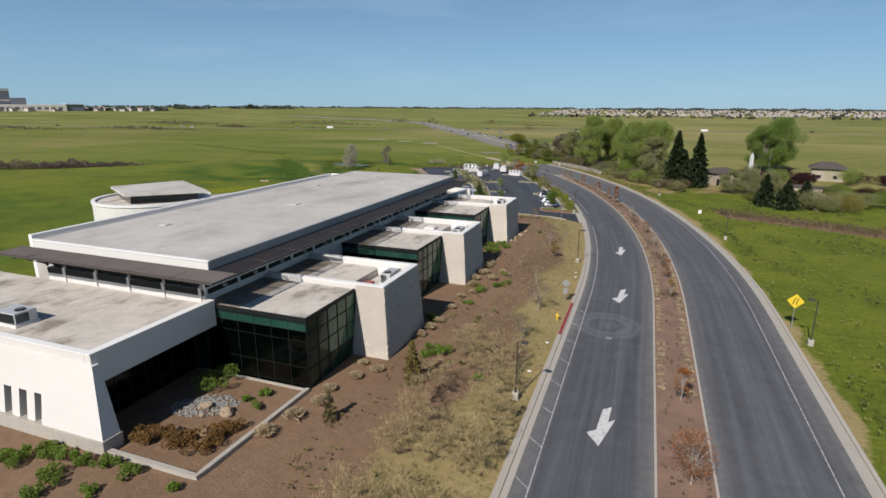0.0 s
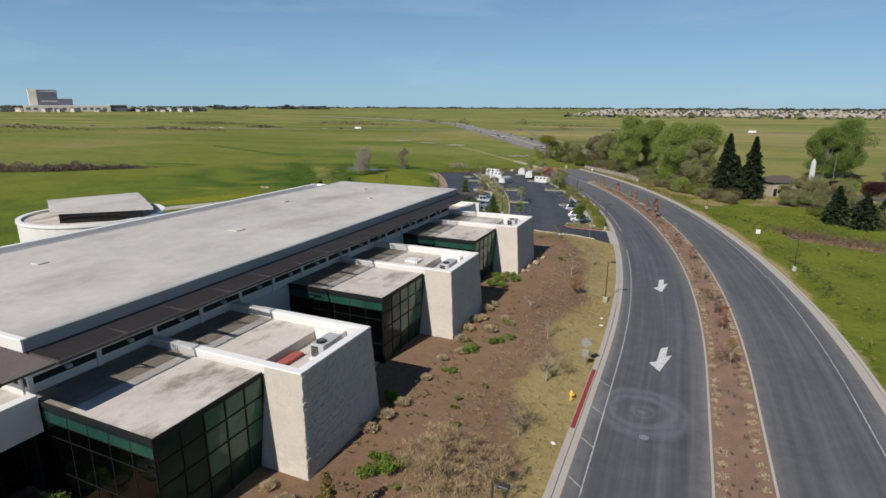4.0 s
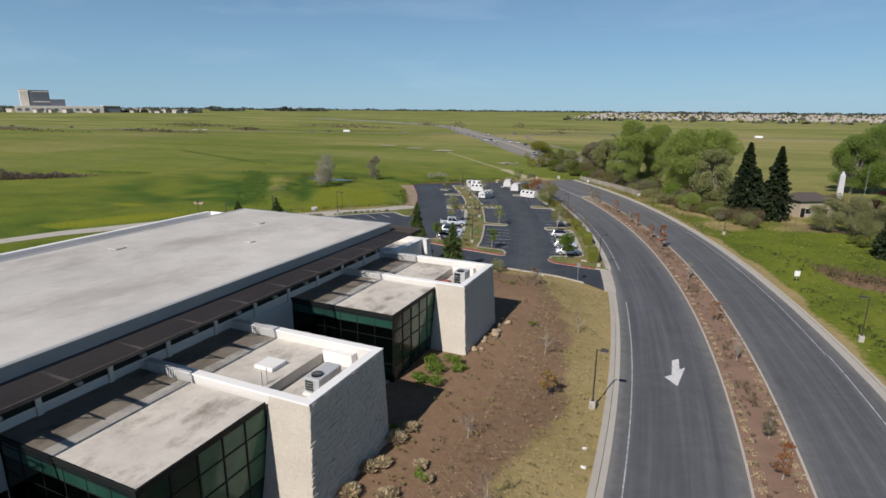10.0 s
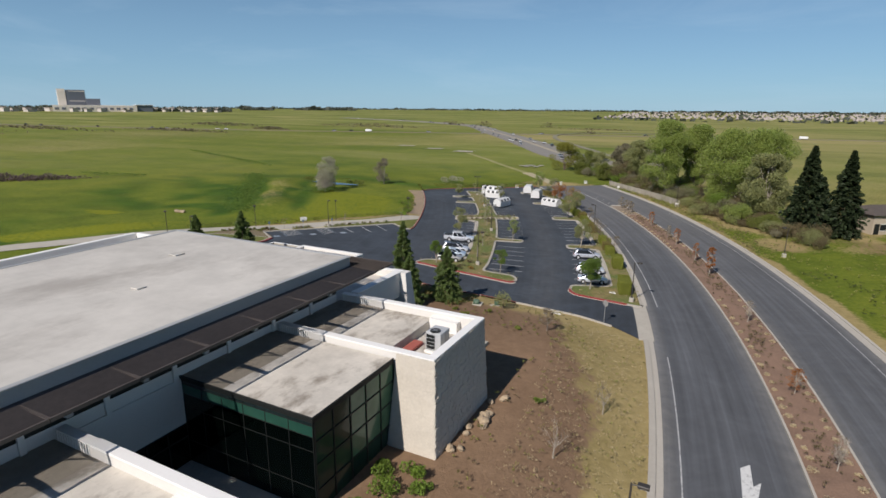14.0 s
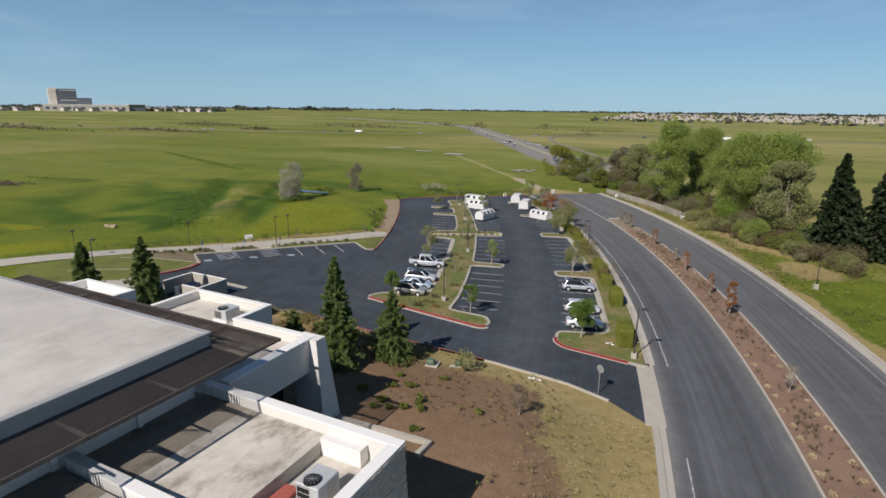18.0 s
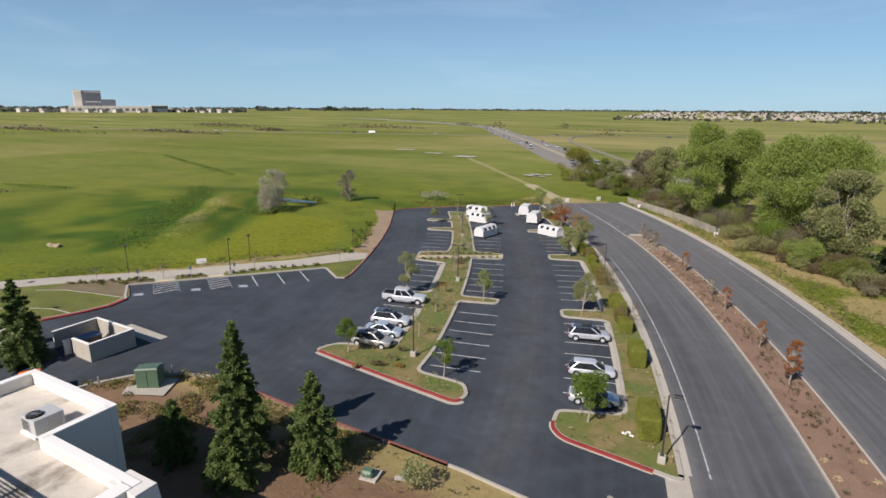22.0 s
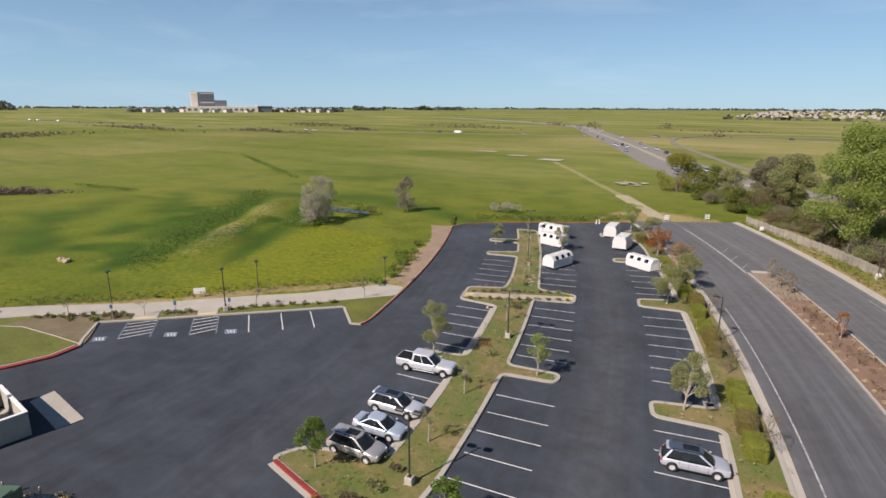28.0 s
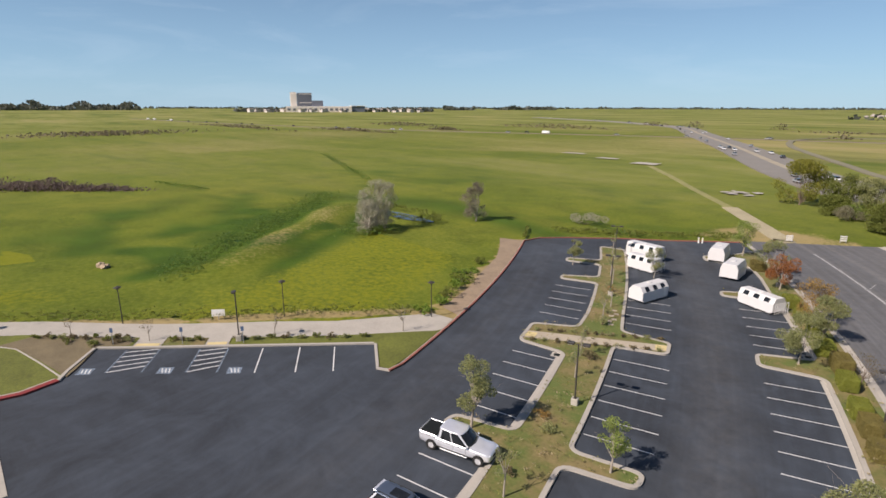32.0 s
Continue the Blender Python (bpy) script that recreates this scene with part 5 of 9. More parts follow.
    if k == 1:
        part("roof_hatch", Shape().box(-21.4, -19.7, t0 + 3.4, t0 + 5.0, 8.37, 8.68, 0.05), WHITE, wing, "white roof hatch")
        part("ladder", Shape().tube((-19.0, t0 + 1.6, 7.6), (-19.0, t0 + 1.6, 9.5), 0.03, 0.03, 6).tube((-19.0, t0 + 2.1, 7.6), (-19.0, t0 + 2.1, 9.5), 0.03, 0.03, 6), STEEL, wing, "steel roof ladder rails")
    # stone faces: south, east and north, up to the coping
    zf = 8.92
    kx = (zf - zb) / (7.45 - zb)
    fx = bx + (tx - bx) * kx * 0.93
    stone_face(wing, (-17.0, b0 - 0.004, zb), (bx + 0.004, b0 - 0.004, zb), (-17.0, t0 - 0.004, zf), (tx + 0.004, t0 - 0.004, zf), 11 + k, 90 if k < 2 else 60, 0.016)
    stone_face(wing, (bx + 0.004, b0 - 0.004, zb), (bx + 0.004, b1, zb), (tx + 0.004, t0 - 0.004, zf), (tx + 0.004, t1, zf), 21 + k, 200 if k < 2 else 100, 0.085)
    stone_face(wing, (bx, b1 + 0.004, zb), (-21.0, b1 + 0.004, zb), (tx, t1 + 0.004, zf), (-21.0, t1 + 0.004, zf), 31 + k)
    part("face_backing", Shape().loft([(MX1, b0 + 0.02, zb), (bx - 0.02, b0 + 0.02, zb), (bx - 0.02, b0 + 0.9, zb), (MX1, b0 + 0.9, zb)], [(MX1, t0 + 0.0, 7.4), (tx - 0.02, t0 + 0.0, 7.4), (tx - 0.02, t0 + 0.6, 7.4), (MX1, t0 + 0.6, 7.4)]), MORTAR, wing)
    # courtyard behind the next glass pavilion
    if k < 2:
        part("court_wall", Shape().box(MX1, MX1 + 0.12, t1 + 0.3, t1 + 7.6, 4.9, 8.3), STUCCO, building)
        glazing(building, MX1 + 0.10, MX1 + 0.10, t1 + 1.3, t1 + 7.5, 1.6, 4.9, 4, 2, [3.9], lambda c, r: GLASS)
        structure("court_paving", sheet("court_paving", dense([(MX1, b1 - 0.2), (-17.5, b1 - 0.2), (-17.5, t1 + 7.6), (MX1, t1 + 7.6)], 1.5), 0.05, CONCRETE, 2.0), "concrete paving of the small courtyard", "pavement")
for k, (x, y, w, d, h) in enumerate(((-15.9, 56.3, 1.25, 2.5, 1.35), (-16.0, 81.2, 1.25, 2.7, 1.3), (-15.9, 107.2, 1.35, 1.6, 1.75))):
    hvac(x, y, 7.55, w, d, h, "grey rooftop air conditioner in the roof well of a stone wing")

# south wing
SW = [(-62, 28.4), (-27.3, 28.4), (-27.3, 41.3), (-62, 41.3)]
south = part("south_wing", Shape().box(-62, -30.5, 28.9, 41.4, PADZ, 8.15), STUCCO, building, "white south wing with slot windows")
part("roof", Shape().box(-61.5, -27.8, 28.9, 41.4, 8.16, 8.40), ROOFING2, south, "pale roof of the south wing")
part("fascia", Shape().box(-27.9, -27.25, 28.45, 41.25, 6.45, 8.95, 0.02), STUCCO, south, "deep white fascia")
part("coping", Shape().box(-27.95, -27.2, 28.4, 41.25, 8.955, 9.05, 0.01), COPING, south)
part("parapet", Shape().box(-62, -27.91, 28.45, 28.89, 8.16, 8.95), STUCCO, south)
part("coping", Shape().box(-62, -27.96, 28.4, 28.95, 8.955, 9.05, 0.01), COPING, south)
pier_b, pier_t = [(-32.5, 27.4), (-25.9, 27.4), (-25.9, 28.9), (-32.5, 28.9)], [(-32.5, 28.3), (-27.0, 28.3), (-27.0, 28.88), (-32.5, 28.88)]
part("pier", Shape().loft([(x, y, 2.6) for x, y in pier_b], [(x, y, 8.15) for x, y in pier_t]), STUCCO, south, "tapered white end pier")
part("plinth", Shape().box(-62, -25.8, 27.3, 29.0, 0.4, 2.6, 0.02), CONCRETE, south, "smooth concrete plinth")
walls = [(-62, -37.05), (-36.15, -35.25), (-34.35, -33.45), (-32.55, -32.5)]
for x0, x1 in walls:
    part("wall_panel", Shape().loft([(x0, 27.55, 2.61), (x1, 27.55, 2.61), (x1, 28.88, 2.61), (x0, 28.88, 2.61)], [(x0, 28.3, 8.15), (x1, 28.3, 8.15), (x1, 28.87, 8.15), (x0, 28.87, 8.15)]), STUCCO, south)
for x in (-36.6, -34.8, -33.0):
    part("lintel", Shape().loft([(x - 0.45, 27.87, 5.0), (x + 0.45, 27.87, 5.0), (x + 0.45, 28.86, 5.0), (x - 0.45, 28.86, 5.0)], [(x - 0.45, 28.3, 8.15), (x + 0.45, 28.3, 8.15), (x + 0.45, 28.86, 8.15), (x - 0.45, 28.86, 8.15)]), STUCCO, south)
    part("slot_window", Shape().box(x - 0.44, x + 0.44, 28.3, 28.36, 2.65, 4.98), GLASS, south, "tall dark slot window")
part("corner_panel", Shape().box(-30.25, -28.55, 41.22, 41.40, 1.4, 6.45), SPANDREL_DARK, south, "dark glass corner panel")
glazing(south, -30.2, -30.2, 29.2, 41.2, 1.5, 6.45, 8, 3, [2.7, 5.2], lambda c, r: GLASS)
part("soffit", Shape().box(-30.4, -27.92, 28.9, 41.3, 6.5, 6.7), STUCCO, south)
hvac(-40.5, 31.8, 8.41, 1.9, 2.6, 1.25, "grey rooftop air conditioner on the south wing roof", 90)
# planter wall
pw = structure("planter_wall", band("planter_wall", dense([(-26.0, 27.7), (-17.4, 27.7), (-17.1, 41.0)], 1.0, False), -0.2, 0.2, -0.6, 0.32, CONCRETE), "low pale concrete planter wall", "planter wall")
part("wall_return", band("wall_return", dense([(-17.3, 41.02), (-28.5, 41.02)], 1.0, False), -0.12, 0.12, -0.5, 0.12, CONCRETE), CONCRETE, pw)

# north wing
NW = [(-44.6, 111.3), (-27.6, 111.3), (-27.6, 120.7), (-35.2, 120.7), (-35.2, 124.4), (-44.6, 124.4)]
north = part("north_wing", Shape().prism([(-44.2, 111.3), (-30.5, 111.3), (-30.5, 120.3), (-35.6, 120.3), (-35.6, 124.0), (-44.2, 124.0)], PADZ, 8.10), STUCCO, building, "white north wing with open roof well")
part("roof", Shape().prism([(-44.2, 111.3), (-28.0, 111.3), (-28.0, 120.3), (-35.6, 120.3), (-35.6, 124.0), (-44.2, 124.0)], 8.11, 8.22), ROOFING2, north, "pale membrane roof")
for x0, x1, y0, y1, zz in ((-44.6, -44.18, 111.3, 124.4, PADZ), (-44.17, -35.2, 123.98, 124.4, PADZ), (-35.62, -35.2, 120.3, 123.97, PADZ), (-35.19, -27.2, 120.28, 120.75, 6.3), (-27.98, -27.2, 112.2, 120.27, 6.3)):
    part("parapet", Shape().box(x0, x1, y0, y1, zz, 8.95, 0.01), STUCCO, north)
    part("coping", Shape().box(x0 - 0.03, x1 + 0.03, y0 - 0.03, y1 + 0.03, 8.955, 9.06, 0.01), COPING, north)
part("pier", Shape().loft([(-28.6, 119.6, 0.6), (-25.7, 119.6, 0.6), (-25.7, 121.9, 0.6), (-28.6, 121.9, 0.6)], [(-28.6, 120.0, 9.0), (-26.5, 120.0, 9.0), (-26.5, 121.1, 9.0), (-28.6, 121.1, 9.0)]), STUCCO, north, "tapered white corner pier")
glazing(north, -30.3, -30.3, 112.0, 120.0, 1.6, 6.2, 5, 3, [3.2, 4.8], lambda c, r: GLASS)
part("duct_cover", Shape().box(-43.2, -40.2, 117.2, 118.1, 8.23, 8.5, 0.05), REDDUCT, north, "red duct cover")
part("block", Shape().box(-57.2, -49.7, 112.5, 121.3, PADZ, 8.2), STUCCO, north, "white service block")
for x0, x1, y0, y1 in ((-57.2, -49.7, 120.85, 121.31), (-50.1, -49.68, 112.5, 120.84), (-57.22, -56.8, 112.5, 120.84)):
    part("coping", Shape().box(x0, x1, y0, y1, 8.21, 9.06, 0.02), COPING, north)
hvac(-37.6, 121.5, 8.22, 1.45, 1.6, 1.1, "grey rooftop air conditioner on the north wing roof", 0)

# round hall on the field side
rotunda = thing("round_hall", "round white stucco hall with a low flat-roofed lantern", "building", at=pose(-73.5, 77, 0))
ring = lambda r, z, n=40: [(r * math.cos(2 * math.pi * i / n), r * math.sin(2 * math.pi * i / n), z) for i in range(n)]
part("drum", Shape().loft(ring(9.6, 0.8), ring(9.6, 10.5)), STUCCO, rotunda, "round white stucco drum wall", smooth=False)
drum_cap = Shape()
drum_cap.loft(ring(9.75, 10.51), ring(9.75, 10.9), False).loft(ring(9.1, 10.9), ring(9.1, 10.51), False)
n_ = 40
drum_cap.add(ring(9.1, 10.9) + ring(9.75, 10.9), [(i, n_ + i, n_ + (i + 1) % n_, (i + 1) % n_)[::-1] for i in range(n_)])
part("coping_ring", drum_cap, COPING, rotunda, "white coping ring")
part("deck", Shape().loft(ring(9.1, 10.505), ring(9.1, 10.56)), ROOFING2, rotunda)
lant = [(-8.4, -1.6), (2.2, -7.7), (11.6, 1.2), (-2.8, 9.9)]
part("lantern_wall", Shape().prism([(x * 0.82, y * 0.82) for x, y in lant], 10.57, 12.1), CARGLASS, rotunda, "dark lantern window band")
part("lantern_roof", Shape().prism(lant, 12.1, 12.5), ROOFING, rotunda, "flat grey lantern roof")
part("link", Shape().box(9.0, 17.2, -6, 8, 0.8, 9.6, 0.05), STUCCO, rotunda)

# ---- vehicles ----
ALLOY = mat("bright_alloy", (0.62, 0.62, 0.63), 0.35, 0.3, vary=0.05, bump=0.0)
wheel_parts = {}


def wheel_meshes(r, w):
    key = (r, w)
    if key not in wheel_parts:
        n = 18
        tyre = Shape()
        prof = [(r * 0.62, -w / 2), (r * 0.93, -w / 2), (r, -w * 0.36), (r, w * 0.36), (r * 0.93, w / 2), (r * 0.62, w / 2)]
        vs = [(p * math.cos(2 * math.pi * i / n), y, p * math.sin(2 * math.pi * i / n)) for i in range(n) for p, y in prof]
        m = len(prof)
        tyre.add(vs, [(i * m + j, i * m + (j + 1) % m, ((i + 1) % n) * m + (j + 1) % m, ((i + 1) % n) * m + j) for i in range(n) for j in range(m)])
        rim = Shape().tube((0, -w * 0.40, 0), (0, w * 0.40, 0), r * 0.63, r * 0.63, 14)
        for k in range(5):
            a = 2 * math.pi * k / 5
            rim.tube((0.06 * math.cos(a), -w * 0.43, 0.06 * math.sin(a)), (r * 0.56 * math.cos(a), -w * 0.43, r * 0.56 * math.sin(a)), 0.035, 0.03, 5)
            rim.tube((0.06 * math.cos(a), w * 0.43, 0.06 * math.sin(a)), (r * 0.56 * math.cos(a), w * 0.43, r * 0.56 * math.sin(a)), 0.035, 0.03, 5)
        wheel_parts[key] = (tyre.mesh("tyre", RUBBER, True), rim.mesh("rim", ALLOY))
    return wheel_parts[key]


HEADL = paint("headlight_lens", (0.75, 0.76, 0.78), 0.1)
TAILL = paint("tail_light_lens", (0.35, 0.02, 0.02), 0.2)
CHROME = mat("bright_trim", (0.6, 0.6, 0.6), 0.2, 0.9, vary=0.05, bump=0.0)


def skin(rows, closed_ends=True):
    """A shape through rows of the same number of points, each row a section across the car."""
    n = len(rows[0])
    fs = [(i * n + j, (i + 1) * n + j, (i + 1) * n + (j + 1) % n, i * n + (j + 1) % n) for i in range(len(rows) - 1) for j in range(n)]
    if closed_ends:
        fs += [tuple(range(n)), tuple(range((len(rows) - 1) * n, len(rows) * n))[::-1]]
    return Shape().add([v for r in rows for v in r], fs)


def car(kind, colour, label, at, roof_colour=None, L=4.6, W=1.82):
    """A car along +x, on its wheels at z = 0: crowned body shell, glasshouse with pillars, roof, wheels, lights, mirrors, handles, bumpers."""
    c = thing("pickup_truck" if kind == "pickup" else "car", label, "pickup truck" if kind == "pickup" else "car", "parked cars", at=at)
    h = {"suv": 1.72, "wagon": 1.58, "sedan": 1.48, "pickup": 1.95}[kind]
    belt = {"suv": 1.02, "wagon": 0.95, "sedan": 0.93, "pickup": 1.16}[kind]
    sill = {"suv": 0.30, "wagon": 0.24, "sedan": 0.22, "pickup": 0.42}[kind]
    nose = {"suv": 0.84, "wagon": 0.80, "sedan": 0.74, "pickup": 1.02}[kind]
    a, f, hw = -L / 2, L / 2, W / 2
    x0, x1, x2, x3 = {"suv": (a + 0.06, a + 0.55, 0.48, 1.42), "wagon": (a + 0.06, a + 0.72, 0.40, 1.42), "sedan": (a + 0.50, a + 1.40, 0.42, 1.36), "pickup": (-1.42, -1.30, 0.62, 1.46)}[kind]
    tail = {"suv": belt - 0.02, "wagon": belt - 0.02, "sedan": belt + 0.02, "pickup": belt + 0.04}[kind]
    # stations of the lower body: x, half width, underside, top
    st = [(a, hw * 0.80, sill + 0.16, tail - 0.22), (a + 0.05, hw * 0.89, sill + 0.09, tail - 0.08), (a + 0.20, hw * 0.955, sill + 0.04, tail), (a + 0.65, hw * 0.99, sill, belt + 0.01), (-0.6, hw, sill - 0.02, belt), (0.5, hw, sill - 0.02, belt - 0.005), (x3 - 0.05, hw * 0.995, sill, belt - 0.01),
          (x3 + 0.35, hw * 0.985, sill, belt - 0.06), (f - 0.42, hw * 0.955, sill + 0.02, (belt + nose) / 2 - 0.01), (f - 0.16, hw * 0.89, sill + 0.05, nose + 0.02), (f - 0.04, hw * 0.79, sill + 0.10, nose - 0.08), (f, hw * 0.70, sill + 0.17, nose - 0.22)]
    rows = []
    for x, w, b, t in st:
        m = b + (t - b) * 0.50
        half = [(w * 0.90, b), (w * 0.975, b + 0.07), (w, m), (w * 0.985, t - 0.12), (w * 0.945, t - 0.045), (w * 0.86, t - 0.008), (w * 0.45, t + 0.022)]
        rows.append([(x, -y, z) for y, z in half] + [(x, y, z) for y, z in half[::-1]])
    bd = part("body", skin(rows), colour, c, "painted body shell", smooth=True)
    # glasshouse: five rounded rings from the belt line to the roof
    bw, tw = hw * 0.905, hw * (0.78 if kind == "pickup" else 0.70)

    def ring_at(k, grow=0.0):
        e = k ** 0.92
        xr, xf = x0 + (x1 - x0) * e - grow, x3 + (x2 - x3) * e + grow
        w = bw + (tw - bw) * k ** 1.25 + grow
        z = belt - 0.05 + (h - 0.075 - belt + 0.05) * k
        r = 0.22
        return [(xr, -w + r, z), (xr + r * 0.5, -w + 0.03, z), (xr + r * 1.3, -w, z), (xf - r * 2.0, -w, z), (xf - r * 0.75, -w + 0.05, z), (xf - 0.03, -w * 0.62, z), (xf + 0.05, 0, z),
                (xf - 0.03, w * 0.62, z), (xf - r * 0.75, w - 0.05, z), (xf - r * 2.0, w, z), (xr + r * 1.3, w, z), (xr + r * 0.5, w - 0.03, z), (xr, w - r, z), (xr - 0.04, 0, z)]

    cab = part("glasshouse", skin([ring_at(k) for k in (0.0, 0.3, 0.6, 0.85, 1.0)]), CARGLASS, c, "dark tinted window band", smooth=True)
    top = ring_at(1.0, 0.028)
    mid_x = (x1 + x2) / 2
    roof_rows = [top, [(mid_x + (x - mid_x) * 0.99, y * 0.975, h - 0.035) for x, y, z in top], [(mid_x + (x - mid_x) * 0.94, y * 0.86, h - 0.006) for x, y, z in top], [(mid_x + (x - mid_x) * 0.78, y * 0.5, h + 0.006) for x, y, z in top]]
    part("roof_panel", skin(roof_rows), roof_colour or colour, cab, "roof panel", smooth=True)
    lo, hi = ring_at(0.0, 0.016), ring_at(1.0, 0.016)
    at_k = lambda i, j, t, k: tuple((lo[i][q] * (1 - t) + lo[j][q] * t) * (1 - k) + (hi[i][q] * (1 - t) + hi[j][q] * t) * k for q in range(3))

    def pillar(name, i, j, t0, t1, u0, u1, mat_):
        """A strip on the glasshouse between its rings: foot from t0 to t1, head from u0 to u1, along edge i to j."""
        steps = (0.0, 0.3, 0.6, 0.85, 1.0)
        mids = [ring_at(k, 0.016) for k in steps]
        lerp = lambda r, t: tuple(r[i][q] * (1 - t) + r[j][q] * t for q in range(3))
        inner = [ring_at(k, -0.02) for k in steps]
        vs = [p for r, r2, k in zip(mids, inner, steps) for p in (lerp(r, t0 + (u0 - t0) * k), lerp(r, t1 + (u1 - t1) * k), lerp(r2, t1 + (u1 - t1) * k), lerp(r2, t0 + (u0 - t0) * k))]
        fs = [(4 * m + n, 4 * m + (n + 1) % 4, 4 * m + 4 + (n + 1) % 4, 4 * m + 4 + n) for m in range(4) for n in range(4)]
        part(name, Shape().add(vs, fs), mat_, cab)

    for sgn, si, sj in ((-1, 2, 3), (1, 10, 9)):
        fi, fj = (3, 4) if sgn < 0 else (9, 8)
        ri, rj = (1, 2) if sgn < 0 else (11, 10)
        pillar("front_pillar", fi, fj, 0.55, 1.0, 0.2, 1.0, colour)
        if kind in ("suv", "wagon"):
            for t in (0.30, 0.64):
                pillar("door_pillar", si, sj, t, t + 0.04, t + 0.03, t + 0.07, DARK)
            pillar("rear_pillar", ri, rj, -0.1, 0.9, 0.1, 0.9, colour)
        else:
            pillar("door_pillar", si, sj, 0.45, 0.50, 0.50, 0.55, colour if kind == "pickup" else DARK)
            pillar("rear_pillar", ri, rj, 0.0, 1.0, 0.0, 1.0, colour)
        part("belt_trim", Shape().box(lo[ri][0], lo[fj][0] + 0.1, sgn * bw - 0.012, sgn * bw + 0.012, belt - 0.035, belt - 0.012), DARK, cab)
        xm = x3 - 0.32
        part("mirror", Shape().blob((xm, sgn * (hw + 0.09), belt + 0.06), 0.09, 0.12, 0.075, 3, 0.0, 10, 6), colour, c, "door mirror", smooth=True)
        for x in (x0 + (x3 - x0) * 0.34, x0 + (x3 - x0) * 0.66):
            part("door_handle", Shape().box(x - 0.09, x + 0.09, sgn * hw * 0.975 - 0.02, sgn * hw * 0.975 + 0.02, belt - 0.19, belt - 0.155), CHROME, c)
        for x in (x0 + (x3 - x0) * 0.50, x0 + (x3 - x0) * 0.86):
            part("door_seam", Shape().box(x - 0.006, x + 0.006, sgn * hw - 0.012, sgn * hw + 0.003, sill + 0.12, belt - 0.14), DARK, bd)
        part("headlight", Shape().blob((f - 0.22, sgn * hw * 0.68, nose - 0.06), 0.20, 0.17, 0.075, 2, 0.0, 10, 6), HEADL, c, "clear headlight", smooth=True)
        part("tail_light", Shape().blob((a + 0.10, sgn * hw * 0.80, tail - 0.18), 0.10, 0.12, 0.16, 2, 0.0, 10, 6), TAILL, c, "red tail light", smooth=True)
        part("sill_trim", Shape().box(a + 1.30, f - 1.36, sgn * hw * 0.97 - 0.02, sgn * hw * 0.97 + 0.025, sill - 0.01, sill + 0.09, 0.01), DARK, c, "dark sill trim")
    part("grille", Shape().box(f - 0.10, f + 0.012, -hw * 0.42, hw * 0.42, nose - 0.30, nose - 0.13, 0.02), DARK, c, "dark grille")
    part("front_bumper", Shape().box(f - 0.22, f + 0.035, -hw * 0.72, hw * 0.72, sill + 0.02, sill + 0.17, 0.04), DARK, c)
    part("rear_bumper", Shape().box(a - 0.05, a + 0.22, -hw * 0.80, hw * 0.80, sill + 0.05, sill + 0.24, 0.05), CHROME if kind == "pickup" else DARK, c)
    part("plate_bar", Shape().box(a - 0.062, a - 0.045, -0.16, 0.16, sill + 0.30, sill + 0.40), WHITE, c)
    r = {"suv": 0.355, "wagon": 0.33, "sedan": 0.325, "pickup": 0.40}[kind]
    ty, ri_ = wheel_meshes(r, 0.23)
    for x in (a + (1.15 if kind == "pickup" else 0.86), f - 0.92):
        for sgn in (-1, 1):
            part("wheel_arch", Shape().tube((x, sgn * (hw - 0.16), r + 0.02), (x, sgn * (hw + 0.006), r + 0.02), r + 0.065, r + 0.065, 22), DARK, bd)
            wo = part("wheel", ty, RUBBER, c, "black tyre")
            wo.matrix_basis = pose(x, sgn * (hw - 0.07), r)
            part("rim", ri_, STEEL, wo, "alloy rim")
    if kind == "suv":
        for sgn in (-1, 1):
            part("roof_rail", Shape().tube((x1 + 0.25, sgn * tw * 0.90, h + 0.055), (x2 - 0.15, sgn * tw * 0.90, h + 0.055), 0.022, 0.022, 6), DARK, cab)
            for x in (x1 + 0.32, (x1 + x2) / 2, x2 - 0.22):
                part("rail_foot", Shape().box(x - 0.05, x + 0.05, sgn * tw * 0.90 - 0.02, sgn * tw * 0.90 + 0.02, h - 0.03, h + 0.04), DARK, cab)
        part("roof_glass", Shape().box(x1 + 0.95, x2 - 0.25, -tw * 0.55, tw * 0.55, h + 0.004, h + 0.016, 0.004), CARGLASS, cab, "dark glass sunroof")
    if kind in ("suv", "wagon"):
        part("spoiler", Shape().box(x1 - 0.20, x1 + 0.15, -tw * 0.88, tw * 0.88, h - 0.075, h - 0.03, 0.02), colour, cab)
    if kind == "sedan":
        part("boot_lid", Shape().box(a + 0.08, x0 + 0.05, -hw * 0.78, hw * 0.78, tail + 0.02, tail + 0.05, 0.012), colour, bd)
    if kind == "pickup":
        part("bed_cover", Shape().box(a + 0.10, x0 - 0.06, -hw * 0.84, hw * 0.84, belt + 0.035, belt + 0.15, 0.03), DARK, c, "black bed cover")
        for sgn in (-1, 1):
            part("bed_side", Shape().box(a + 0.06, x0 - 0.06, sgn * hw * 0.92 - 0.07, sgn * hw * 0.92 + 0.05, belt - 0.25, belt + 0.13, 0.04), colour, c)
            part("side_step", Shape().box(-1.1, 1.2, sgn * (hw + 0.03) - 0.06, sgn * (hw + 0.03) + 0.06, 0.36, 0.44, 0.02), STEEL, c, "bright side step")
        part("tailgate", Shape().box(a - 0.02, a + 0.06, -hw * 0.84, hw * 0.84, 0.66, belt + 0.13, 0.03), colour, c)
    return c


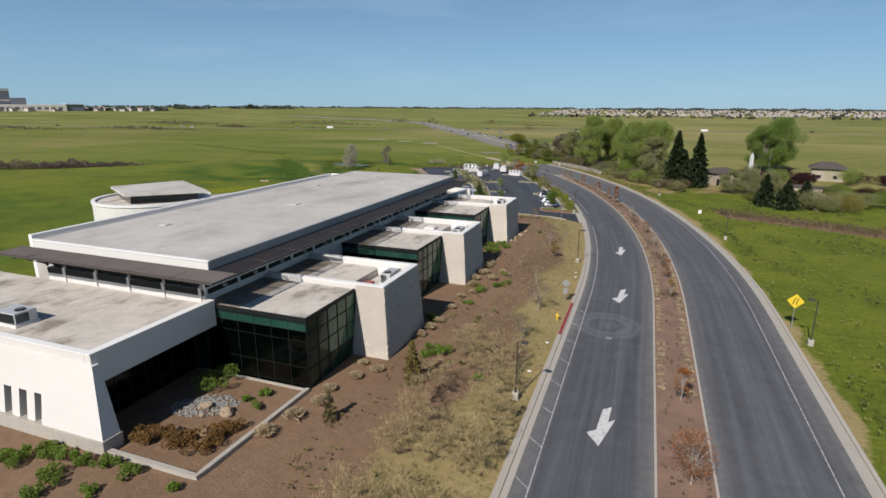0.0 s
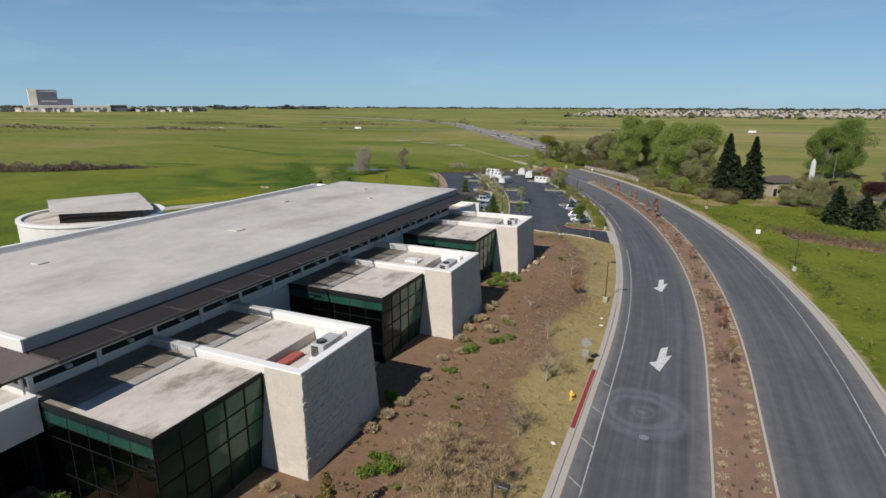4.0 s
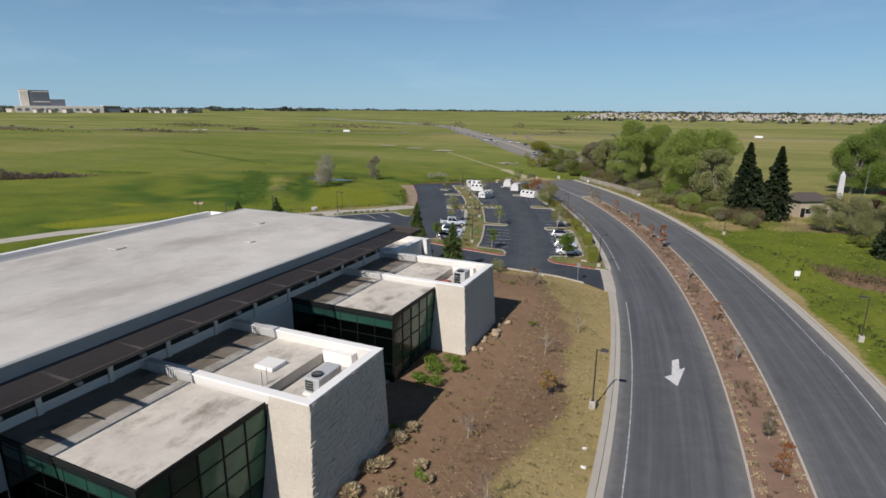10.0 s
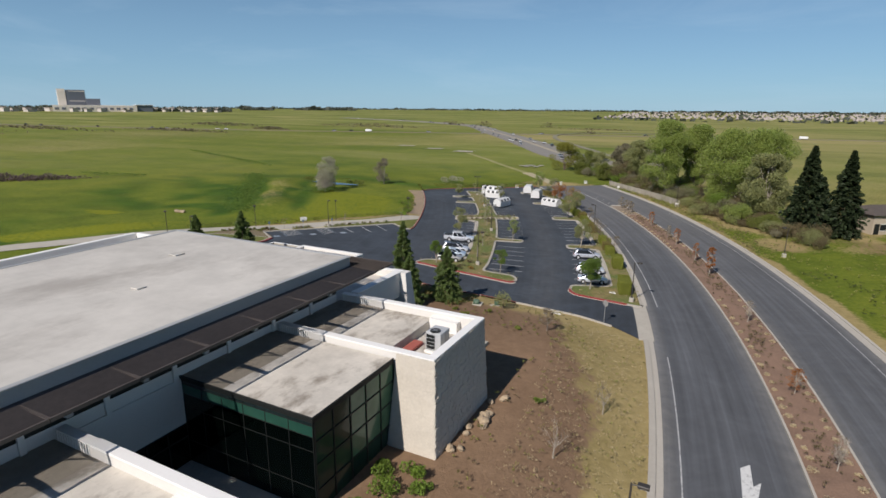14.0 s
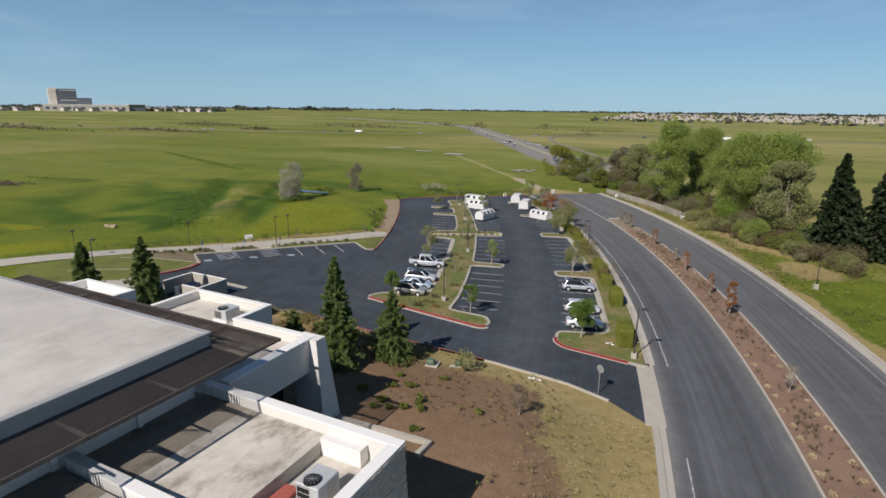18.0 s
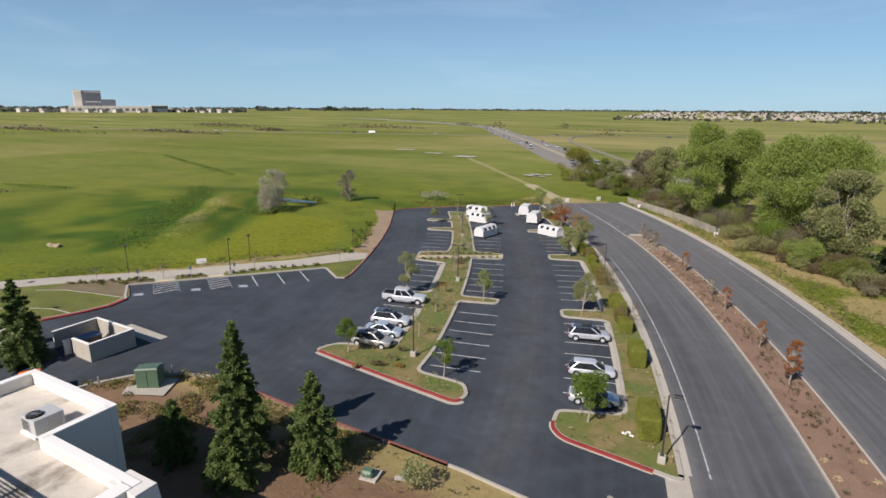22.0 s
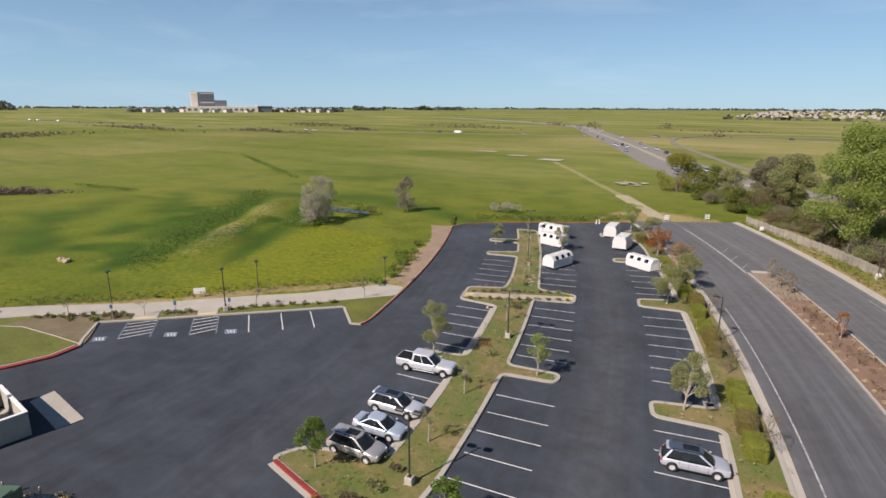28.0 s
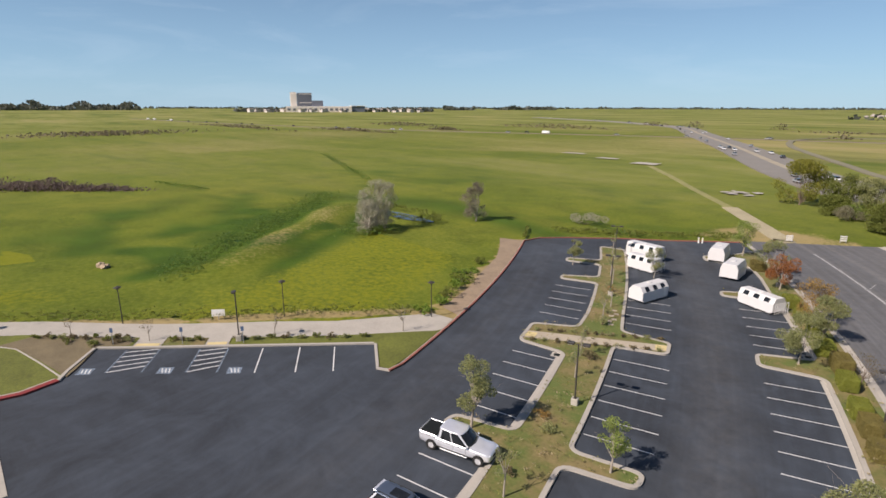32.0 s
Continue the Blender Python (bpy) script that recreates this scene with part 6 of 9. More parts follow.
SILVER, SILVER2, ICE = paint("silver_paint", (0.80, 0.82, 0.86), 0.30, 0.5), paint("grey_silver_paint", (0.68, 0.69, 0.74), 0.30, 0.5), paint("pale_blue_paint", (0.60, 0.70, 0.80), 0.30, 0.5)
# DARKROOF: darker, bluer tone for two of the roofs
WARMGREY, DARKROOF = paint("warm_grey_paint", (0.50, 0.49, 0.475), 0.30, 0.5), paint("steel_blue_roof", (0.10, 0.13, 0.18), 0.3, 0.4)


def stall(s, u, dz=0.035, turn=0.0):
    x, y = XY(s, u)
    d = 2.0
    (xa, ya), (xb, yb) = XY(s, u - d), XY(s, u + d)
    tilt = math.degrees(math.atan2(height(xa, ya) - height(xb, yb), 2 * d))
    return Matrix.Translation((x, y, height(x, y) + dz)) @ pose(0, 0, 0, 0, 0, facing(s) + turn) @ pose(0, 0, 0, 0, tilt, 0)


car("suv", WARMGREY, "warm grey sport utility car with roof rails, parked at the island", stall(83.9, -31.5, turn=-3), None, 4.7, 1.88)
car("sedan", ICE, "pale blue-silver sedan parked at the island", stall(87.4, -31.2, turn=-2), None, 4.5, 1.78)
car("suv", SILVER, "silver sport utility car with dark glass roof, parked at the island", stall(91.2, -31.4, turn=-2), DARKROOF, 4.9, 1.88)
car("pickup", SILVER, "silver crew-cab pickup truck with black bed cover", stall(100.2, -31.8), None, 6.0, 2.0)
car("suv", SILVER2, "grey-silver sport utility car parked by the road planting", stall(92.9, -7.3), DARKROOF, 4.85, 1.86)
car("wagon", SILVER, "silver hatchback wagon parked by the road planting", stall(83.4, -7.4), None, 4.7, 1.84)
car("sedan", SILVER, "silver sedan with dark glass parked under a young tree", stall(77.7, -7.3), None, 4.6, 1.8)

# white camper trailers
CAMPER = mat("camper_white", (0.62, 0.615, 0.60), 0.4, vary=0.04, big=1.0, bump=0.0)


def trailer(label, at, L, W, H, windows, slope=0.45, rail=False):
    """A trailer along +x: chamfered shell with sloping upper sides, windows with frames, door, wheels, drawbar, roof vent."""
    t = thing("camper_trailer", label, "camper trailer", "white trailers", at=at)
    z0, zs = 0.45, 0.45 + (H - 0.45) * 0.62
    prof = [(-W / 2, z0), (W / 2, z0), (W / 2, zs), (W / 2 - slope, H - 0.05), (W / 2 - slope - 0.15, H), (-W / 2 + slope + 0.15, H), (-W / 2 + slope, H - 0.05), (-W / 2, zs)]
    n = len(prof)
    sh = Shape()
    ends = [[(x, y * k, z0 + (z - z0) * kz) for y, z in prof] for x, k, kz in ((-L / 2, 0.97, 0.985), (-L / 2 + 0.06, 1, 1), (L / 2 - 0.06, 1, 1), (L / 2, 0.97, 0.985))]
    sh.add([p for e in ends for p in e], [(i * n + j, (i + 1) * n + j, (i + 1) * n + (j + 1) % n, i * n + (j + 1) % n)[::-1] for i in range(3) for j in range(n)] + [tuple(range(n))[::-1], tuple(range(3 * n, 4 * n))])
    body = part("body", sh, CAMPER, t, "white trailer shell")
    part("roof_vent", Shape().box(-0.3, 0.3, -0.3, 0.3, H, H + 0.12, 0.03), CAMPER, body)
    for side in (-1, 1):
        for k in range(windows):
            x = -L / 2 + L * (k + 0.7) / (windows + 0.4)
            d = (H - 0.05 - zs)
            p0, p1 = zs + 0.05 * d, zs + 0.85 * d
            yy = lambda z: side * (W / 2 - slope * (z - zs) / d + 0.012)
            w2 = 0.40
            wn_ = part("window", Shape().add([(x - w2, yy(p0), p0), (x + w2, yy(p0), p0), (x + w2, yy(p1), p1), (x - w2, yy(p1), p1), (x - w2, yy(p0) - side * 0.03, p0), (x + w2, yy(p0) - side * 0.03, p0), (x + w2, yy(p1) - side * 0.03, p1), (x - w2, yy(p1) - side * 0.03, p1)],
                                       [(0, 1, 2, 3), (7, 6, 5, 4), (0, 4, 5, 1), (1, 5, 6, 2), (2, 6, 7, 3), (3, 7, 4, 0)]), CARGLASS, body, "dark trailer window")
        part("skirt", Shape().box(-L / 2 + 0.2, L / 2 - 0.2, side * W / 2 - 0.02, side * W / 2 + 0.02, 0.28, z0 + 0.05), CAMPER, t)
        ty, ri = wheel_meshes(0.33, 0.2)
        wo = part("wheel", ty, RUBBER, t)
        wo.matrix_basis = pose(-0.2, side * (W / 2 - 0.14), 0.33)
        part("rim", ri, STEEL, wo)
    part("door", Shape().box(L / 2 - 1.1, L / 2 - 0.4, -W / 2 - 0.02, -W / 2 + 0.01, 0.5, zs + 0.1, 0.01), WHITE, t, "white entry door")
    part("drawbar", Shape().tube((L / 2, 0.4, 0.5), (L / 2 + 0.9, 0, 0.48), 0.05, 0.05, 6).tube((L / 2, -0.4, 0.5), (L / 2 + 0.9, 0, 0.48), 0.05, 0.05, 6), DARK, t)
    part("jack", Shape().tube((L / 2 + 0.8, 0, 0.0), (L / 2 + 0.8, 0, 0.75), 0.035, 0.035, 6), STEEL, t)
    if rail:
        for k in range(7):
            part("rail_bar", Shape().tube((-L / 2 - 0.35, -W / 2 + W * k / 6, 0.3), (-L / 2 - 0.35, -W / 2 + W * k / 6, H * 0.75), 0.025, 0.025, 5), WHITE, t)
        part("rail_top", Shape().tube((-L / 2 - 0.35, -W / 2, H * 0.75), (-L / 2 - 0.35, W / 2, H * 0.75), 0.03, 0.03, 5), WHITE, t)
    return t


def parked(x, y, turn):
    return pose(x, y, height(x, y) + 0.035, 0, 0, turn)


trailer("white camper trailer with dark side windows, standing across marked stalls", parked(-50.1, 211.8, 81), 5.6, 2.35, 2.35, 3, 0.5)
trailer("white camper trailer with rear racks beside the centre island", parked(-57.3, 224.3, 172), 5.0, 2.3, 2.45, 3, 0.35, True)
trailer("tall white trailer with small windows behind a camper", parked(-60.7, 230.9, 172), 6.2, 2.4, 2.7, 3, 0.25)
trailer("plain white box trailer by the road planting", parked(-46.4, 231.7, 96), 5.0, 2.6, 2.6, 0, 0.30)
trailer("plain white box trailer standing behind another", parked(-51.9, 240.3, 101), 5.2, 2.6, 2.6, 0, 0.30)
trailer("white camper trailer with three dark windows and rear racks", parked(-38.5, 219.9, 158), 5.3, 2.3, 2.25, 3, 0.40, True)

# irrigation valve box on the north bank
vb = thing("valve_box", "small dark green irrigation cover on a pale slab in the mulch", "utility box", at=ground_at(-24.4, 135.0, 0.02, 12))
part("slab", Shape().box(-0.55, 0.75, -0.5, 0.9, -0.1, 0.10, 0.02), CONCRETE, vb, "pale concrete slab")
part("cover", Shape().box(-0.42, 0.42, -0.36, 0.30, 0.10, 0.62, 0.12), GREENBOX, vb, "dark green rounded cover")
part("lid", Shape().box(-0.36, 0.36, -0.30, 0.24, 0.622, 0.68, 0.03), GREENBOX, vb)
part("hasp", Shape().box(-0.05, 0.05, -0.40, -0.36, 0.34, 0.48, 0.005), STEEL, vb)
# small orange tractor by the service drive
tr = thing("tractor", "small orange tractor with orange canopy on the service drive", "tractor", at=pose(-54.9, 128.4, height(-54.9, 128.4) + 0.03, 0, 0, 60))
part("hood", Shape().box(0.2, 1.5, -0.32, 0.32, 0.65, 1.2, 0.06), ORANGE, tr, "orange hood")
part("chassis", Shape().box(-0.9, 1.4, -0.25, 0.25, 0.42, 0.72, 0.03), DARK, tr)
part("seat", Shape().box(-0.75, -0.25, -0.25, 0.25, 0.85, 1.25, 0.05), DARK, tr)
part("canopy", Shape().box(-1.1, 0.5, -0.75, 0.75, 2.1, 2.22, 0.05), ORANGE, tr, "flat orange canopy")
for x, y in ((-0.9, -0.5), (-0.9, 0.5)):
    part("canopy_post", Shape().tube((x, y, 0.8), (x, y, 2.1), 0.04, 0.04, 6), DARK, tr)
for x, r in ((-0.7, 0.55), (1.1, 0.36)):
    ty, ri = wheel_meshes(r, 0.3)
    for y in (-0.6, 0.6):
        wo = part("wheel", ty, RUBBER, tr)
        wo.matrix_basis = pose(x, y, r)
        part("rim", ri, STEEL, wo)
part("loader_bucket", Shape().box(1.75, 2.15, -0.65, 0.65, 0.1, 0.5, 0.03), DARK, tr)
part("loader_arm", Shape().tube((0.6, -0.45, 0.9), (1.85, -0.45, 0.35), 0.05, 0.05, 6).tube((0.6, 0.45, 0.9), (1.85, 0.45, 0.35), 0.05, 0.05, 6), ORANGE, tr)

# ---- lamps, signs, utilities ----
def lamp_post(x, y, h, turn, label, base=True, double=False, group="car park lamps"):
    z = height(x, y)
    lp = thing("lamp_post", label, "lamp post", group, at=pose(x, y, z, 0, 0, turn))
    zb = 0.0
    if base:
        zb = 0.75
        part("footing", Shape().box(-0.3, 0.3, -0.3, 0.3, -0.2, zb, 0.05), CONCRETE, lp, "pale concrete footing")
    part("pole", Shape().tube((0, 0, zb), (0, 0, h), 0.075, 0.06, 8), POLE, lp, "dark steel pole")
    part("base_plate", Shape().box(-0.14, 0.14, -0.14, 0.14, zb, zb + 0.04), POLE, lp)
    for sgn in ((1, -1) if double else (1,)):
        part("arm", Shape().tube((0, 0, h - 0.1), (sgn * 0.45, 0, h - 0.02), 0.035, 0.035, 6), POLE, lp)
        hd = part("lamp_head", Shape().box(min(sgn * 0.35, sgn * 1.0), max(sgn * 0.35, sgn * 1.0), -0.22, 0.22, h - 0.10, h + 0.10, 0.04), POLE, lp, "flat dark lamp head")
        part("lens", Shape().box(min(sgn * 0.45, sgn * 0.9), max(sgn * 0.45, sgn * 0.9), -0.16, 0.16, h - 0.125, h - 0.101), HEADL, hd)
    return lp


for x, y, turn in ((0.7, 48.9, 0), (0.4, 99.7, 0), (-6.3, 148.4, 5)):
    lamp_post(x, y, 5.9, turn, "dark steel lamp post on a concrete footing beside the kerb")
for s, u in ((82.2, -26.2), (112.2, -25.7), (146, -26.4), (168, -26.2)):
    lamp_post(*XY(s, u), 5.9, facing(s), "dark double-headed lamp post on the planting island", True, True)
for s, u in ((119.0, -2.4), (160, -3.0)):
    lamp_post(*XY(s, u), 5.7, facing(s) + 180, "dark lamp post on the planting strip")
lamp_post(-71.6, 163.3, 5.8, -30, "dark lamp post on a concrete footing beside the bays", True)
lamp_post(-78.2, 134.1, 5.8, 0, "dark lamp post beside the lawn", True)
for s, u, t in ((45.3, 27.6, 180), (100.2, 29.4, 200), (-6.6, 26.8, 180), (150, 28.5, 210)):
    lamp_post(*XY(s, u), 5.6, t, "slim dark street lamp on the grass verge", True, False, "street lamps")


def path_lamp(x, y):
    lp = thing("path_lamp", "slim dark path lamp with a wide cap beside the footpath", "path lamp", "path lamps", at=ground_at(x, y))
    part("pole", Shape().tube((0, 0, -0.1), (0, 0, 4.3), 0.06, 0.05, 8), POLE, lp)
    part("lantern", Shape().tube((0, 0, 4.2), (0, 0, 4.45), 0.09, 0.30, 10), POLE, lp)
    part("cap", Shape().tube((0, 0, 4.45), (0, 0, 4.62), 0.45, 0.12, 12), POLE, lp, "wide dark lamp cap")


for x, y in ((-84.6, 155.1), (-74.9, 170.2), (-63.8, 184.0), (-92.0, 139.5)):
    path_lamp(x, y)


def post_sign(name, x, y, h, shape, material, label, turn, back=None, category="road sign", post_mat=None):
    g = thing(name, label, category, at=ground_at(x, y, 0, turn))
    part("post", Shape().box(-0.035, 0.035, -0.03, 0.03, -0.2, h, 0.005), post_mat or STEEL, g, "square steel sign post")
    pl = part("plate", Shape().add([(px, -0.045, pz) for px, pz in shape] + [(px, -0.032, pz) for px, pz in shape], [tuple(range(len(shape))), tuple(range(len(shape), 2 * len(shape)))[::-1]] + [(i, i + len(shape), (i + 1) % len(shape) + len(shape), (i + 1) % len(shape)) for i in range(len(shape))]), material, g, "sign plate")
    return g, pl


dia = lambda r, z: [(0, z - r), (r, z), (0, z + r), (-r, z)]
octo = lambda r, z: [(r * math.cos(math.pi / 8 + k * math.pi / 4), z + r * math.sin(math.pi / 8 + k * math.pi / 4)) for k in range(8)]
rect = lambda w, z0, z1: [(-w, z0), (w, z0), (w, z1), (-w, z1)]
ysx, ysy = 29.5, 78.2
g, pl = post_sign("warning_sign", ysx, ysy, 4.2, dia(0.95, 3.75), YELLOW, "yellow diamond warning sign with dark curved-road mark", -8)
for x0, z0, x1, z1 in ((-0.25, 3.3, -0.18, 3.9), (-0.18, 3.9, 0.02, 4.2), (0.12, 3.3, 0.17, 3.9), (0.17, 3.9, 0.36, 4.1)):
    part("symbol_bar", Shape().tube((x0, -0.05, z0), (x1, -0.05, z1), 0.05, 0.05, 5), DARK, pl, "dark curved-road symbol")
part("fixing_plate", Shape().box(-0.12, 0.12, -0.032, 0.0, 3.6, 3.9), STEEL, g)
g, pl = post_sign("traffic_sign", 1.25, 78.0, 2.9, dia(0.62, 2.75), STEEL, "bare grey back of a diamond traffic sign", 180)
part("small_plate", Shape().box(-0.34, 0.34, 0.03, 0.05, 1.2, 2.0), STEEL, g, "grey back of a small plate")
g, pl = post_sign("stop_sign", -8.2, 138.6, 2.9, octo(0.42, 2.6), STEEL, "octagonal stop sign seen from its grey back", 150)
part("sign_face", Shape().add([(px * 0.96, -0.048, 2.6 + (pz - 2.6) * 0.96) for px, pz in octo(0.42, 2.6)], [tuple(range(8))]), REDKERB, pl, "red sign face")
for s, u, h in ((67.9, 28.9, 1.9), (181.5, 25.0, 1.2), (150, 28.6, 1.1)):
    x, y = XY(s, u)
    g, pl = post_sign("notice_sign", x, y, h, rect(0.42, h - 0.9, h), WHITE, "small plain white notice sign on a post", facing(s), category="sign")
g, pl = post_sign("notice_board", -79.2, 164.0, 1.2, rect(0.75, 0.45, 1.3), WHITE, "white notice board beside the footpath", 55, category="notice board")
part("board_post", Shape().box(-0.72, -0.65, -0.03, 0.03, -0.1, 1.25), DARK, g)
part("board_post", Shape().box(0.65, 0.72, -0.03, 0.03, -0.1, 1.25), DARK, g)
for t in (1.3, 8.2, 14.4):
    p = hc(t, -0.9)
    g, pl = post_sign("parking_sign", p[0], p[1], 2.0, rect(0.16, 1.5, 2.0), BLUE, "small blue accessible-parking sign on a post", 52, category="parking sign")
# barricades at the end of the road
for s, u in ((191.8, 8.2), (193.2, 18.4)):
    x, y = XY(s, u)
    g = thing("barricade", "white striped road-end barricade", "barricade", "road-end barricades", at=ground_at(x, y, 0, facing(s)))
    for z in (0.35, 0.75, 1.15):
        part("board", Shape().box(-0.6, 0.6, -0.03, 0.03, z, z + 0.22, 0.01), WHITE, g, "white reflective board")
    for x in (-0.5, 0.5):
        part("upright", Shape().box(x - 0.05, x + 0.05, 0.035, 0.10, -0.1, 1.5), STEEL, g)
for k in range(2):
    x, y = XY(187.0, -9.6 + 0.7 * k)
    g = thing("white_bollard", "short white post at the end of the car park", "post", "white posts", at=ground_at(x, y))
    part("post", Shape().tube((0, 0, -0.1), (0, 0, 1.1), 0.14, 0.14, 10), WHITE, g)
    part("band", Shape().tube((0, 0, 0.8), (0, 0, 0.92), 0.145, 0.145, 10), YELLOW, g)
# hydrant
hy = thing("fire_hydrant", "bright yellow fire hydrant beside the red kerb", "fire hydrant", at=ground_at(1.3, 70.6))
part("barrel", Shape().tube((0, 0, -0.1), (0, 0, 0.75), 0.13, 0.12, 12), YELLOW, hy)
part("bonnet", Shape().tube((0, 0, 0.75), (0, 0, 0.98), 0.17, 0.05, 12), YELLOW, hy)
part("flange", Shape().tube((0, 0, 0.06), (0, 0, 0.12), 0.2, 0.2, 12), YELLOW, hy)
part("outlet", Shape().tube((-0.26, 0, 0.55), (0.26, 0, 0.55), 0.07, 0.07, 10), YELLOW, hy)
part("outlet", Shape().tube((0, -0.24, 0.5), (0, 0, 0.5), 0.09, 0.09, 10), YELLOW, hy)
# transformer on its slab
tx_ = thing("transformer", "dark green pad-mounted transformer cabinet with open-lid step", "transformer", at=ground_at(-48.6, 134.7, 0.1, 36))
part("cabinet", Shape().box(-0.95, 0.95, -0.75, 0.35, 0.0, 1.75, 0.03), GREENBOX, tx_, "green steel cabinet")
part("tank", Shape().box(-0.85, 0.85, 0.36, 1.15, 0.0, 1.55, 0.03), GREENBOX, tx_)
part("lid", Shape().loft([(-1.0, -0.8, 1.755), (1.0, -0.8, 1.755), (1.0, 0.4, 1.755), (-1.0, 0.4, 1.755)], [(-0.9, -0.7, 1.9), (0.9, -0.7, 1.9), (0.9, 0.38, 1.84), (-0.9, 0.38, 1.84)]), GREENBOX, tx_)
part("door_seam", Shape().box(-0.02, 0.02, -0.765, -0.752, 0.15, 1.65), DARK, tx_)
structure("transformer_slab", sheet("transformer_slab", dense([(-50.9, 134.4), (-49.0, 132.2), (-45.9, 134.0), (-47.6, 136.8)], 1.0), 0.1, CONCRETE, 1.0), "square concrete slab under the transformer", "slab")
for x, y in ((-50.9, 135.6), (-48.8, 137.0), (-52.0, 132.0)):
    b = thing("bollard", "short grey steel bollard beside the service drive", "bollard", "service drive bollards", at=ground_at(x, y))
    part("post", Shape().tube((0, 0, -0.1), (0, 0, 1.0), 0.07, 0.07, 8), STEEL, b)
    part("cap", Shape().blob((0, 0, 1.0), 0.07, 0.07, 0.05, 1, 0.0), STEEL, b)
# waste enclosure: walls, bin, slab
zE = height(-60, 137) - 0.1
en = thing("waste_enclosure", "roofless grey masonry waste enclosure with white inner faces", "waste enclosure", at=pose(-57.3, 134.3, zE, 0, 0, 90))
EL, EW = 4.6, 6.6
for x0, x1, y0, y1 in ((0, EL, 0, 0.22), (EL - 0.22, EL, 0.221, EW), (0, 0.22, 0.221, 3.0), (0, EL - 0.221, EW - 0.22, EW)):
    part("wall", Shape().box(x0, x1, y0, y1, 0, 1.95), CONCRETE, en, "grey block wall")
    part("wall_cap", Shape().box(x0 - 0.03, x1 + 0.03, y0 - 0.03, y1 + 0.03, 1.955, 2.02, 0.01), COPING, en)
part("floor_slab", Shape().box(0.23, EL - 0.23, 0.23, EW - 0.23, 0.1, 0.16), CONCRETE, en)
part("gate_leaf", Shape().box(-0.5, 0.16, 3.6, 3.75, 0.2, 1.8, 0.02), STUCCO, en, "pale gate leaf left open")
bin_ = thing("waste_bin", "blue-lidded steel waste container inside the enclosure", "waste bin", at=pose(-61.2, 136.4, zE + 0.16, 0, 0, 90))
part("tub", Shape().loft([(-0.8, -0.6, 0), (0.8, -0.6, 0), (0.8, 0.6, 0), (-0.8, 0.6, 0)], [(-0.95, -0.75, 1.15), (0.95, -0.75, 1.15), (0.95, 0.75, 1.15), (-0.95, 0.75, 1.15)]), POLE, bin_)
part("lid", Shape().box(-0.97, 0.97, -0.77, 0.77, 1.16, 1.25, 0.03), BLUE, bin_, "blue bin lid")
structure("enclosure_apron", sheet("enclosure_apron", dense([(-57.0, 142.3), (-56.8, 140.3), (-63.0, 140.3), (-63.6, 142.3)], 1.0), 0.06, CONCRETE, 1.2), "pale concrete apron in front of the waste enclosure", "slab")
# irrigation controller and valve lids
ic = thing("irrigation_box", "dark green irrigation valve box on a narrow slab", "irrigation box", at=ground_at(-21.9, 136.6, 0.02, 30))
part("slab", Shape().box(-1.1, 0.5, -0.25, 0.25, -0.1, 0.06), CONCRETE, ic)
part("box", Shape().box(-0.5, 0.2, -0.22, 0.22, 0.06, 0.62, 0.06), GREENBOX, ic)
for x, y in ((-14.8, 141.8 - 3.6), (-13.9, 138.2), (-14.4, 138.3), (-9.6, 151.0), (-9.0, 150.9), (-9.3, 151.3), (1.2, 90.5), (0.9, 93.0), (1.3, 63.0), (0.8, 55.0)):
    v = thing("valve_cover", "small pale valve cover in the turf", "valve cover", "valve covers", at=ground_at(x, y, 0.13 if y > 150 else 0.0))
    part("lid", Shape().box(-0.2, 0.2, -0.14, 0.14, -0.05, 0.06, 0.02), WHITE, v)
# drain inlets at the stall ends
for s, u in ((103.6, -5.2), (134.0, -5.0), (122.2, -29.6)):
    x, y = XY(s, u)
    d_ = thing("drain_inlet", "dark square drain grate in a concrete surround", "drain", "kerb drains", at=ground_at(x, y, 0.035, facing(s)))
    part("surround", Shape().box(-0.55, 0.55, -0.55, 0.55, -0.05, 0.02), KERB, d_)
    part("grate", Shape().box(-0.32, 0.32, -0.32, 0.32, 0.021, 0.035), DARK, d_)

# ---- plants ----
def leaf_mesh(name, pts, size, material, rng, stretch=1.0, up=0.0, dirs=None):
    """Many small four-cornered leaves at the given points, turned at random."""
    pts = np.asarray(pts, float)
    n = len(pts)
    a = rng.normal(size=(n, 3)) if dirs is None else np.asarray(dirs) + 0.35 * rng.normal(size=(n, 3))
    a[:, 2] += up
    a /= np.linalg.norm(a, axis=1, keepdims=True)
    b = np.cross(a, rng.normal(size=(n, 3)))
    b /= np.linalg.norm(b, axis=1, keepdims=True)
    s = size * rng.uniform(0.6, 1.3, (n, 1))
    a, b = a * s * stretch, b * s
    nrm = np.cross(a, b) * 0.25 / size
    quad = np.stack([pts - a * 0.5, pts + b * 0.5 + nrm * 0.3, pts + a * 0.5, pts - b * 0.5 + nrm * 0.3], 1).reshape(-1, 3)
    me = bpy.data.meshes.new(name)
    me.vertices.add(4 * n)
    me.vertices.foreach_set("co", quad.ravel())
    me.loops.add(4 * n)
    me.loops.foreach_set("vertex_index", np.arange(4 * n, dtype=np.int32))
    me.polygons.add(n)
    me.polygons.foreach_set("loop_start", np.arange(0, 4 * n, 4, dtype=np.int32))
    me.update(calc_edges=True)
    me.materials.append(material)
    return me


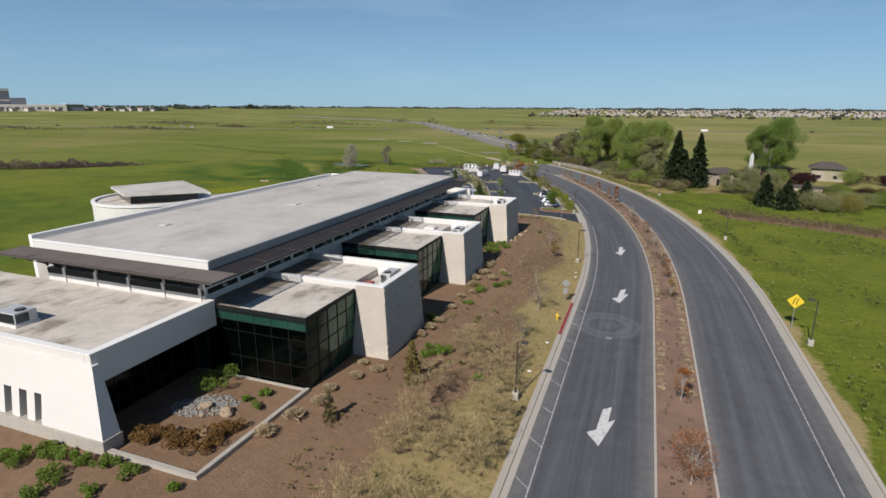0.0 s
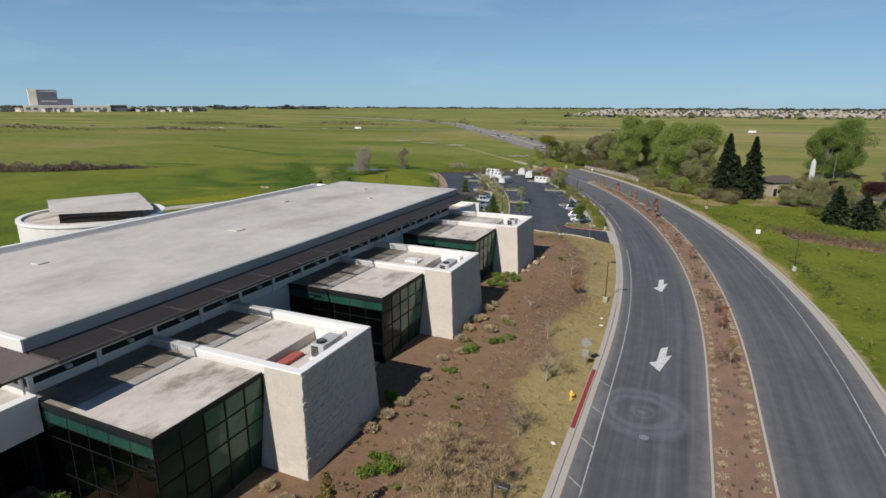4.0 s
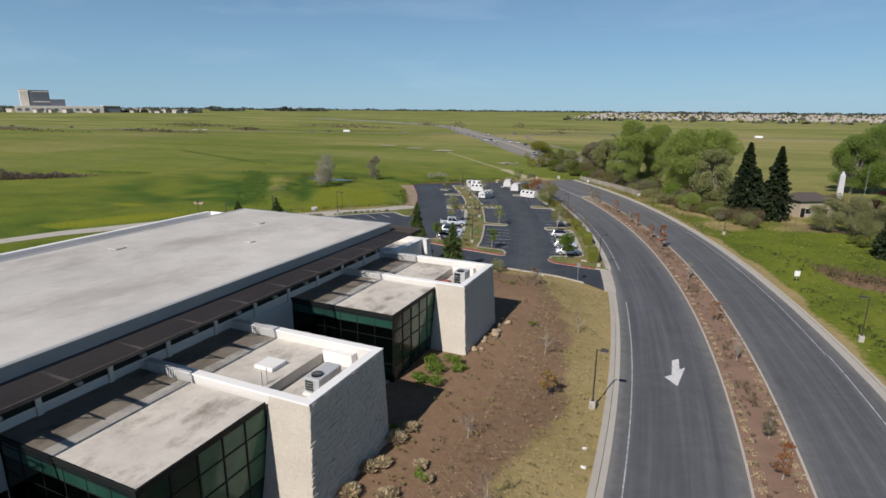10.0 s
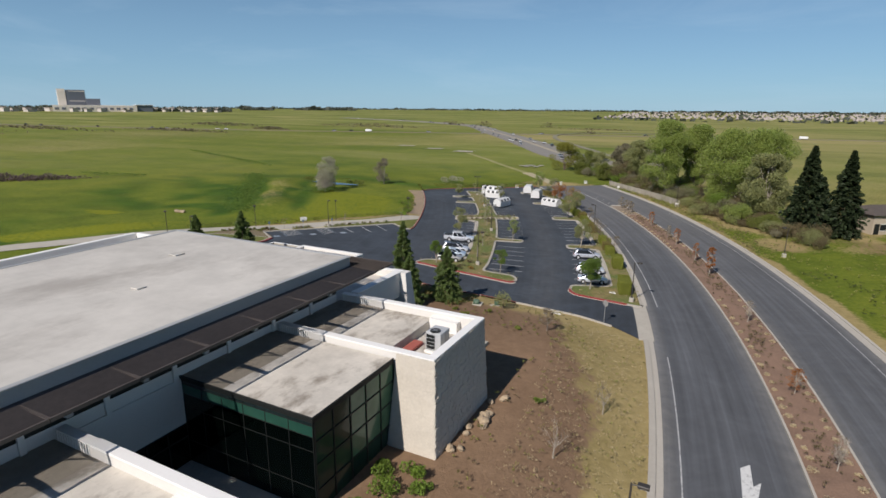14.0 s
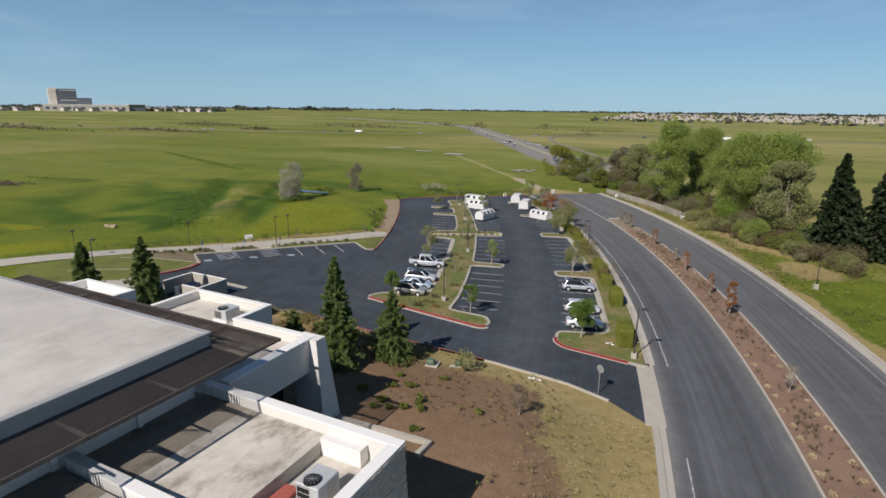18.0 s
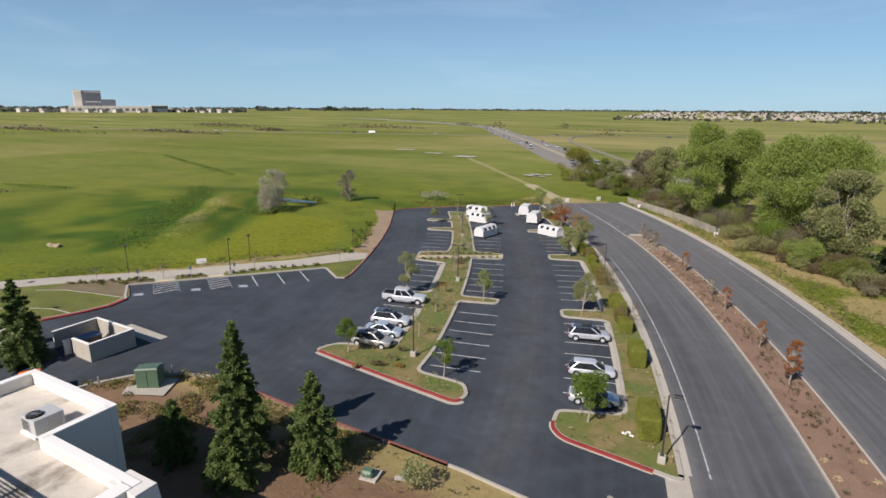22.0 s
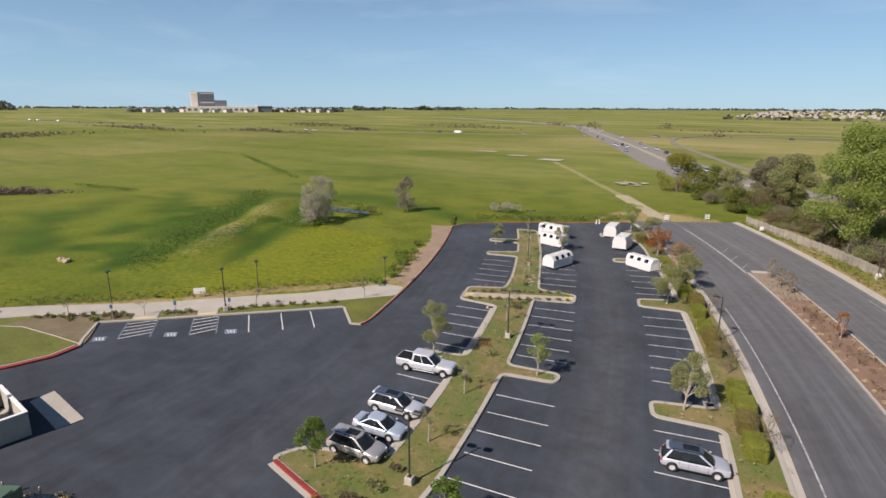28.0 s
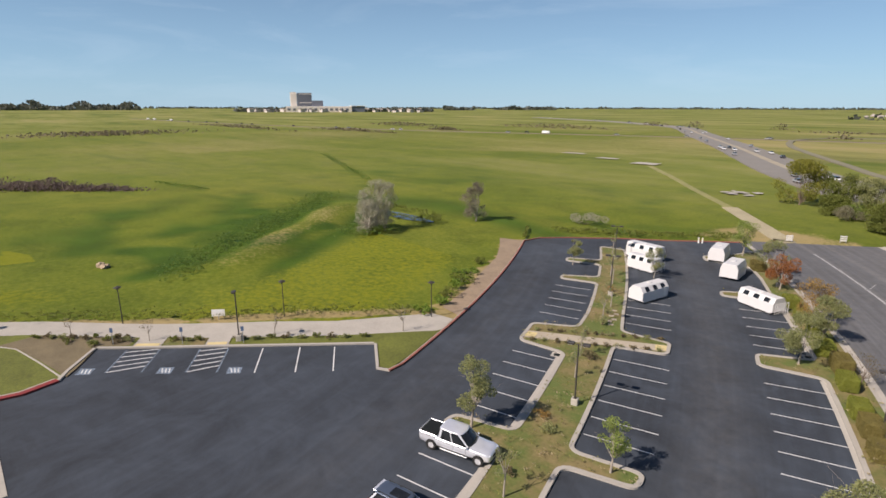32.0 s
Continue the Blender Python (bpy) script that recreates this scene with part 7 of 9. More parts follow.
def in_balls(rng, balls, n, shell=0.45):
    """Points in a set of balls (x, y, z, r), more of them near the skins."""
    balls = np.asarray(balls, float)
    w = balls[:, 3] ** 2
    k = rng.choice(len(balls), n, p=w / w.sum())
    d = rng.normal(size=(n, 3))
    d /= np.linalg.norm(d, axis=1, keepdims=True)
    r = balls[k, 3] * (shell + (1 - shell) * rng.uniform(0, 1, n) ** 0.5)
    d[:, 2] *= 0.85
    return balls[k, :3] + d * r[:, None]


def conifer(label, at, h, r, n, material, size=0.22, seed=0, group="", name="conifer", base=0.04):
    rng = np.random.default_rng(seed)
    t = thing(name, label, "conifer tree", group, at=at)
    part("trunk", Shape().tube((0, 0, -0.2), (0, 0, h * 0.94), r * 0.075, 0.03, 8), BARK, t, "brown trunk")
    limbs, pts, dirs = Shape(), [], []
    levels = int(h * 2.6)
    for i in range(levels):
        f = i / (levels - 1)
        z = h * (base + (0.985 - base) * f)
        rad = r * (1 - f) ** 0.85 * (0.90 + 0.2 * rng.random()) + 0.05
        if f < 0.12:
            rad *= 0.75 + 2 * f
        k = max(4, int(7 * (1 - 0.5 * f)))
        a0 = rng.uniform(0, 6.28)
        for j in range(k):
            a = a0 + 6.283 * j / k + rng.uniform(-0.3, 0.3)
            L = rad * rng.uniform(0.68, 1.08)
            d = np.array([math.cos(a), math.sin(a), -0.12 - 0.25 * (1 - f) + 0.3 * f])
            tip = np.array([0, 0, z]) + d * L
            if L > 0.5:
                limbs.tube((0, 0, z), tuple(tip * 0.9 + np.array([0, 0, z]) * 0.1), 0.03, 0.01, 4)
            m = max(3, int(n / levels / k))
            u = rng.uniform(0.15, 1.0, m) ** 0.75
            side = np.array([-d[1], d[0], 0])
            spread = (rng.uniform(-1, 1, m) * 0.34 * L * (1.05 - u))[:, None]
            pts.append(np.array([0, 0, z]) + d * (L * u)[:, None] + side * spread + rng.normal(size=(m, 3)) * [0.06, 0.06, 0.05 + 0.04 * L])
            dirs.append(np.repeat([d], m, 0) + side * np.sign(spread) * 0.6)
    part("branchwork", limbs, BARK, t, kind="stuff")
    part("crown", leaf_mesh("crown", np.concatenate(pts), size, material, rng, 1.9, 0.0, np.concatenate(dirs)), material, t, "dense needle crown")
    return t


def broadleaf(label, at, h, cr, n, material, leaf=0.16, seed=0, group="", trunk=0.45, bark=None, name="tree", tall=1.0, balls=16, twigs=True, shell=0.35, rt=0.05, stretch=1.0, up=0.0):
    """A trunk that forks into limbs; the crown hangs on the limbs' ends."""
    rng = np.random.default_rng(seed)
    t = thing(name, label, "tree", group, at=at)
    bk = bark or BARK
    zt = h * trunk
    part("trunk", Shape().tube((0, 0, -0.25), (0.02 * h, 0.01 * h, zt), max(0.04, rt * h * 0.42), max(0.025, rt * h * 0.25), 8), bk, t, "bare trunk")
    limbs, bl = Shape(), []
    zc = zt + (h - zt) * 0.45
    for i in range(balls):
        a, e = rng.uniform(0, 6.283), rng.uniform(-0.75, 1.0)
        rr = cr * rng.uniform(0.35, 0.9) * math.sqrt(max(0.12, 1 - abs(e) ** 1.7))
        c = np.array([rr * math.cos(a), rr * math.sin(a), zc + e * (h - zt) * 0.48 * tall])
        br = cr * rng.uniform(0.22, 0.42)
        c[2] = min(c[2], h - br * 0.8)
        bl.append((*c, br))
        st = np.array([0.02 * h, 0.01 * h, zt * rng.uniform(0.75, 1.0)])
        mid = (st + c) / 2 + rng.normal(size=3) * 0.06 * cr
        limbs.tube(tuple(st), tuple(mid), max(0.02, rt * h * 0.14), max(0.014, rt * h * 0.08), 5).tube(tuple(mid), tuple(c), max(0.014, rt * h * 0.08), 0.008, 4)
        if twigs:
            for _ in range(4):
                q = c + rng.normal(size=3) * br * 0.8
                limbs.tube(tuple(mid * 0.4 + c * 0.6), tuple(q), max(0.008, rt * h * 0.035), 0.004, 3)
    part("branchwork", limbs, bk, t, "forked limbs", kind="stuff")
    if n:
        part("crown", leaf_mesh("crown", in_balls(rng, bl, n, shell), leaf, material, rng, stretch, up), material, t, "leafy crown")
    return t


def shrub(label, at, w, h, n, material, leaf=0.12, seed=0, group="", name="shrub", balls=7, category="shrub"):
    rng = np.random.default_rng(seed)
    t = thing(name, label, category, group, at=at)
    bl = [(*(rng.normal(size=2) * w * 0.24), h * rng.uniform(0.35, 0.62), h * rng.uniform(0.30, 0.42)) for _ in range(balls)]
    stems = Shape()
    for b in bl:
        stems.tube((0, 0, -0.1), b[:3], 0.03, 0.012, 4)
    part("woody_base", stems, BARK, t)
    pts = in_balls(rng, bl, n, 0.5)
    pts[:, 2] = np.abs(pts[:, 2])
    part("foliage", leaf_mesh("foliage", pts, leaf, material, rng), material, t, "leafy mound")
    return t


def blades(name, spots, blade, height_, material, seed, k, label, category, lift=0.0):
    """Tufts of upright blades at many spots, one object of kind stuff."""
    rng = np.random.default_rng(seed)
    pts, dirs = [], []
    for x, y, s in spots:
        z = height(x, y) + lift
        for _ in range(k):
            a, rr = rng.uniform(0, 6.283), s * rng.uniform(0, 1)
            d = np.array([math.cos(a) * rr / max(s, 0.01), math.sin(a) * rr / max(s, 0.01), 1.1])
            pts.append((x + rr * math.cos(a) * 0.8, y + rr * math.sin(a) * 0.8, z + height_ * s * 0.42))
            dirs.append(d)
    me = leaf_mesh(name, pts, blade, material, rng, height_, 0.0, dirs)
    return tagged(new(name, me), label, category, kind="stuff")


# conifers round the north end of the building
conifer("tall green pine beside the car park", ground_at(-34.2, 132.4), 10.4, 3.0, 34000, PINE, 0.115, 1, "young pines")
conifer("green pine in front of a taller one", ground_at(-31.4, 129.2), 6.6, 2.5, 22000, PINE, 0.115, 10, "young pines")
conifer("young green pine beside the driveway", ground_at(-28.3, 133.8), 7.6, 2.8, 26000, PINE, 0.115, 2, "young pines")
conifer("small pine in the shade of the north wing", ground_at(-36.8, 128.8), 4.8, 2.2, 12000, PINE, 0.115, 3, "young pines")
conifer("dark pine by the entrance walk", ground_at(-68.0, 127.0), 8.2, 3.0, 15000, PINE, 0.16, 4, "young pines")
conifer("dark pine beside the waste enclosure", ground_at(-62.6, 131.0), 8.6, 3.0, 16000, PINE, 0.16, 5, "young pines")
# redwoods across the road
rw1 = conifer("tall dark redwood with a dense skirt", pose(20.5, 213.4, 0), 19.4, 5.7, 12000, DARKPINE, 0.42, 7, "redwoods", base=0.02)
conifer("tall dark redwood beside its twin", pose(27.6, 214.0, 0), 18.6, 5.3, 11000, DARKPINE, 0.42, 8, "redwoods", base=0.02)
conifer("shorter dark redwood between the tall pair", pose(23.4, 216.5, 0), 12.5, 4.4, 5000, DARKPINE, 0.42, 9, "redwoods", base=0.02)

# poplars, willow and mixed trees across the road
FULLGREEN = leaf_mat("full_green_leaves", (0.22, 0.30, 0.07), 0.14, 0.25, 0.55)
for i, (x, y, h, cr, m, lb) in enumerate(((-12, 252, 24.0, 6.6, SPRING, "tall spring-green poplar across the road"), (-4, 262, 22.5, 5.5, SPRING, "tall spring-green poplar across the road"), (5, 243, 22.0, 7.0, SPRING, "broad spring-green poplar across the road"), (14, 250, 22.0, 7.0, SPRING, "broad spring-green poplar across the road"),
                                          (13.5, 228, 16.5, 5.5, OLIVE, "grey-green willow beside the redwoods"), (65, 283, 23.5, 9.0, FULLGREEN, "large round green tree beyond the house"), (58, 279, 20.0, 7.0, FULLGREEN, "large green tree beyond the house"),
                                          (-27, 300, 15.0, 5.5, OLIVE, "olive-green tree at the road end"), (-34, 311, 13.0, 5.0, GREYBRUSH, "grey bare tree at the road end"))):
    broadleaf(lb, pose(x, y, 0), h, cr * 1.08, 48000, m, 0.29, 40 + i, "roadside trees", 0.14, PALEBARK, "tree", 1.05, 60, shell=0.10)
broadleaf("yellow-green round tree at the road end", pose(-60, 315, 0), 12.5, 6.5, 11000, leaf_mat("yellow_green_leaves", (0.24, 0.235, 0.04), 0.3), 0.27, 61, "roadside trees", 0.04, None, "tree", 1.0, 22)
broadleaf("dark green tree at the road end", pose(-52, 318, 0), 11.0, 6.5, 10000, HEDGE, 0.27, 62, "roadside trees", 0.03, None, "tree", 1.0, 20)
for i, (x, y, h, cr, m, lb) in enumerate(((-45, 316, 9.0, 4.5, OLIVE, "olive tree beside the highway"), (-38, 288, 6.5, 4.0, HEDGE, "dark green bushy tree at the road end"), (-31, 297, 8.0, 4.5, BRUSH, "brown half-bare tree at the road end"), (-40, 352, 8.5, 4.5, OLIVE, "small olive tree beside the highway"), (-32, 366, 8.0, 4.2, GREYBRUSH, "grey bare tree beside the highway"), (-50, 304, 5.5, 3.6, HEDGE, "dark green bush at the road end"))):
    broadleaf(lb, pose(x, y, 0), h, cr, 9000, m, 0.24, 820 + i, "roadside trees", 0.08, None, "tree", 1.0, 24, shell=0.2)
# thicket along the fence
rng = np.random.default_rng(5)
for i in range(34):
    s = 116 + i * 3.1 + rng.uniform(-1, 1)
    u = rng.uniform(31, 46)
    x, y = XY(s, u)
    m = (BRUSH, OLIVE, GREYBRUSH, SHRUB, BRUSH, HEDGE)[i % 6]
    shrub("tangled roadside thicket bush", pose(x, y, -0.1), rng.uniform(5, 8), rng.uniform(3.5, 7.0), 5200, m, 0.155, 70 + i, "thicket bushes", "bush", 9, "bush")
for i in range(44):
    s = 108 + i * 1.9 + rng.uniform(-1, 1)
    u = rng.uniform(30.5, 38) + (3 if s < 125 else 0)
    x, y = XY(s, u)
    shrub("low brown and olive undergrowth bush behind the verge", pose(x, y, -0.1), rng.uniform(3, 5), rng.uniform(2.0, 4.2), 3400, (BRUSH, OLIVE, BRUSH, HEDGE, GREYBRUSH)[i % 5], 0.14, 700 + i, "thicket bushes", "bush", 9, "bush")
PALEOLIVE = leaf_mat("pale_olive_leaves", (0.27, 0.275, 0.125), 0.22)
YELLOWGREEN = leaf_mat("dull_yellow_leaves", (0.26, 0.23, 0.06), 0.25)
for i, (x, y, w, h, m) in enumerate(((45.5, 197, 5, 5.0, OLIVE), (41, 189.5, 5, 2.6, HEDGE), (55, 174, 8, 6.0, PALEOLIVE), (61, 176, 8, 6.0, YELLOWGREEN), (66, 182, 8, 6.0, OLIVE), (74, 186, 8, 5.5, SHRUB), (50, 226, 6, 6.5, WINE), (62, 228, 7, 6.0, WINE), (74, 198, 7, 5, WINE), (14, 214, 6, 4.5, HEDGE), (8, 222, 7, 5, SPRING), (46, 236, 8, 6, BRUSH), (80, 240, 7, 7, SPRING), (56, 230, 7, 7, SPRING), (44, 214, 6, 4.0, OLIVE), (50, 208, 7, 4.0, BRUSH), (58, 202, 6, 3.6, OLIVE), (66, 204, 7, 4.2, HEDGE), (48, 200, 5, 3.0, BRUSH), (70, 214, 6, 4.0, SHRUB), (62, 255, 6, 5.0, WINE), (69, 247, 6, 4.0, WINE), (86, 249, 7, 4.5, WINE), (93, 243, 7, 4.5, WINE), (100, 240, 8, 5.0, WINE), (109, 240, 7, 4.5, WINE))):
    shrub("garden bush near the low house", pose(x, y, -0.1), w, h, 9000, m, 0.165, 130 + i, "garden bushes", "bush", 13, "bush")
for i, (x, y, h, cr) in enumerate(((37.5, 203, 8.0, 3.6), (42.0, 199.5, 9.5, 4.4), (47.0, 196, 8.0, 4.0))):
    broadleaf("pale olive bushy tree in front of the low house", pose(x, y, 0), h, cr, 20000, PALEOLIVE, 0.15, 180 + i, "pale garden trees", 0.10, PALEBARK, "tree", 1.05, 30, shell=0.2)
for i, (x, y, h, r) in enumerate(((43, 179, 9.0, 3.8), (47.5, 174.5, 8.0, 4.2), (53, 179.5, 7.5, 3.6))):
    conifer("broad dark conifer beside the brown brush patch", pose(x, y, 0), h, r, 5500, DARKPINE, 0.36, 160 + i, "dark garden conifers", base=0.02)

# young trees of the car park and verges
def road_tree(s, u, *rest, dz=0.12, **kw):
    x, y = XY(s, u)
    rest = (rest[0], rest[1], rest[2] * 1.12, int(rest[3] * 4.4), rest[4], rest[5] * 0.62) + rest[6:]
    return broadleaf(rest[0], ground_at(x, y, dz), *rest[1:], **kw)


road_tree(103.6, -32.2, "young olive-green tree on a parking island", 6.3, 1.75, 1500, OLIVE, 0.17, 201, "car park trees", 0.28, PALEBARK)
road_tree(103.6, -21.1, "slim spring-green tree on a parking island", 4.9, 1.15, 620, SPRING, 0.16, 202, "car park trees", 0.30, PALEBARK)
road_tree(161.0, -32.9, "young tree on a parking island", 4.6, 1.3, 650, OLIVE, 0.20, 203, "car park trees", 0.35, PALEBARK)
road_tree(158.5, -20.4, "young tree in thin leaf beside a trailer", 5.0, 1.5, 450, OLIVE, 0.20, 204, "car park trees", 0.3, PALEBARK, dz=0.03)
road_tree(101.6, -7.6, "olive-green tree with open crown by the road planting", 5.6, 2.0, 1500, OLIVE, 0.18, 205, "car park trees", 0.28, PALEBARK)
road_tree(131.4, -6.4, "olive and amber tree by the road planting", 5.6, 2.0, 1300, OLIVE, 0.19, 206, "car park trees", 0.28, PALEBARK)
road_tree(78.6, -22.0, "small round fresh-green tree on the island nose", 4.0, 1.1, 1200, FRESH, 0.14, 207, "car park trees", 0.35, PALEBARK)
road_tree(73.8, -7.8, "round fresh-green tree in full leaf on the island nose", 5.0, 1.9, 3800, FRESH, 0.15, 208, "car park trees", 0.28, PALEBARK)
road_tree(80.6, -33.2, "small fresh-green tree beside the parked cars", 3.9, 1.15, 1400, FRESH, 0.14, 209, "car park trees", 0.4, PALEBARK)
road_tree(138.5, -3.0, "olive and amber tree by the kerb", 5.6, 2.1, 1500, OLIVE, 0.20, 210, "car park trees", 0.25, PALEBARK)
road_tree(144.0, -2.6, "amber-orange tree in thin leaf by the kerb", 6.2, 2.3, 900, AMBER, 0.20, 211, "car park trees", 0.25, PALEBARK)
road_tree(158.5, -3.2, "red-leaved tree beside the trailers", 5.4, 2.0, 1300, RUST, 0.20, 212, "car park trees", 0.2, PALEBARK)
road_tree(165.0, -3.0, "thin olive tree beside the trailers", 6.0, 2.0, 700, OLIVE, 0.22, 213, "car park trees", 0.25, PALEBARK)
road_tree(178.0, -4.0, "thin green tree at the road end", 6.5, 2.0, 700, SPRING, 0.24, 214, "car park trees", 0.3, PALEBARK)
for i, (s, u, h) in enumerate(((87.8, -27.0, 3.6), (96.8, -26.8, 3.8), (117.5, -26.8, 3.2), (123, -27.3, 3.6), (135, -26.5, 4.2), (141, -26.0, 3.8), (152, -26.4, 4.4), (156, -26.8, 4.0), (172, -26.5, 4.0))):
    road_tree(s, u, "thin leafless young tree staked in the turf", h, 0.75, 110, OLIVE, 0.13, 220 + i, "staked saplings", 0.5, PALEBARK, balls=6)
for i, (s, u) in enumerate(((111, -2.6), (114.5, -3.0), (97, -2.2), (128, -1.9))):
    road_tree(s, u, "dark leafless small tree by the kerb", 3.6, 1.5, 160, BRUSH, 0.13, 240 + i, "bare kerb trees", 0.3, BARK, balls=12)
# bank between building and road
TWIGS = leaf_mat("dry_twigs", (0.22, 0.17, 0.115), 0.3)
for i, (x, y, h, cr, n, m) in enumerate(((-5.8, 106.4, 3.3, 1.2, 0, None), (-3.9, 115.5, 3.0, 1.0, 0, None), (-1.6, 72.4, 4.6, 2.0, 60, BRUSH), (-3.7, 81.7, 3.4, 1.1, 0, None), (-1.5, 62.3, 3.2, 1.6, 50, BRUSH), (-6.1, 53.8, 2.8, 0.9, 0, None), (-13.0, 129.2, 2.8, 1.0, 40, BRUSH), (-7.5, 88.0, 2.6, 0.9, 0, None))):
    broadleaf("leafless young tree on the mulch bank", ground_at(x, y), h, cr, 900 if n else 160, TWIGS, 0.035, 250 + i, "bare young trees", 0.30, PALEBARK, "tree", 1.0, 18 if n else 10, shell=0.25, stretch=7.0, up=0.25)
broadleaf("small amber-leaved tree on the dry verge", ground_at(-3.7, 98.7), 2.7, 0.9, 520, AMBER, 0.15, 260, "", 0.25, BARK)
conifer("olive-green young conifer on the mulch bank", ground_at(-8.7, 46.0), 4.2, 1.3, 3000, leaf_mat("olive_needles", (0.20, 0.165, 0.05), 0.4), 0.13, 261, "", "conifer")
conifer("small brown-green conifer near the planter", ground_at(-12.6, 37.5), 2.6, 0.8, 1300, leaf_mat("brown_needles", (0.17, 0.14, 0.06), 0.4), 0.12, 262, "", "conifer")
shrub("olive bush at the driveway edge", ground_at(-20.9, 135.6), 2.0, 2.6, 700, OLIVE, 0.15, 263)
# median trees
for i, (s, h, cr, n, m, lb) in enumerate(((-38.6, 4.4, 2.5, 900, RUST, "spreading rust-brown tree on the median"), (-26.0, 3.4, 1.2, 650, RUST, "small rust-orange tree on the median"), (4.5, 3.0, 0.9, 420, AMBER, "small amber tree on the median"), (14.6, 3.2, 0.9, 420, RUST, "small rust-orange tree on the median"), (20, 2.6, 0.8, 350, BRUSH, "small brown tree on the median"), (35.3, 3.0, 0.9, 30, BRUSH, "leafless small tree on the median"),
                                          (47.2, 2.6, 0.9, 350, RUST, "thin rust-leaved tree on the median"), (65.6, 3.0, 0.9, 60, BRUSH, "leafless small tree on the median"), (85.8, 4.8, 1.0, 1500, RUST, "bright rust-orange tree on the median"), (94.2, 3.4, 0.8, 380, RUST, "thin rust-leaved tree on the median"), (106.3, 3.4, 0.9, 450, RUST, "thin rust-leaved tree on the median"), (112, 2.8, 0.9, 160, BRUSH, "small brown tree on the median"), (124, 3.4, 1.0, 480, RUST, "thin rust-leaved tree on the median"), (140, 3.2, 1.3, 260, BRUSH, "thin brown tree at the median's end"), (143.5, 3.0, 1.2, 240, BRUSH, "thin brown tree at the median's end"), (147.5, 3.2, 1.2, 200, BRUSH, "thin brown tree at the median's end"))):
    x, y = XY(s, 11.8 if i else 11.9)
    broadleaf(lb, pose(x, y, 0.1), h, cr * 0.8, int(n * 2.4), m, 0.10, 270 + i, "median trees", 0.28, PALEBARK, "tree", 1.3, 44, shell=0.1)

# clipped hedges of the planting strip
DRYHEDGE = leaf_mat("dry_hedge_leaves", (0.22, 0.185, 0.06), 0.3)
CLIPPED = leaf_mat("clipped_hedge_leaves", (0.225, 0.245, 0.045), 0.28)
for i, (s, u, l, w, h) in enumerate(((73.9, -2.9, 4.2, 1.8, 2.2), (87.5, -2.6, 3.6, 1.8, 2.1), (96.4, -2.8, 2.6, 1.7, 1.5), (115.5, -3.3, 2.2, 1.5, 1.3), (140.5, -3.2, 2.4, 1.6, 1.3), (146.0, -3.4, 2.4, 1.6, 1.3), (100.0, -2.9, 2.4, 1.6, 1.5), (102.6, -2.6, 2.4, 1.7, 1.6), (105.5, -2.8, 2.6, 1.7, 1.5), (119, -3.2, 2.4, 1.6, 1.5), (122, -3.3, 2.4, 1.6, 1.4), (127.5, -3.1, 2.6, 1.6, 1.4), (131.5, -2.7, 3.0, 1.8, 1.6), (135.5, -3.4, 2.6, 1.8, 1.5), (151, -3.6, 2.6, 1.8, 1.5), (169, -3.8, 3.0, 2.0, 1.5))):
    rng = np.random.default_rng(300 + i)
    x, y = XY(s, u)
    g = thing("hedge", "clipped rounded green hedge on the planting strip", "hedge", "clipped hedges", at=ground_at(x, y, 0.12, facing(s)))
    n = int(2000 * l)
    q = rng.uniform(-1, 1, (n, 3))
    q = q / np.maximum(np.abs(q).max(1), 0.2)[:, None] * rng.uniform(0.92, 1.02, (n, 1))
    q = q * (1 - 0.07 * (np.abs(q) ** 6).sum(1, keepdims=True) / 1.5)
    hm = CLIPPED if i < 2 or i % 3 else DRYHEDGE
    part("foliage", leaf_mesh("foliage", q * [w / 2, l / 2, h / 2] + [0, 0, h / 2], 0.075, hm, rng), hm, g, "dense clipped foliage")
    core = Shape().box(-w * 0.45, w * 0.45, -l * 0.45, l * 0.45, 0.02, h * 0.95, 0.12)
    part("core", core, hm, g)

# planting by the building: shrubs, straw tussocks, boulders
def plant_shrubs(spots, seed):
    for i, (x, y, w, h) in enumerate(spots):
        dull = y > 120 or w < 0.85
        k = 0.75 if dull else 1
        shrub("dull green low shrub in the mulch" if dull else "bright green low shrub in the mulch", ground_at(x, y), w * k, h * k, int((380 if dull else 520) * w), HEDGE if dull else SHRUB, 0.13, seed + i, "green shrubs")


# planter court
plant_shrubs(((-26.0, 38.4, 3.2, 1.9), (-30.9, 24.6, 2.2, 1.1), (-28.7, 25.8, 1.9, 1.1), (-26.6, 25.7, 1.7, 1.0), (-27.3, 24.4, 1.8, 1.0), (-24.4, 26.4, 1.7, 1.0), (-22.3, 26.5, 1.5, 1.0), (-26.4, 22.7, 1.7, 0.9), (-23.0, 24.0, 1.2, 0.7), (-17.8, 26.1, 1.0, 0.7), (-32.3, 24.8, 1.6, 0.9), (-30.6, 26.4, 1.5, 0.9), (-20.2, 39.0, 1.1, 0.7), (-19.4, 36.9, 0.9, 0.7), (-21.3, 37.4, 0.9, 0.6)), 1400)
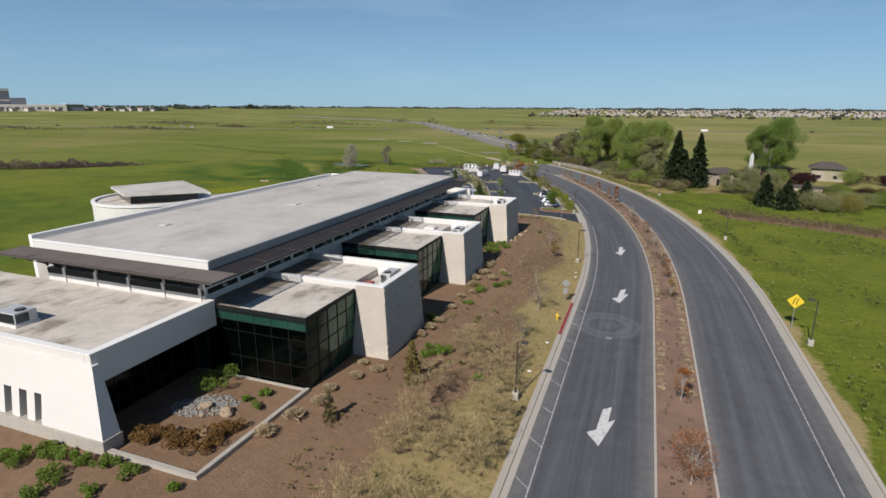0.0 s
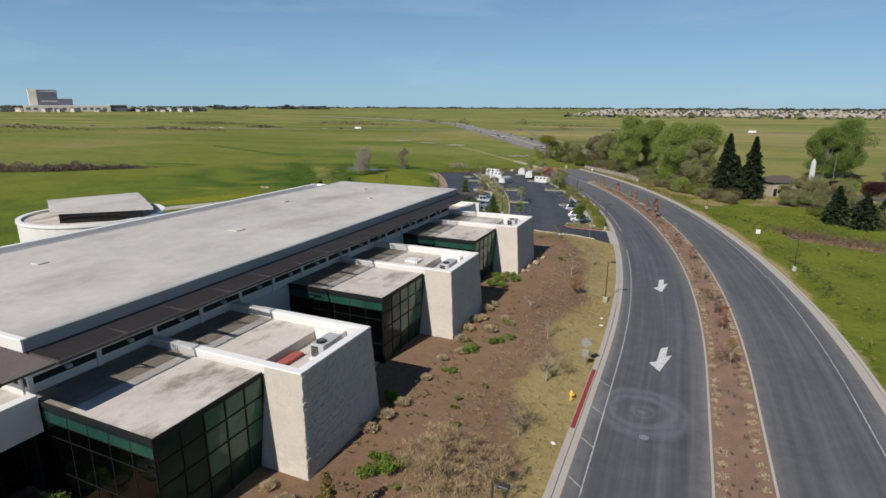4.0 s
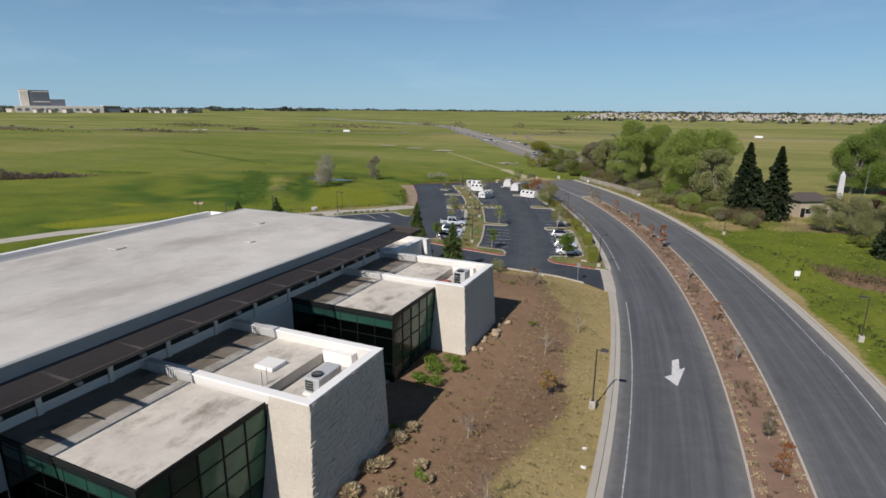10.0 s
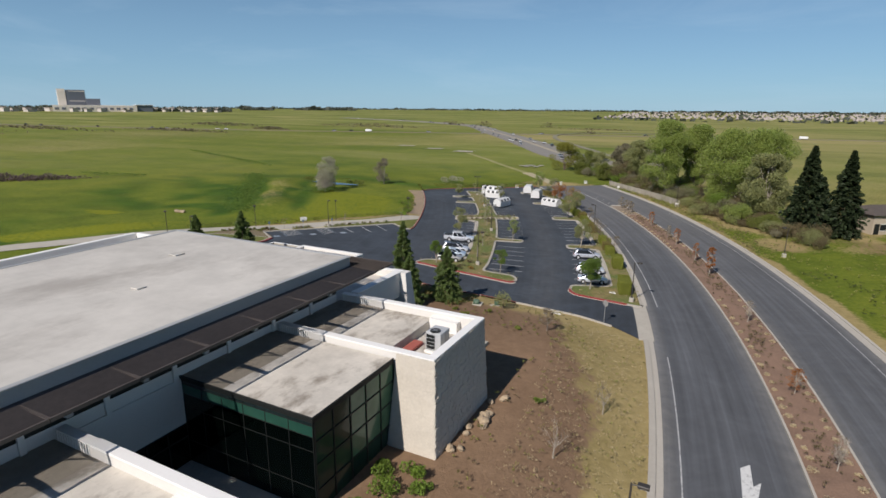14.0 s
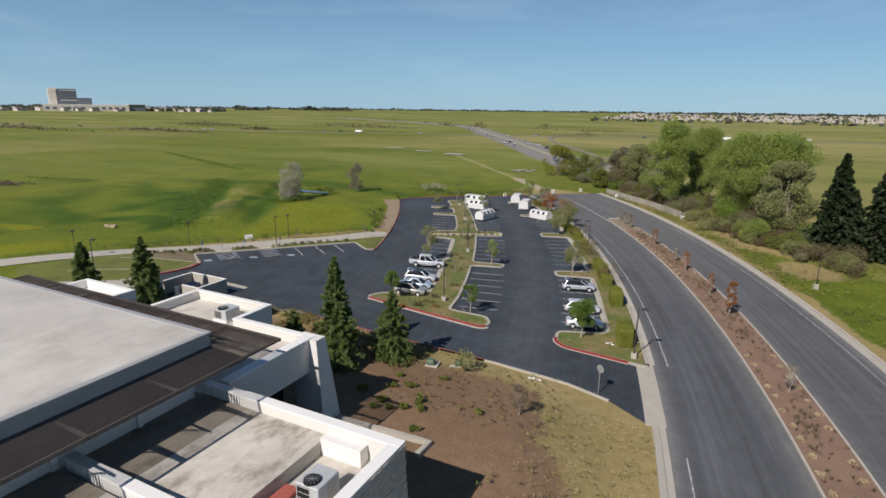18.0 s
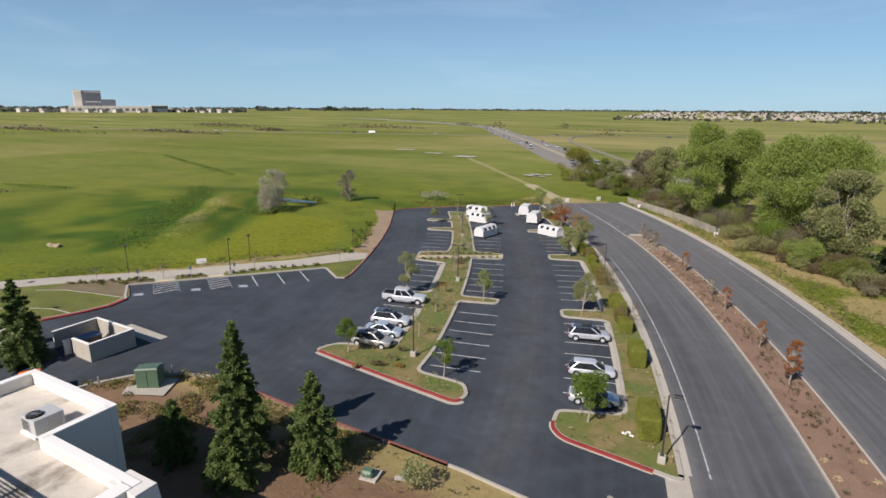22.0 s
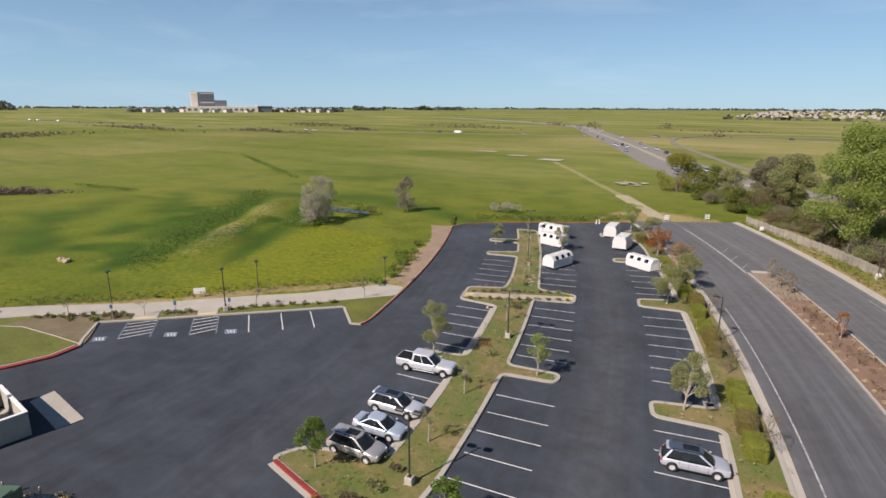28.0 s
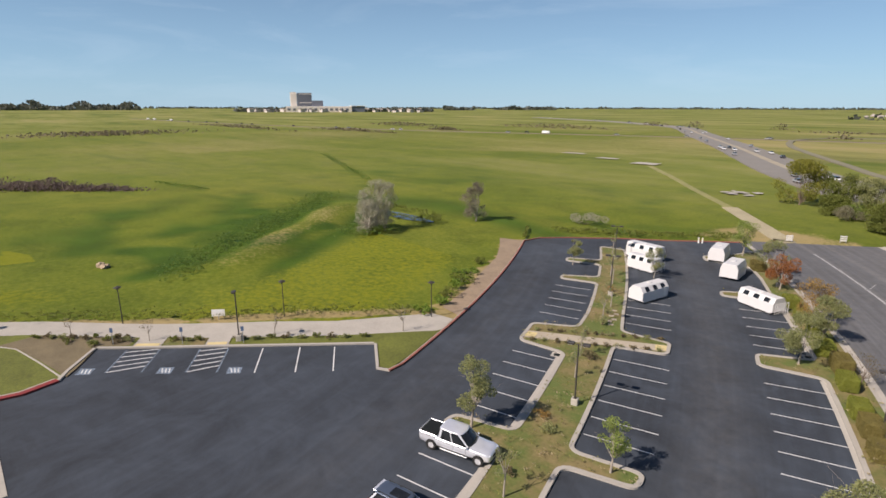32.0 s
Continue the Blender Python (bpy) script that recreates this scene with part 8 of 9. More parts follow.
# southern bank
plant_shrubs(((-10.1, 73.3, 1.7, 1.0), (-8.6, 76.0, 1.2, 0.8), (-7.1, 78.2, 1.1, 0.7), (-8.0, 77.0, 0.9, 0.7), (-8.8, 82.0, 0.9, 0.7), (-13.0, 61.4, 1.3, 0.9), (-8.6, 52.5, 2.0, 1.2), (-9.5, 51.7, 1.4, 0.9), (-12.7, 61.1, 1.3, 0.8), (-5.7, 51.7, 0.8, 0.5), (-4.1, 53.1, 0.8, 0.5), (-7.0, 51.2, 0.8, 0.5), (-3.3, 49.9, 1.1, 0.7), (-7.6, 63.9, 0.8, 0.5), (-7.4, 62.5, 0.8, 0.5), (-6.2, 60.3, 0.7, 0.5), (-4.6, 57.8, 0.7, 0.5), (-3.6, 56.4, 0.7, 0.5), (-10.4, 68.2, 1.0, 0.6), (-6.3, 67.3, 0.6, 0.5), (-9.4, 53.2, 1.5, 0.9), (-11.9, 75.6, 1.0, 0.8), (-13.3, 86.2, 1.0, 0.7), (-16.4, 59.6, 1.0, 0.7)), 1500)
# gaps between the wings
plant_shrubs(((-14.5, 94.6, 1.6, 1.1), (-14.3, 97.0, 1.7, 1.2), (-13.5, 99.3, 1.7, 1.2), (-15.6, 98.2, 1.4, 1.0), (-13.2, 94.4, 1.3, 1.0), (-12.6, 97.8, 1.3, 0.9), (-14.9, 94.9, 1.3, 0.9), (-16.0, 98.9, 1.2, 0.8), (-8.8, 112.6, 0.9, 0.5)), 1600)
# north end
plant_shrubs(((-26.6, 126.1, 1.2, 0.9), (-24.1, 125.1, 1.3, 0.9), (-24.1, 123.8, 1.1, 0.7), (-22.7, 124.2, 1.0, 0.7), (-21.7, 124.8, 1.1, 0.7), (-20.4, 125.5, 1.1, 0.7), (-21.0, 126.8, 1.4, 1.0), (-23.4, 128.8, 1.1, 0.8), (-24.7, 128.2, 0.9, 0.6), (-25.4, 130.6, 0.9, 0.6), (-21.5, 132.5, 1.0, 0.7), (-16.0, 127.5, 1.0, 0.7), (-19.2, 122.4, 0.9, 0.6)), 1700)
for i, (x, y, w) in enumerate(((-25.2, 30.3, 2.2), (-23.2, 31.0, 1.9), (-19.8, 30.2, 2.1), (-20.2, 32.4, 2.2), (-19.0, 33.3, 1.9), (-21.6, 31.2, 1.6), (-22.0, 30.3, 1.6), (-19.3, 31.6, 1.8), (-24.2, 29.7, 1.4))):
    shrub("rust-brown low shrub in the planter", ground_at(x, y), w, 1.05, int(480 * w), leaf_mat("rust_brown_leaves", (0.26, 0.15, 0.05), 0.45) if i == 0 else bpy.data.materials["rust_brown_leaves"], 0.12, 440 + i, "planter shrubs")
TUSS = [(-12.5, 81.3, 0.7), (-12.4, 78.6, 0.7), (-11.9, 82.2, 0.6), (-12.4, 85.2, 0.8), (-9.3, 83.2, 0.5), (-9.8, 79.2, 0.7), (-11.9, 75.4, 0.7), (-8.3, 82.0, 0.5), (-16.3, 33.8, 0.8), (-15.6, 36.7, 0.8), (-14.8, 39.5, 0.7), (-15.3, 41.8, 0.6), (-14.2, 44.8, 0.6), (-12.9, 46.8, 0.6), (-12.2, 56.4, 0.6), (-12.0, 58.6, 0.7), (-11.6, 61.0, 0.6), (-10.9, 72.6, 0.5), (-14.9, 47.6, 0.5), (-11.8, 66.0, 0.5), (-12.1, 87.0, 0.6), (-12.0, 70.5, 0.5)]
for i, (x, y, s) in enumerate(TUSS):
    s *= 1.4
    rng = np.random.default_rng(460 + i)
    g = thing("grass_tussock", "straw-coloured ornamental grass tussock beside the wing", "ornamental grass", "straw tussocks", at=ground_at(x, y))
    n = 260
    a, rr = rng.uniform(0, 6.283, n), rng.uniform(0, 1, n) ** 0.6
    d = np.stack([np.cos(a) * rr, np.sin(a) * rr, 1.15 - 0.6 * rr], 1)
    part("foliage", leaf_mesh("foliage", d * s * [0.75, 0.75, 0.6], 0.095, PALESTRAW, rng, 5.5 * s, 0.0, d), PALESTRAW, g, "dry arching blades")
for i in range(22):
    rnd = random.Random(500 + i)
    x, y = (-11.9 + rnd.uniform(-0.7, 0.7), 101.5 + rnd.uniform(0, 10.5)) if i < 14 else (-22.5 + rnd.uniform(-1.8, 1.8), 33.5 + rnd.uniform(-1.6, 2.0))
    s = rnd.uniform(0.22, 0.55)
    g = thing("boulder", "rough tan landscape boulder in the mulch", "boulder", "tan boulders", at=ground_at(x, y, 0.0, rnd.uniform(0, 180)))
    part("rock", Shape().blob((0, 0, s * 0.45), s, s * 0.8, s * 0.65, 500 + i, 0.24, 8, 5), BOULDER, g)
# grey river stones in the planter
rnd = random.Random(77)
rock = Shape()
for _ in range(520):
    a, r = rnd.uniform(0, 6.28), rnd.random() ** 0.5
    x, y = -24.0 + 2.6 * r * math.cos(a) + 0.9 * r * math.sin(a), 35.6 + 2.1 * r * math.sin(a)
    rock.blob((x, y, height(x, y) + 0.02), rnd.uniform(0.05, 0.13), rnd.uniform(0.05, 0.13), 0.07, rnd.random(), 0.2, 5, 3)
solid("river_stones", rock, mat("grey_river_stone", (0.27, 0.27, 0.255), 0.9, vary=0.3, big=2, fine=8, bump=0.0), "patch of pale grey river stones in the planter", "stones", kind="stuff")

# low plants scattered over the bank, verge, median and islands
rnd = random.Random(9)


def scatter(n, test, lo, hi, sm, sM):
    out, tries = [], 0
    while len(out) < n and tries < n * 30:
        tries += 1
        x, y = rnd.uniform(lo[0], hi[0]), rnd.uniform(lo[1], hi[1])
        if test(x, y):
            out.append((x, y, rnd.uniform(sm, sM)))
    return out


def on_bank(x, y):
    s, u = SU(x, y)
    return -12.6 > u > -40 and x > -12.4 and y < 139 or (y > 125 and x > -27 and y < 138.5 and u < -8)


def on_verge(x, y):
    s, u = SU(x, y)
    return -11.5 < u < -1.8 and y < 134


blades("mulch_weeds", scatter(170, on_bank, (-30, 20), (-3, 139), 0.12, 0.30), 0.045, 4.2, BRUSH, 31, 16, "small brown and grey plants scattered over the mulch", "ground plants")
blades("mulch_sprouts", scatter(260, on_bank, (-30, 20), (-3, 139), 0.12, 0.30), 0.055, 4.0, WEED, 32, 14, "small green sprouts scattered over the mulch", "ground plants")
blades("verge_grass", scatter(2400, on_verge, (-12, 16), (3, 134), 0.15, 0.42), 0.045, 3.4, STRAW, 33, 7, "dry straw-coloured grass on the verge", "grass")
blades("verge_green_grass", scatter(1000, on_verge, (-12, 16), (3, 134), 0.15, 0.40), 0.05, 4.2, WEED, 34, 6, "green grass mixed into the dry verge", "grass")
med_spots = []
for side in (0.75, 3.6):
    s = -24.0
    while s < 142:
        if not 74 < s < 101 and rnd.random() < 0.93:
            x, y = XY(s + rnd.uniform(-0.15, 0.15), MED0 + side + rnd.uniform(-0.12, 0.12))
            med_spots.append((x, y, rnd.uniform(0.34, 0.50) * (1.2 if s < 35 else 0.85)))
        s += 1.35 + rnd.uniform(0, 0.35) + (0.8 if s > 50 else 0.0)
pts, rng = [], np.random.default_rng(35)
for x, y, s in med_spots:
    d = rng.normal(size=(110, 3))
    d /= np.linalg.norm(d, axis=1, keepdims=True)
    d[:, 2] = np.abs(d[:, 2]) * 0.7
    pts.append(np.array([x, y, 0.12]) + d * s * rng.uniform(0.35, 0.95, (110, 1)))
pts = np.concatenate(pts)
tagged(new("median_tussocks", leaf_mesh("median_tussocks", pts, 0.085, PALESTRAW, rng, 1.7, 0.8)), "rows of straw-coloured tussocks along the median kerbs", "ornamental grass", kind="stuff")
blades("median_groundcover", [(*XY(s_, MED0 + 2.1 + rnd.gauss(0, 0.55)), rnd.uniform(0.25, 0.5)) for s_ in [rnd.choice((6, 27, 38, 60, 79, 84, 91, 99, 110, 118, 131)) + rnd.gauss(0, 1.4) for _ in range(240)]], 0.07, 3.0, BRUSH, 48, 12, "brown low groundcover in the middle of the median", "ground plants", 0.10)
blades("median_weeds", [(*XY(rnd.uniform(-60, 144), MED0 + rnd.uniform(0.5, 3.9)), rnd.uniform(0.15, 0.4)) for _ in range(420)], 0.06, 3.6, BRUSH, 36, 12, "small brown plants on the median mulch", "ground plants", 0.10)
cen = scatter(560, lambda x, y: inside(centre_pts, x, y), (-70, 145), (-20, 236), 0.15, 0.42)
blades("island_grass", cen[:330], 0.05, 3.0, WEED, 37, 10, "green grass tufts on the planting island", "grass", 0.14)
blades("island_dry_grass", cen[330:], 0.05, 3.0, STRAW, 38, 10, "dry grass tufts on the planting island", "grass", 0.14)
eas = scatter(420, lambda x, y: inside(east_pts, x, y), (-60, 140), (0, 250), 0.12, 0.36)
blades("strip_grass", eas[:240], 0.05, 3.8, WEED, 39, 9, "green grass tufts on the planting strip", "grass", 0.14)
blades("strip_dry_grass", eas[240:], 0.05, 3.8, STRAW, 40, 9, "dry grass tufts on the planting strip", "grass", 0.14)
for i, (s, u, w) in enumerate(((78.5, -29.5, 1.2), (80.5, -28.2, 1.0), (79.0, -26.8, 0.9), (83.0, -27.6, 0.9), (106.5, -26.6, 1.1), (108.5, -27.5, 0.9), (122.6, -26.2, 1.5), (133.6, -26.4, 1.5), (77.2, -31.0, 0.9), (99.5, -27.4, 0.8), (138.0, -26.0, 1.1), (148, -26.6, 1.1))):
    x, y = XY(s, u)
    shrub("low reddish-brown shrub on the planting island", ground_at(x, y, 0.12), w, 0.8 * w, int(220 * w), (BRUSH, OLIVE, AMBER)[i % 3], 0.13, 540 + i, "island shrubs")
for i in range(22):
    s0, u0 = (125.6, -33.0) if i % 2 else (128.0, -33.0)
    k_ = (i // 2) / 10
    x, y = XY(s0 - 0.9 + 3.9 * k_ + (0.0 if i % 2 else 0.9), u0 + 13.2 * k_)
    shrub("low brown tuft beside the island path", ground_at(x, y, 0.13), 0.85, 0.5, 130, (BRUSH, OLIVE)[i % 3 == 0], 0.11, 820 + i, "path edging plants")
# low hedge beds beside the footpath
for i, t in enumerate((7.0, 7.9, 8.8, 9.6, 14.0, 15.5, 17.2, 18.8, 20.4, 22.0, 23.6, 25.2, 27.0, 2.0, 0.6, -1.2, -3.4, -5.4, -7.2)):
    p = hc(t, -2.0 - (0.9 if t < 2.5 else 0) + 0.1 * (i % 3))
    shrub("low dark bedding shrub beside the footpath", ground_at(p[0], p[1], 0.08), 1.0, 0.55, 170, (HEDGE, BRUSH, OLIVE)[i % 3], 0.13, 560 + i, "footpath shrubs")
for i, p in enumerate(BED_SPOTS):
    shrub("low brown bedding shrub in the mulched bed", ground_at(p[0], p[1], 0.12), 0.95, 0.55, 200, (BRUSH, HEDGE, OLIVE)[i % 3], 0.12, 760 + i, "footpath shrubs")
for i, (x, y, h) in enumerate(((-70.0, 166.6, 3.4), (-62.6, 178.6, 3.2), (-77.5, 156.0, 2.6), (-84.0, 150.0, 2.6))):
    broadleaf("leafless sapling beside the footpath", ground_at(x, y, 0.08), h, 0.8, 50, BRUSH, 0.12, 580 + i, "path saplings", 0.4, PALEBARK, balls=7)
for i, (s, u, w, h) in enumerate(((131, -46.5, 2.2, 1.3), (135, -46.9, 2.6, 1.5), (139, -46.8, 2.4, 1.7), (143, -47.2, 2.6, 1.4), (148, -47.5, 2.4, 1.2), (155, -47.6, 2.0, 1.0), (127, -47.6, 2.0, 1.0))):
    x, y = XY(s, u)
    shrub("green bush along the wood-chip bed", ground_at(x, y), w, h, 420, (SHRUB, HEDGE)[i % 2], 0.2, 590 + i, "bed bushes")

# low olive groundcover mounds north of the building
def mounds(name, test, lo, hi, n, material, seed, label):
    rng = np.random.default_rng(seed)
    pts = []
    for x, y, s in scatter(n, test, lo, hi, 0.35, 0.75):
        k = int(60 * s / 0.5)
        d = rng.normal(size=(k, 3))
        d /= np.linalg.norm(d, axis=1, keepdims=True)
        d[:, 2] = np.abs(d[:, 2]) * 0.75
        pts.append(np.array([x, y, height(x, y)]) + d * s * rng.uniform(0.75, 1.05, (k, 1)))
    return tagged(new(name, leaf_mesh(name, np.concatenate(pts), 0.13, material, rng)), label, "groundcover", kind="stuff")


def north_bed(x, y):
    s, u = SU(x, y)
    return not inside(LOT, x, y) and -54 < x < -26 and y > 124.9 and y < 139 and not (-48.5 < x < -44.2 and 132.5 < y < 137) and (y > 132 or x < -38) and noise.noise(Vector((x * 0.25, y * 0.25, 3))) > -0.22


mounds("groundcover", north_bed, (-54, 125), (-26, 139), 330, leaf_mat("olive_groundcover", (0.25, 0.21, 0.085), 0.4), 71, "olive and straw coloured groundcover mounds beside the service drive")
mounds("green_groundcover", lambda x, y: north_bed(x, y) and noise.noise(Vector((x * 0.3, y * 0.3, 8))) > 0.05, (-54, 125), (-26, 139), 90, HEDGE, 72, "green groundcover mounds mixed into the olive ones")
blades("straw_mounds", scatter(1500, lambda x, y: -10.5 < SU(x, y)[1] < -2.2 and 12 < y < 56 and noise.noise(Vector((x * 0.2, y * 0.2, 5))) > -0.1, (-9, 12), (3, 56), 0.3, 0.75), 0.035, 11.0, leaf_mat("rank_straw", (0.46, 0.365, 0.20), 0.3), 73, 26, "straw-coloured rank grass clumps on the verge", "grass")

# ---- the field ----
for i, (x, y, h, cr) in enumerate(((-105.8, 205.5, 10.5, 2.6), (-107.4, 209.4, 9.5, 2.3), (-104.2, 202.6, 7.2, 2.1), (-108.8, 206.6, 5.5, 1.7))):
    broadleaf("pale leafless willow thicket by the pond", ground_at(x, y), h, cr * 1.3, 3000, GREYTWIG, 0.075, 600 + i, "pond willows", 0.06, PALEBARK, "tree", 1.2, 30, shell=0.05, stretch=6.0, up=1.6)
broadleaf("leafless round tree in the field", ground_at(-100.0, 229.0), 8.8, 3.3, 4200, BROWNTWIG, 0.075, 604, "pond willows", 0.10, PALEBARK, "tree", 1.1, 24, shell=0.05, stretch=6.0, up=1.3)
structure("pond", sheet("pond", [(-114 + 9 * math.cos(a) * (1 + 0.2 * math.sin(3 * a)), 219.5 + 2.2 * math.sin(a)) for a in [2 * math.pi * k / 28 for k in range(28)]], 0.12, WATER, 1.5), "narrow dark pond in the wet grass", "water")
blades("reeds", [(-114 + 11 * math.cos(a) + rnd.uniform(-1, 1), 219.5 + 3.4 * math.sin(a) + rnd.uniform(-0.8, 0.8), rnd.uniform(0.5, 1.0)) for a in [rnd.uniform(0, 6.28) for _ in range(260)]], 0.12, 4.0, HEDGE, 41, 8, "dark green reeds round the pond", "reeds")
blades("field_edge_brush", [(p[0] + rnd.uniform(-0.8, 0.8), p[1] + rnd.uniform(-0.8, 0.8), rnd.uniform(0.3, 0.7)) for p in [hc(rnd.uniform(-14, 33), -8.0 - abs(rnd.gauss(0, 1.2))) for _ in range(360)]], 0.085, 3.0, HEDGE, 42, 9, "low dark brush along the field side of the path", "brush")
blades("north_edge_brush", [(*XY(178 + rnd.uniform(0, 11), -43 + 0), rnd.uniform(0.3, 0.6)) for _ in range(60)] + [(*XY(185.5 + 0.15 * (u + 36) + rnd.uniform(0.5, 4.5), u), rnd.uniform(0.35, 0.8)) for u in [rnd.uniform(-38, 0) for _ in range(320)]], 0.14, 3.0, HEDGE, 43, 9, "low green brush behind the far kerb", "brush")
blades("levee_brush", [(-97.5 - 0.67 * t + rnd.gauss(0, 2.4) - 5.2, 168 + 0.74 * t + rnd.gauss(0, 1.6), rnd.uniform(0.35, 0.95)) for t in [rnd.uniform(-4, 74) for _ in range(1500)]], 0.10, 3.4, leaf_mat("levee_leaves", (0.15, 0.225, 0.045), 0.3), 44, 8, "dark green brush along the old levee", "brush")
blades("creek_brush", [(-170 - 47 * t + rnd.gauss(0, 1.0), 249 + 20 * t + rnd.gauss(0, 1.0), rnd.uniform(0.3, 0.8)) for t in [rnd.uniform(0, 2.2) for _ in range(420)]] + [(-185 - 27 * t + rnd.gauss(0, 0.6), 201 - 6.7 * t + rnd.gauss(0, 0.6), rnd.uniform(0.3, 0.6)) for t in [rnd.random() for _ in range(120)]], 0.12, 3.0, bpy.data.materials["levee_leaves"], 49, 8, "dark green growth along a wet line in the field", "brush")
blades("willow_foot_brush", [(-105.5 + rnd.gauss(0, 2.4), 203.5 + rnd.gauss(0, 2.6), rnd.uniform(0.5, 1.1)) for _ in range(220)], 0.12, 3.0, bpy.data.materials["levee_leaves"], 50, 9, "dark green growth round the foot of the willows", "brush")
blades("right_field_weeds", [(*XY(rnd.uniform(-60, 120), rnd.uniform(26, 75)), rnd.uniform(0.2, 0.6)) for _ in range(1500)], 0.10, 3.0, WEED, 45, 8, "green weeds on the field across the road", "grass")
blades("thicket_verge_weeds", [(*XY(rnd.uniform(96, 190), 24.4 + abs(rnd.gauss(0, 3.6))), rnd.uniform(0.2, 0.6)) for _ in range(900)], 0.09, 2.8, WEED, 51, 9, "rank green weeds on the verge below the thicket", "grass")
blades("thicket_verge_brush", [(*XY(rnd.uniform(100, 190), 25.0 + abs(rnd.gauss(0, 3.4))), rnd.uniform(0.2, 0.6)) for _ in range(500)], 0.09, 2.6, BRUSH, 52, 9, "brown dead stalks on the verge below the thicket", "brush")
blades("right_field_dark_weeds", [(*XY(s_, u_), rnd.uniform(0.25, 0.7)) for s_, u_ in [(rnd.uniform(-60, 90), rnd.uniform(27, 72)) for _ in range(5200)] if noise.noise(Vector((s_ * 0.10, u_ * 0.16, 33))) > 0.10], 0.11, 2.2, leaf_mat("dark_weeds", (0.085, 0.105, 0.035), 0.3), 46, 9, "dark green weeds on the field across the road", "grass")
blades("thicket_floor", [(*XY(73 - 0.63 * (u_ - 36.5) + rnd.gauss(0, 2.8), u_), rnd.uniform(0.3, 0.9)) for u_ in [rnd.uniform(35, 76) for _ in range(1300)]], 0.12, 2.6, BRUSH, 47, 9, "brown dead brush patch on the field", "brush")
log = thing("rock_pile", "low pile of tan rocks in the field", "rocks", at=ground_at(-113.5, 158.8))
for i in range(7):
    part("rock", Shape().blob((random.Random(i).uniform(-1.4, 1.4), random.Random(i + 9).uniform(-0.5, 0.5), 0.2), 0.6, 0.45, 0.35, i, 0.25), BOULDER, log)
for i, (x, y, w, d) in enumerate(((-192.5, 402, 6.5, 3), (-164, 389, 5.5, 3), (-139, 380, 6, 4.5))):
    structure("concrete_pad", sheet("concrete_pad", [(x - w, y - d), (x + w, y - d * 0.7), (x + w * 0.9, y + d), (x - w * 0.9, y + d * 0.8)], 0.35, CONCRETE, 3.0), "old pale concrete pad in the field", "slab")
rubble = random.Random(88)
for i in range(16):
    x, y, r_, a_ = -78 + rubble.uniform(-4.6, 4.6), 322.5 + rubble.uniform(-4.2, 4.2), rubble.uniform(0.8, 1.7), rubble.uniform(0, 3)
    structure("concrete_slab_piece", sheet("concrete_slab_piece", [(x + r_ * math.cos(a_ + k * 1.26) * (1.2 if k % 2 else 0.9), y + r_ * math.sin(a_ + k * 1.26)) for k in range(5)], 0.25 + 0.02 * i, CONCRETE, 2.0), "broken pale concrete slab beside the track", "slab")
track = [XY(192, 6), (-48.5, 264), (-56, 275), (-71, 296), (-95, 326), (-112, 348), (-134, 374)]
shrub("pale leafless bush behind the far kerb", ground_at(-83.6, 247.1), 6.5, 3.2, 1500, GREYTWIG, 0.2, 640)
SAND = mat("pale_sand", (0.36, 0.315, 0.20), 0.95, vary=0.3, big=0.12, fine=1.5, bump=0.3)
structure("dirt_track", band("dirt_track", dense(track[:4], 4, False), -2.0, 2.0, -0.2, 0.12, SAND), "pale sandy track from the road's end into the grass", "track")
structure("dirt_track", band("dirt_track", dense(track[3:], 6, False), -1.1, 1.1, -0.2, 0.115, mat("grassy_dirt", (0.24, 0.23, 0.085), 0.95, vary=0.35, big=0.15, fine=2, bump=0.3)), "faint grassy track across the field", "track")

# ---- across the road: fence, low house, tower ----
fence = thing("fence", "weathered grey board fence along the road", "fence")
posts = [XY(s, 29.2 - 3.2 * ease((s - 150) / 40)) for s in range(150, 191, 2)]
fm = mat("weathered_boards", (0.30, 0.27, 0.22), 0.9, vary=0.25, big=0.6, fine=6, bump=0.2, random_part=0.15)
for i, (x, y) in enumerate(posts):
    part("post", Shape().box(-0.06, 0.06, -0.06, 0.06, -0.2, 1.95), fm, fence).matrix_basis = pose(x, y, 0)
    if i + 1 < len(posts):
        x2, y2 = posts[i + 1]
        a = math.degrees(math.atan2(y2 - y, x2 - x))
        L = math.hypot(x2 - x, y2 - y)
        for k in range(6):
            part("board", Shape().box(0.04 + k * (L - 0.06) / 6, 0.01 + (k + 1) * (L - 0.06) / 6, -0.02, 0.02, 0.02, 1.75 + 0.05 * ((i * 7 + k * 3) % 4) / 4), fm, fence).matrix_basis = pose(x, y, 0, 0, 0, a)
        part("rail", Shape().box(0, L, 0.022, 0.07, 1.3, 1.4), fm, fence).matrix_basis = pose(x, y, 0, 0, 0, a)
CREAM = mat("cream_stucco", (0.40, 0.34, 0.26), 0.9, vary=0.08, bump=0.1)
TILE = mat("dark_roof_tile", (0.085, 0.07, 0.06), 0.85, vary=0.25, big=0.5, fine=5, bump=0.4, bump_scale=6)


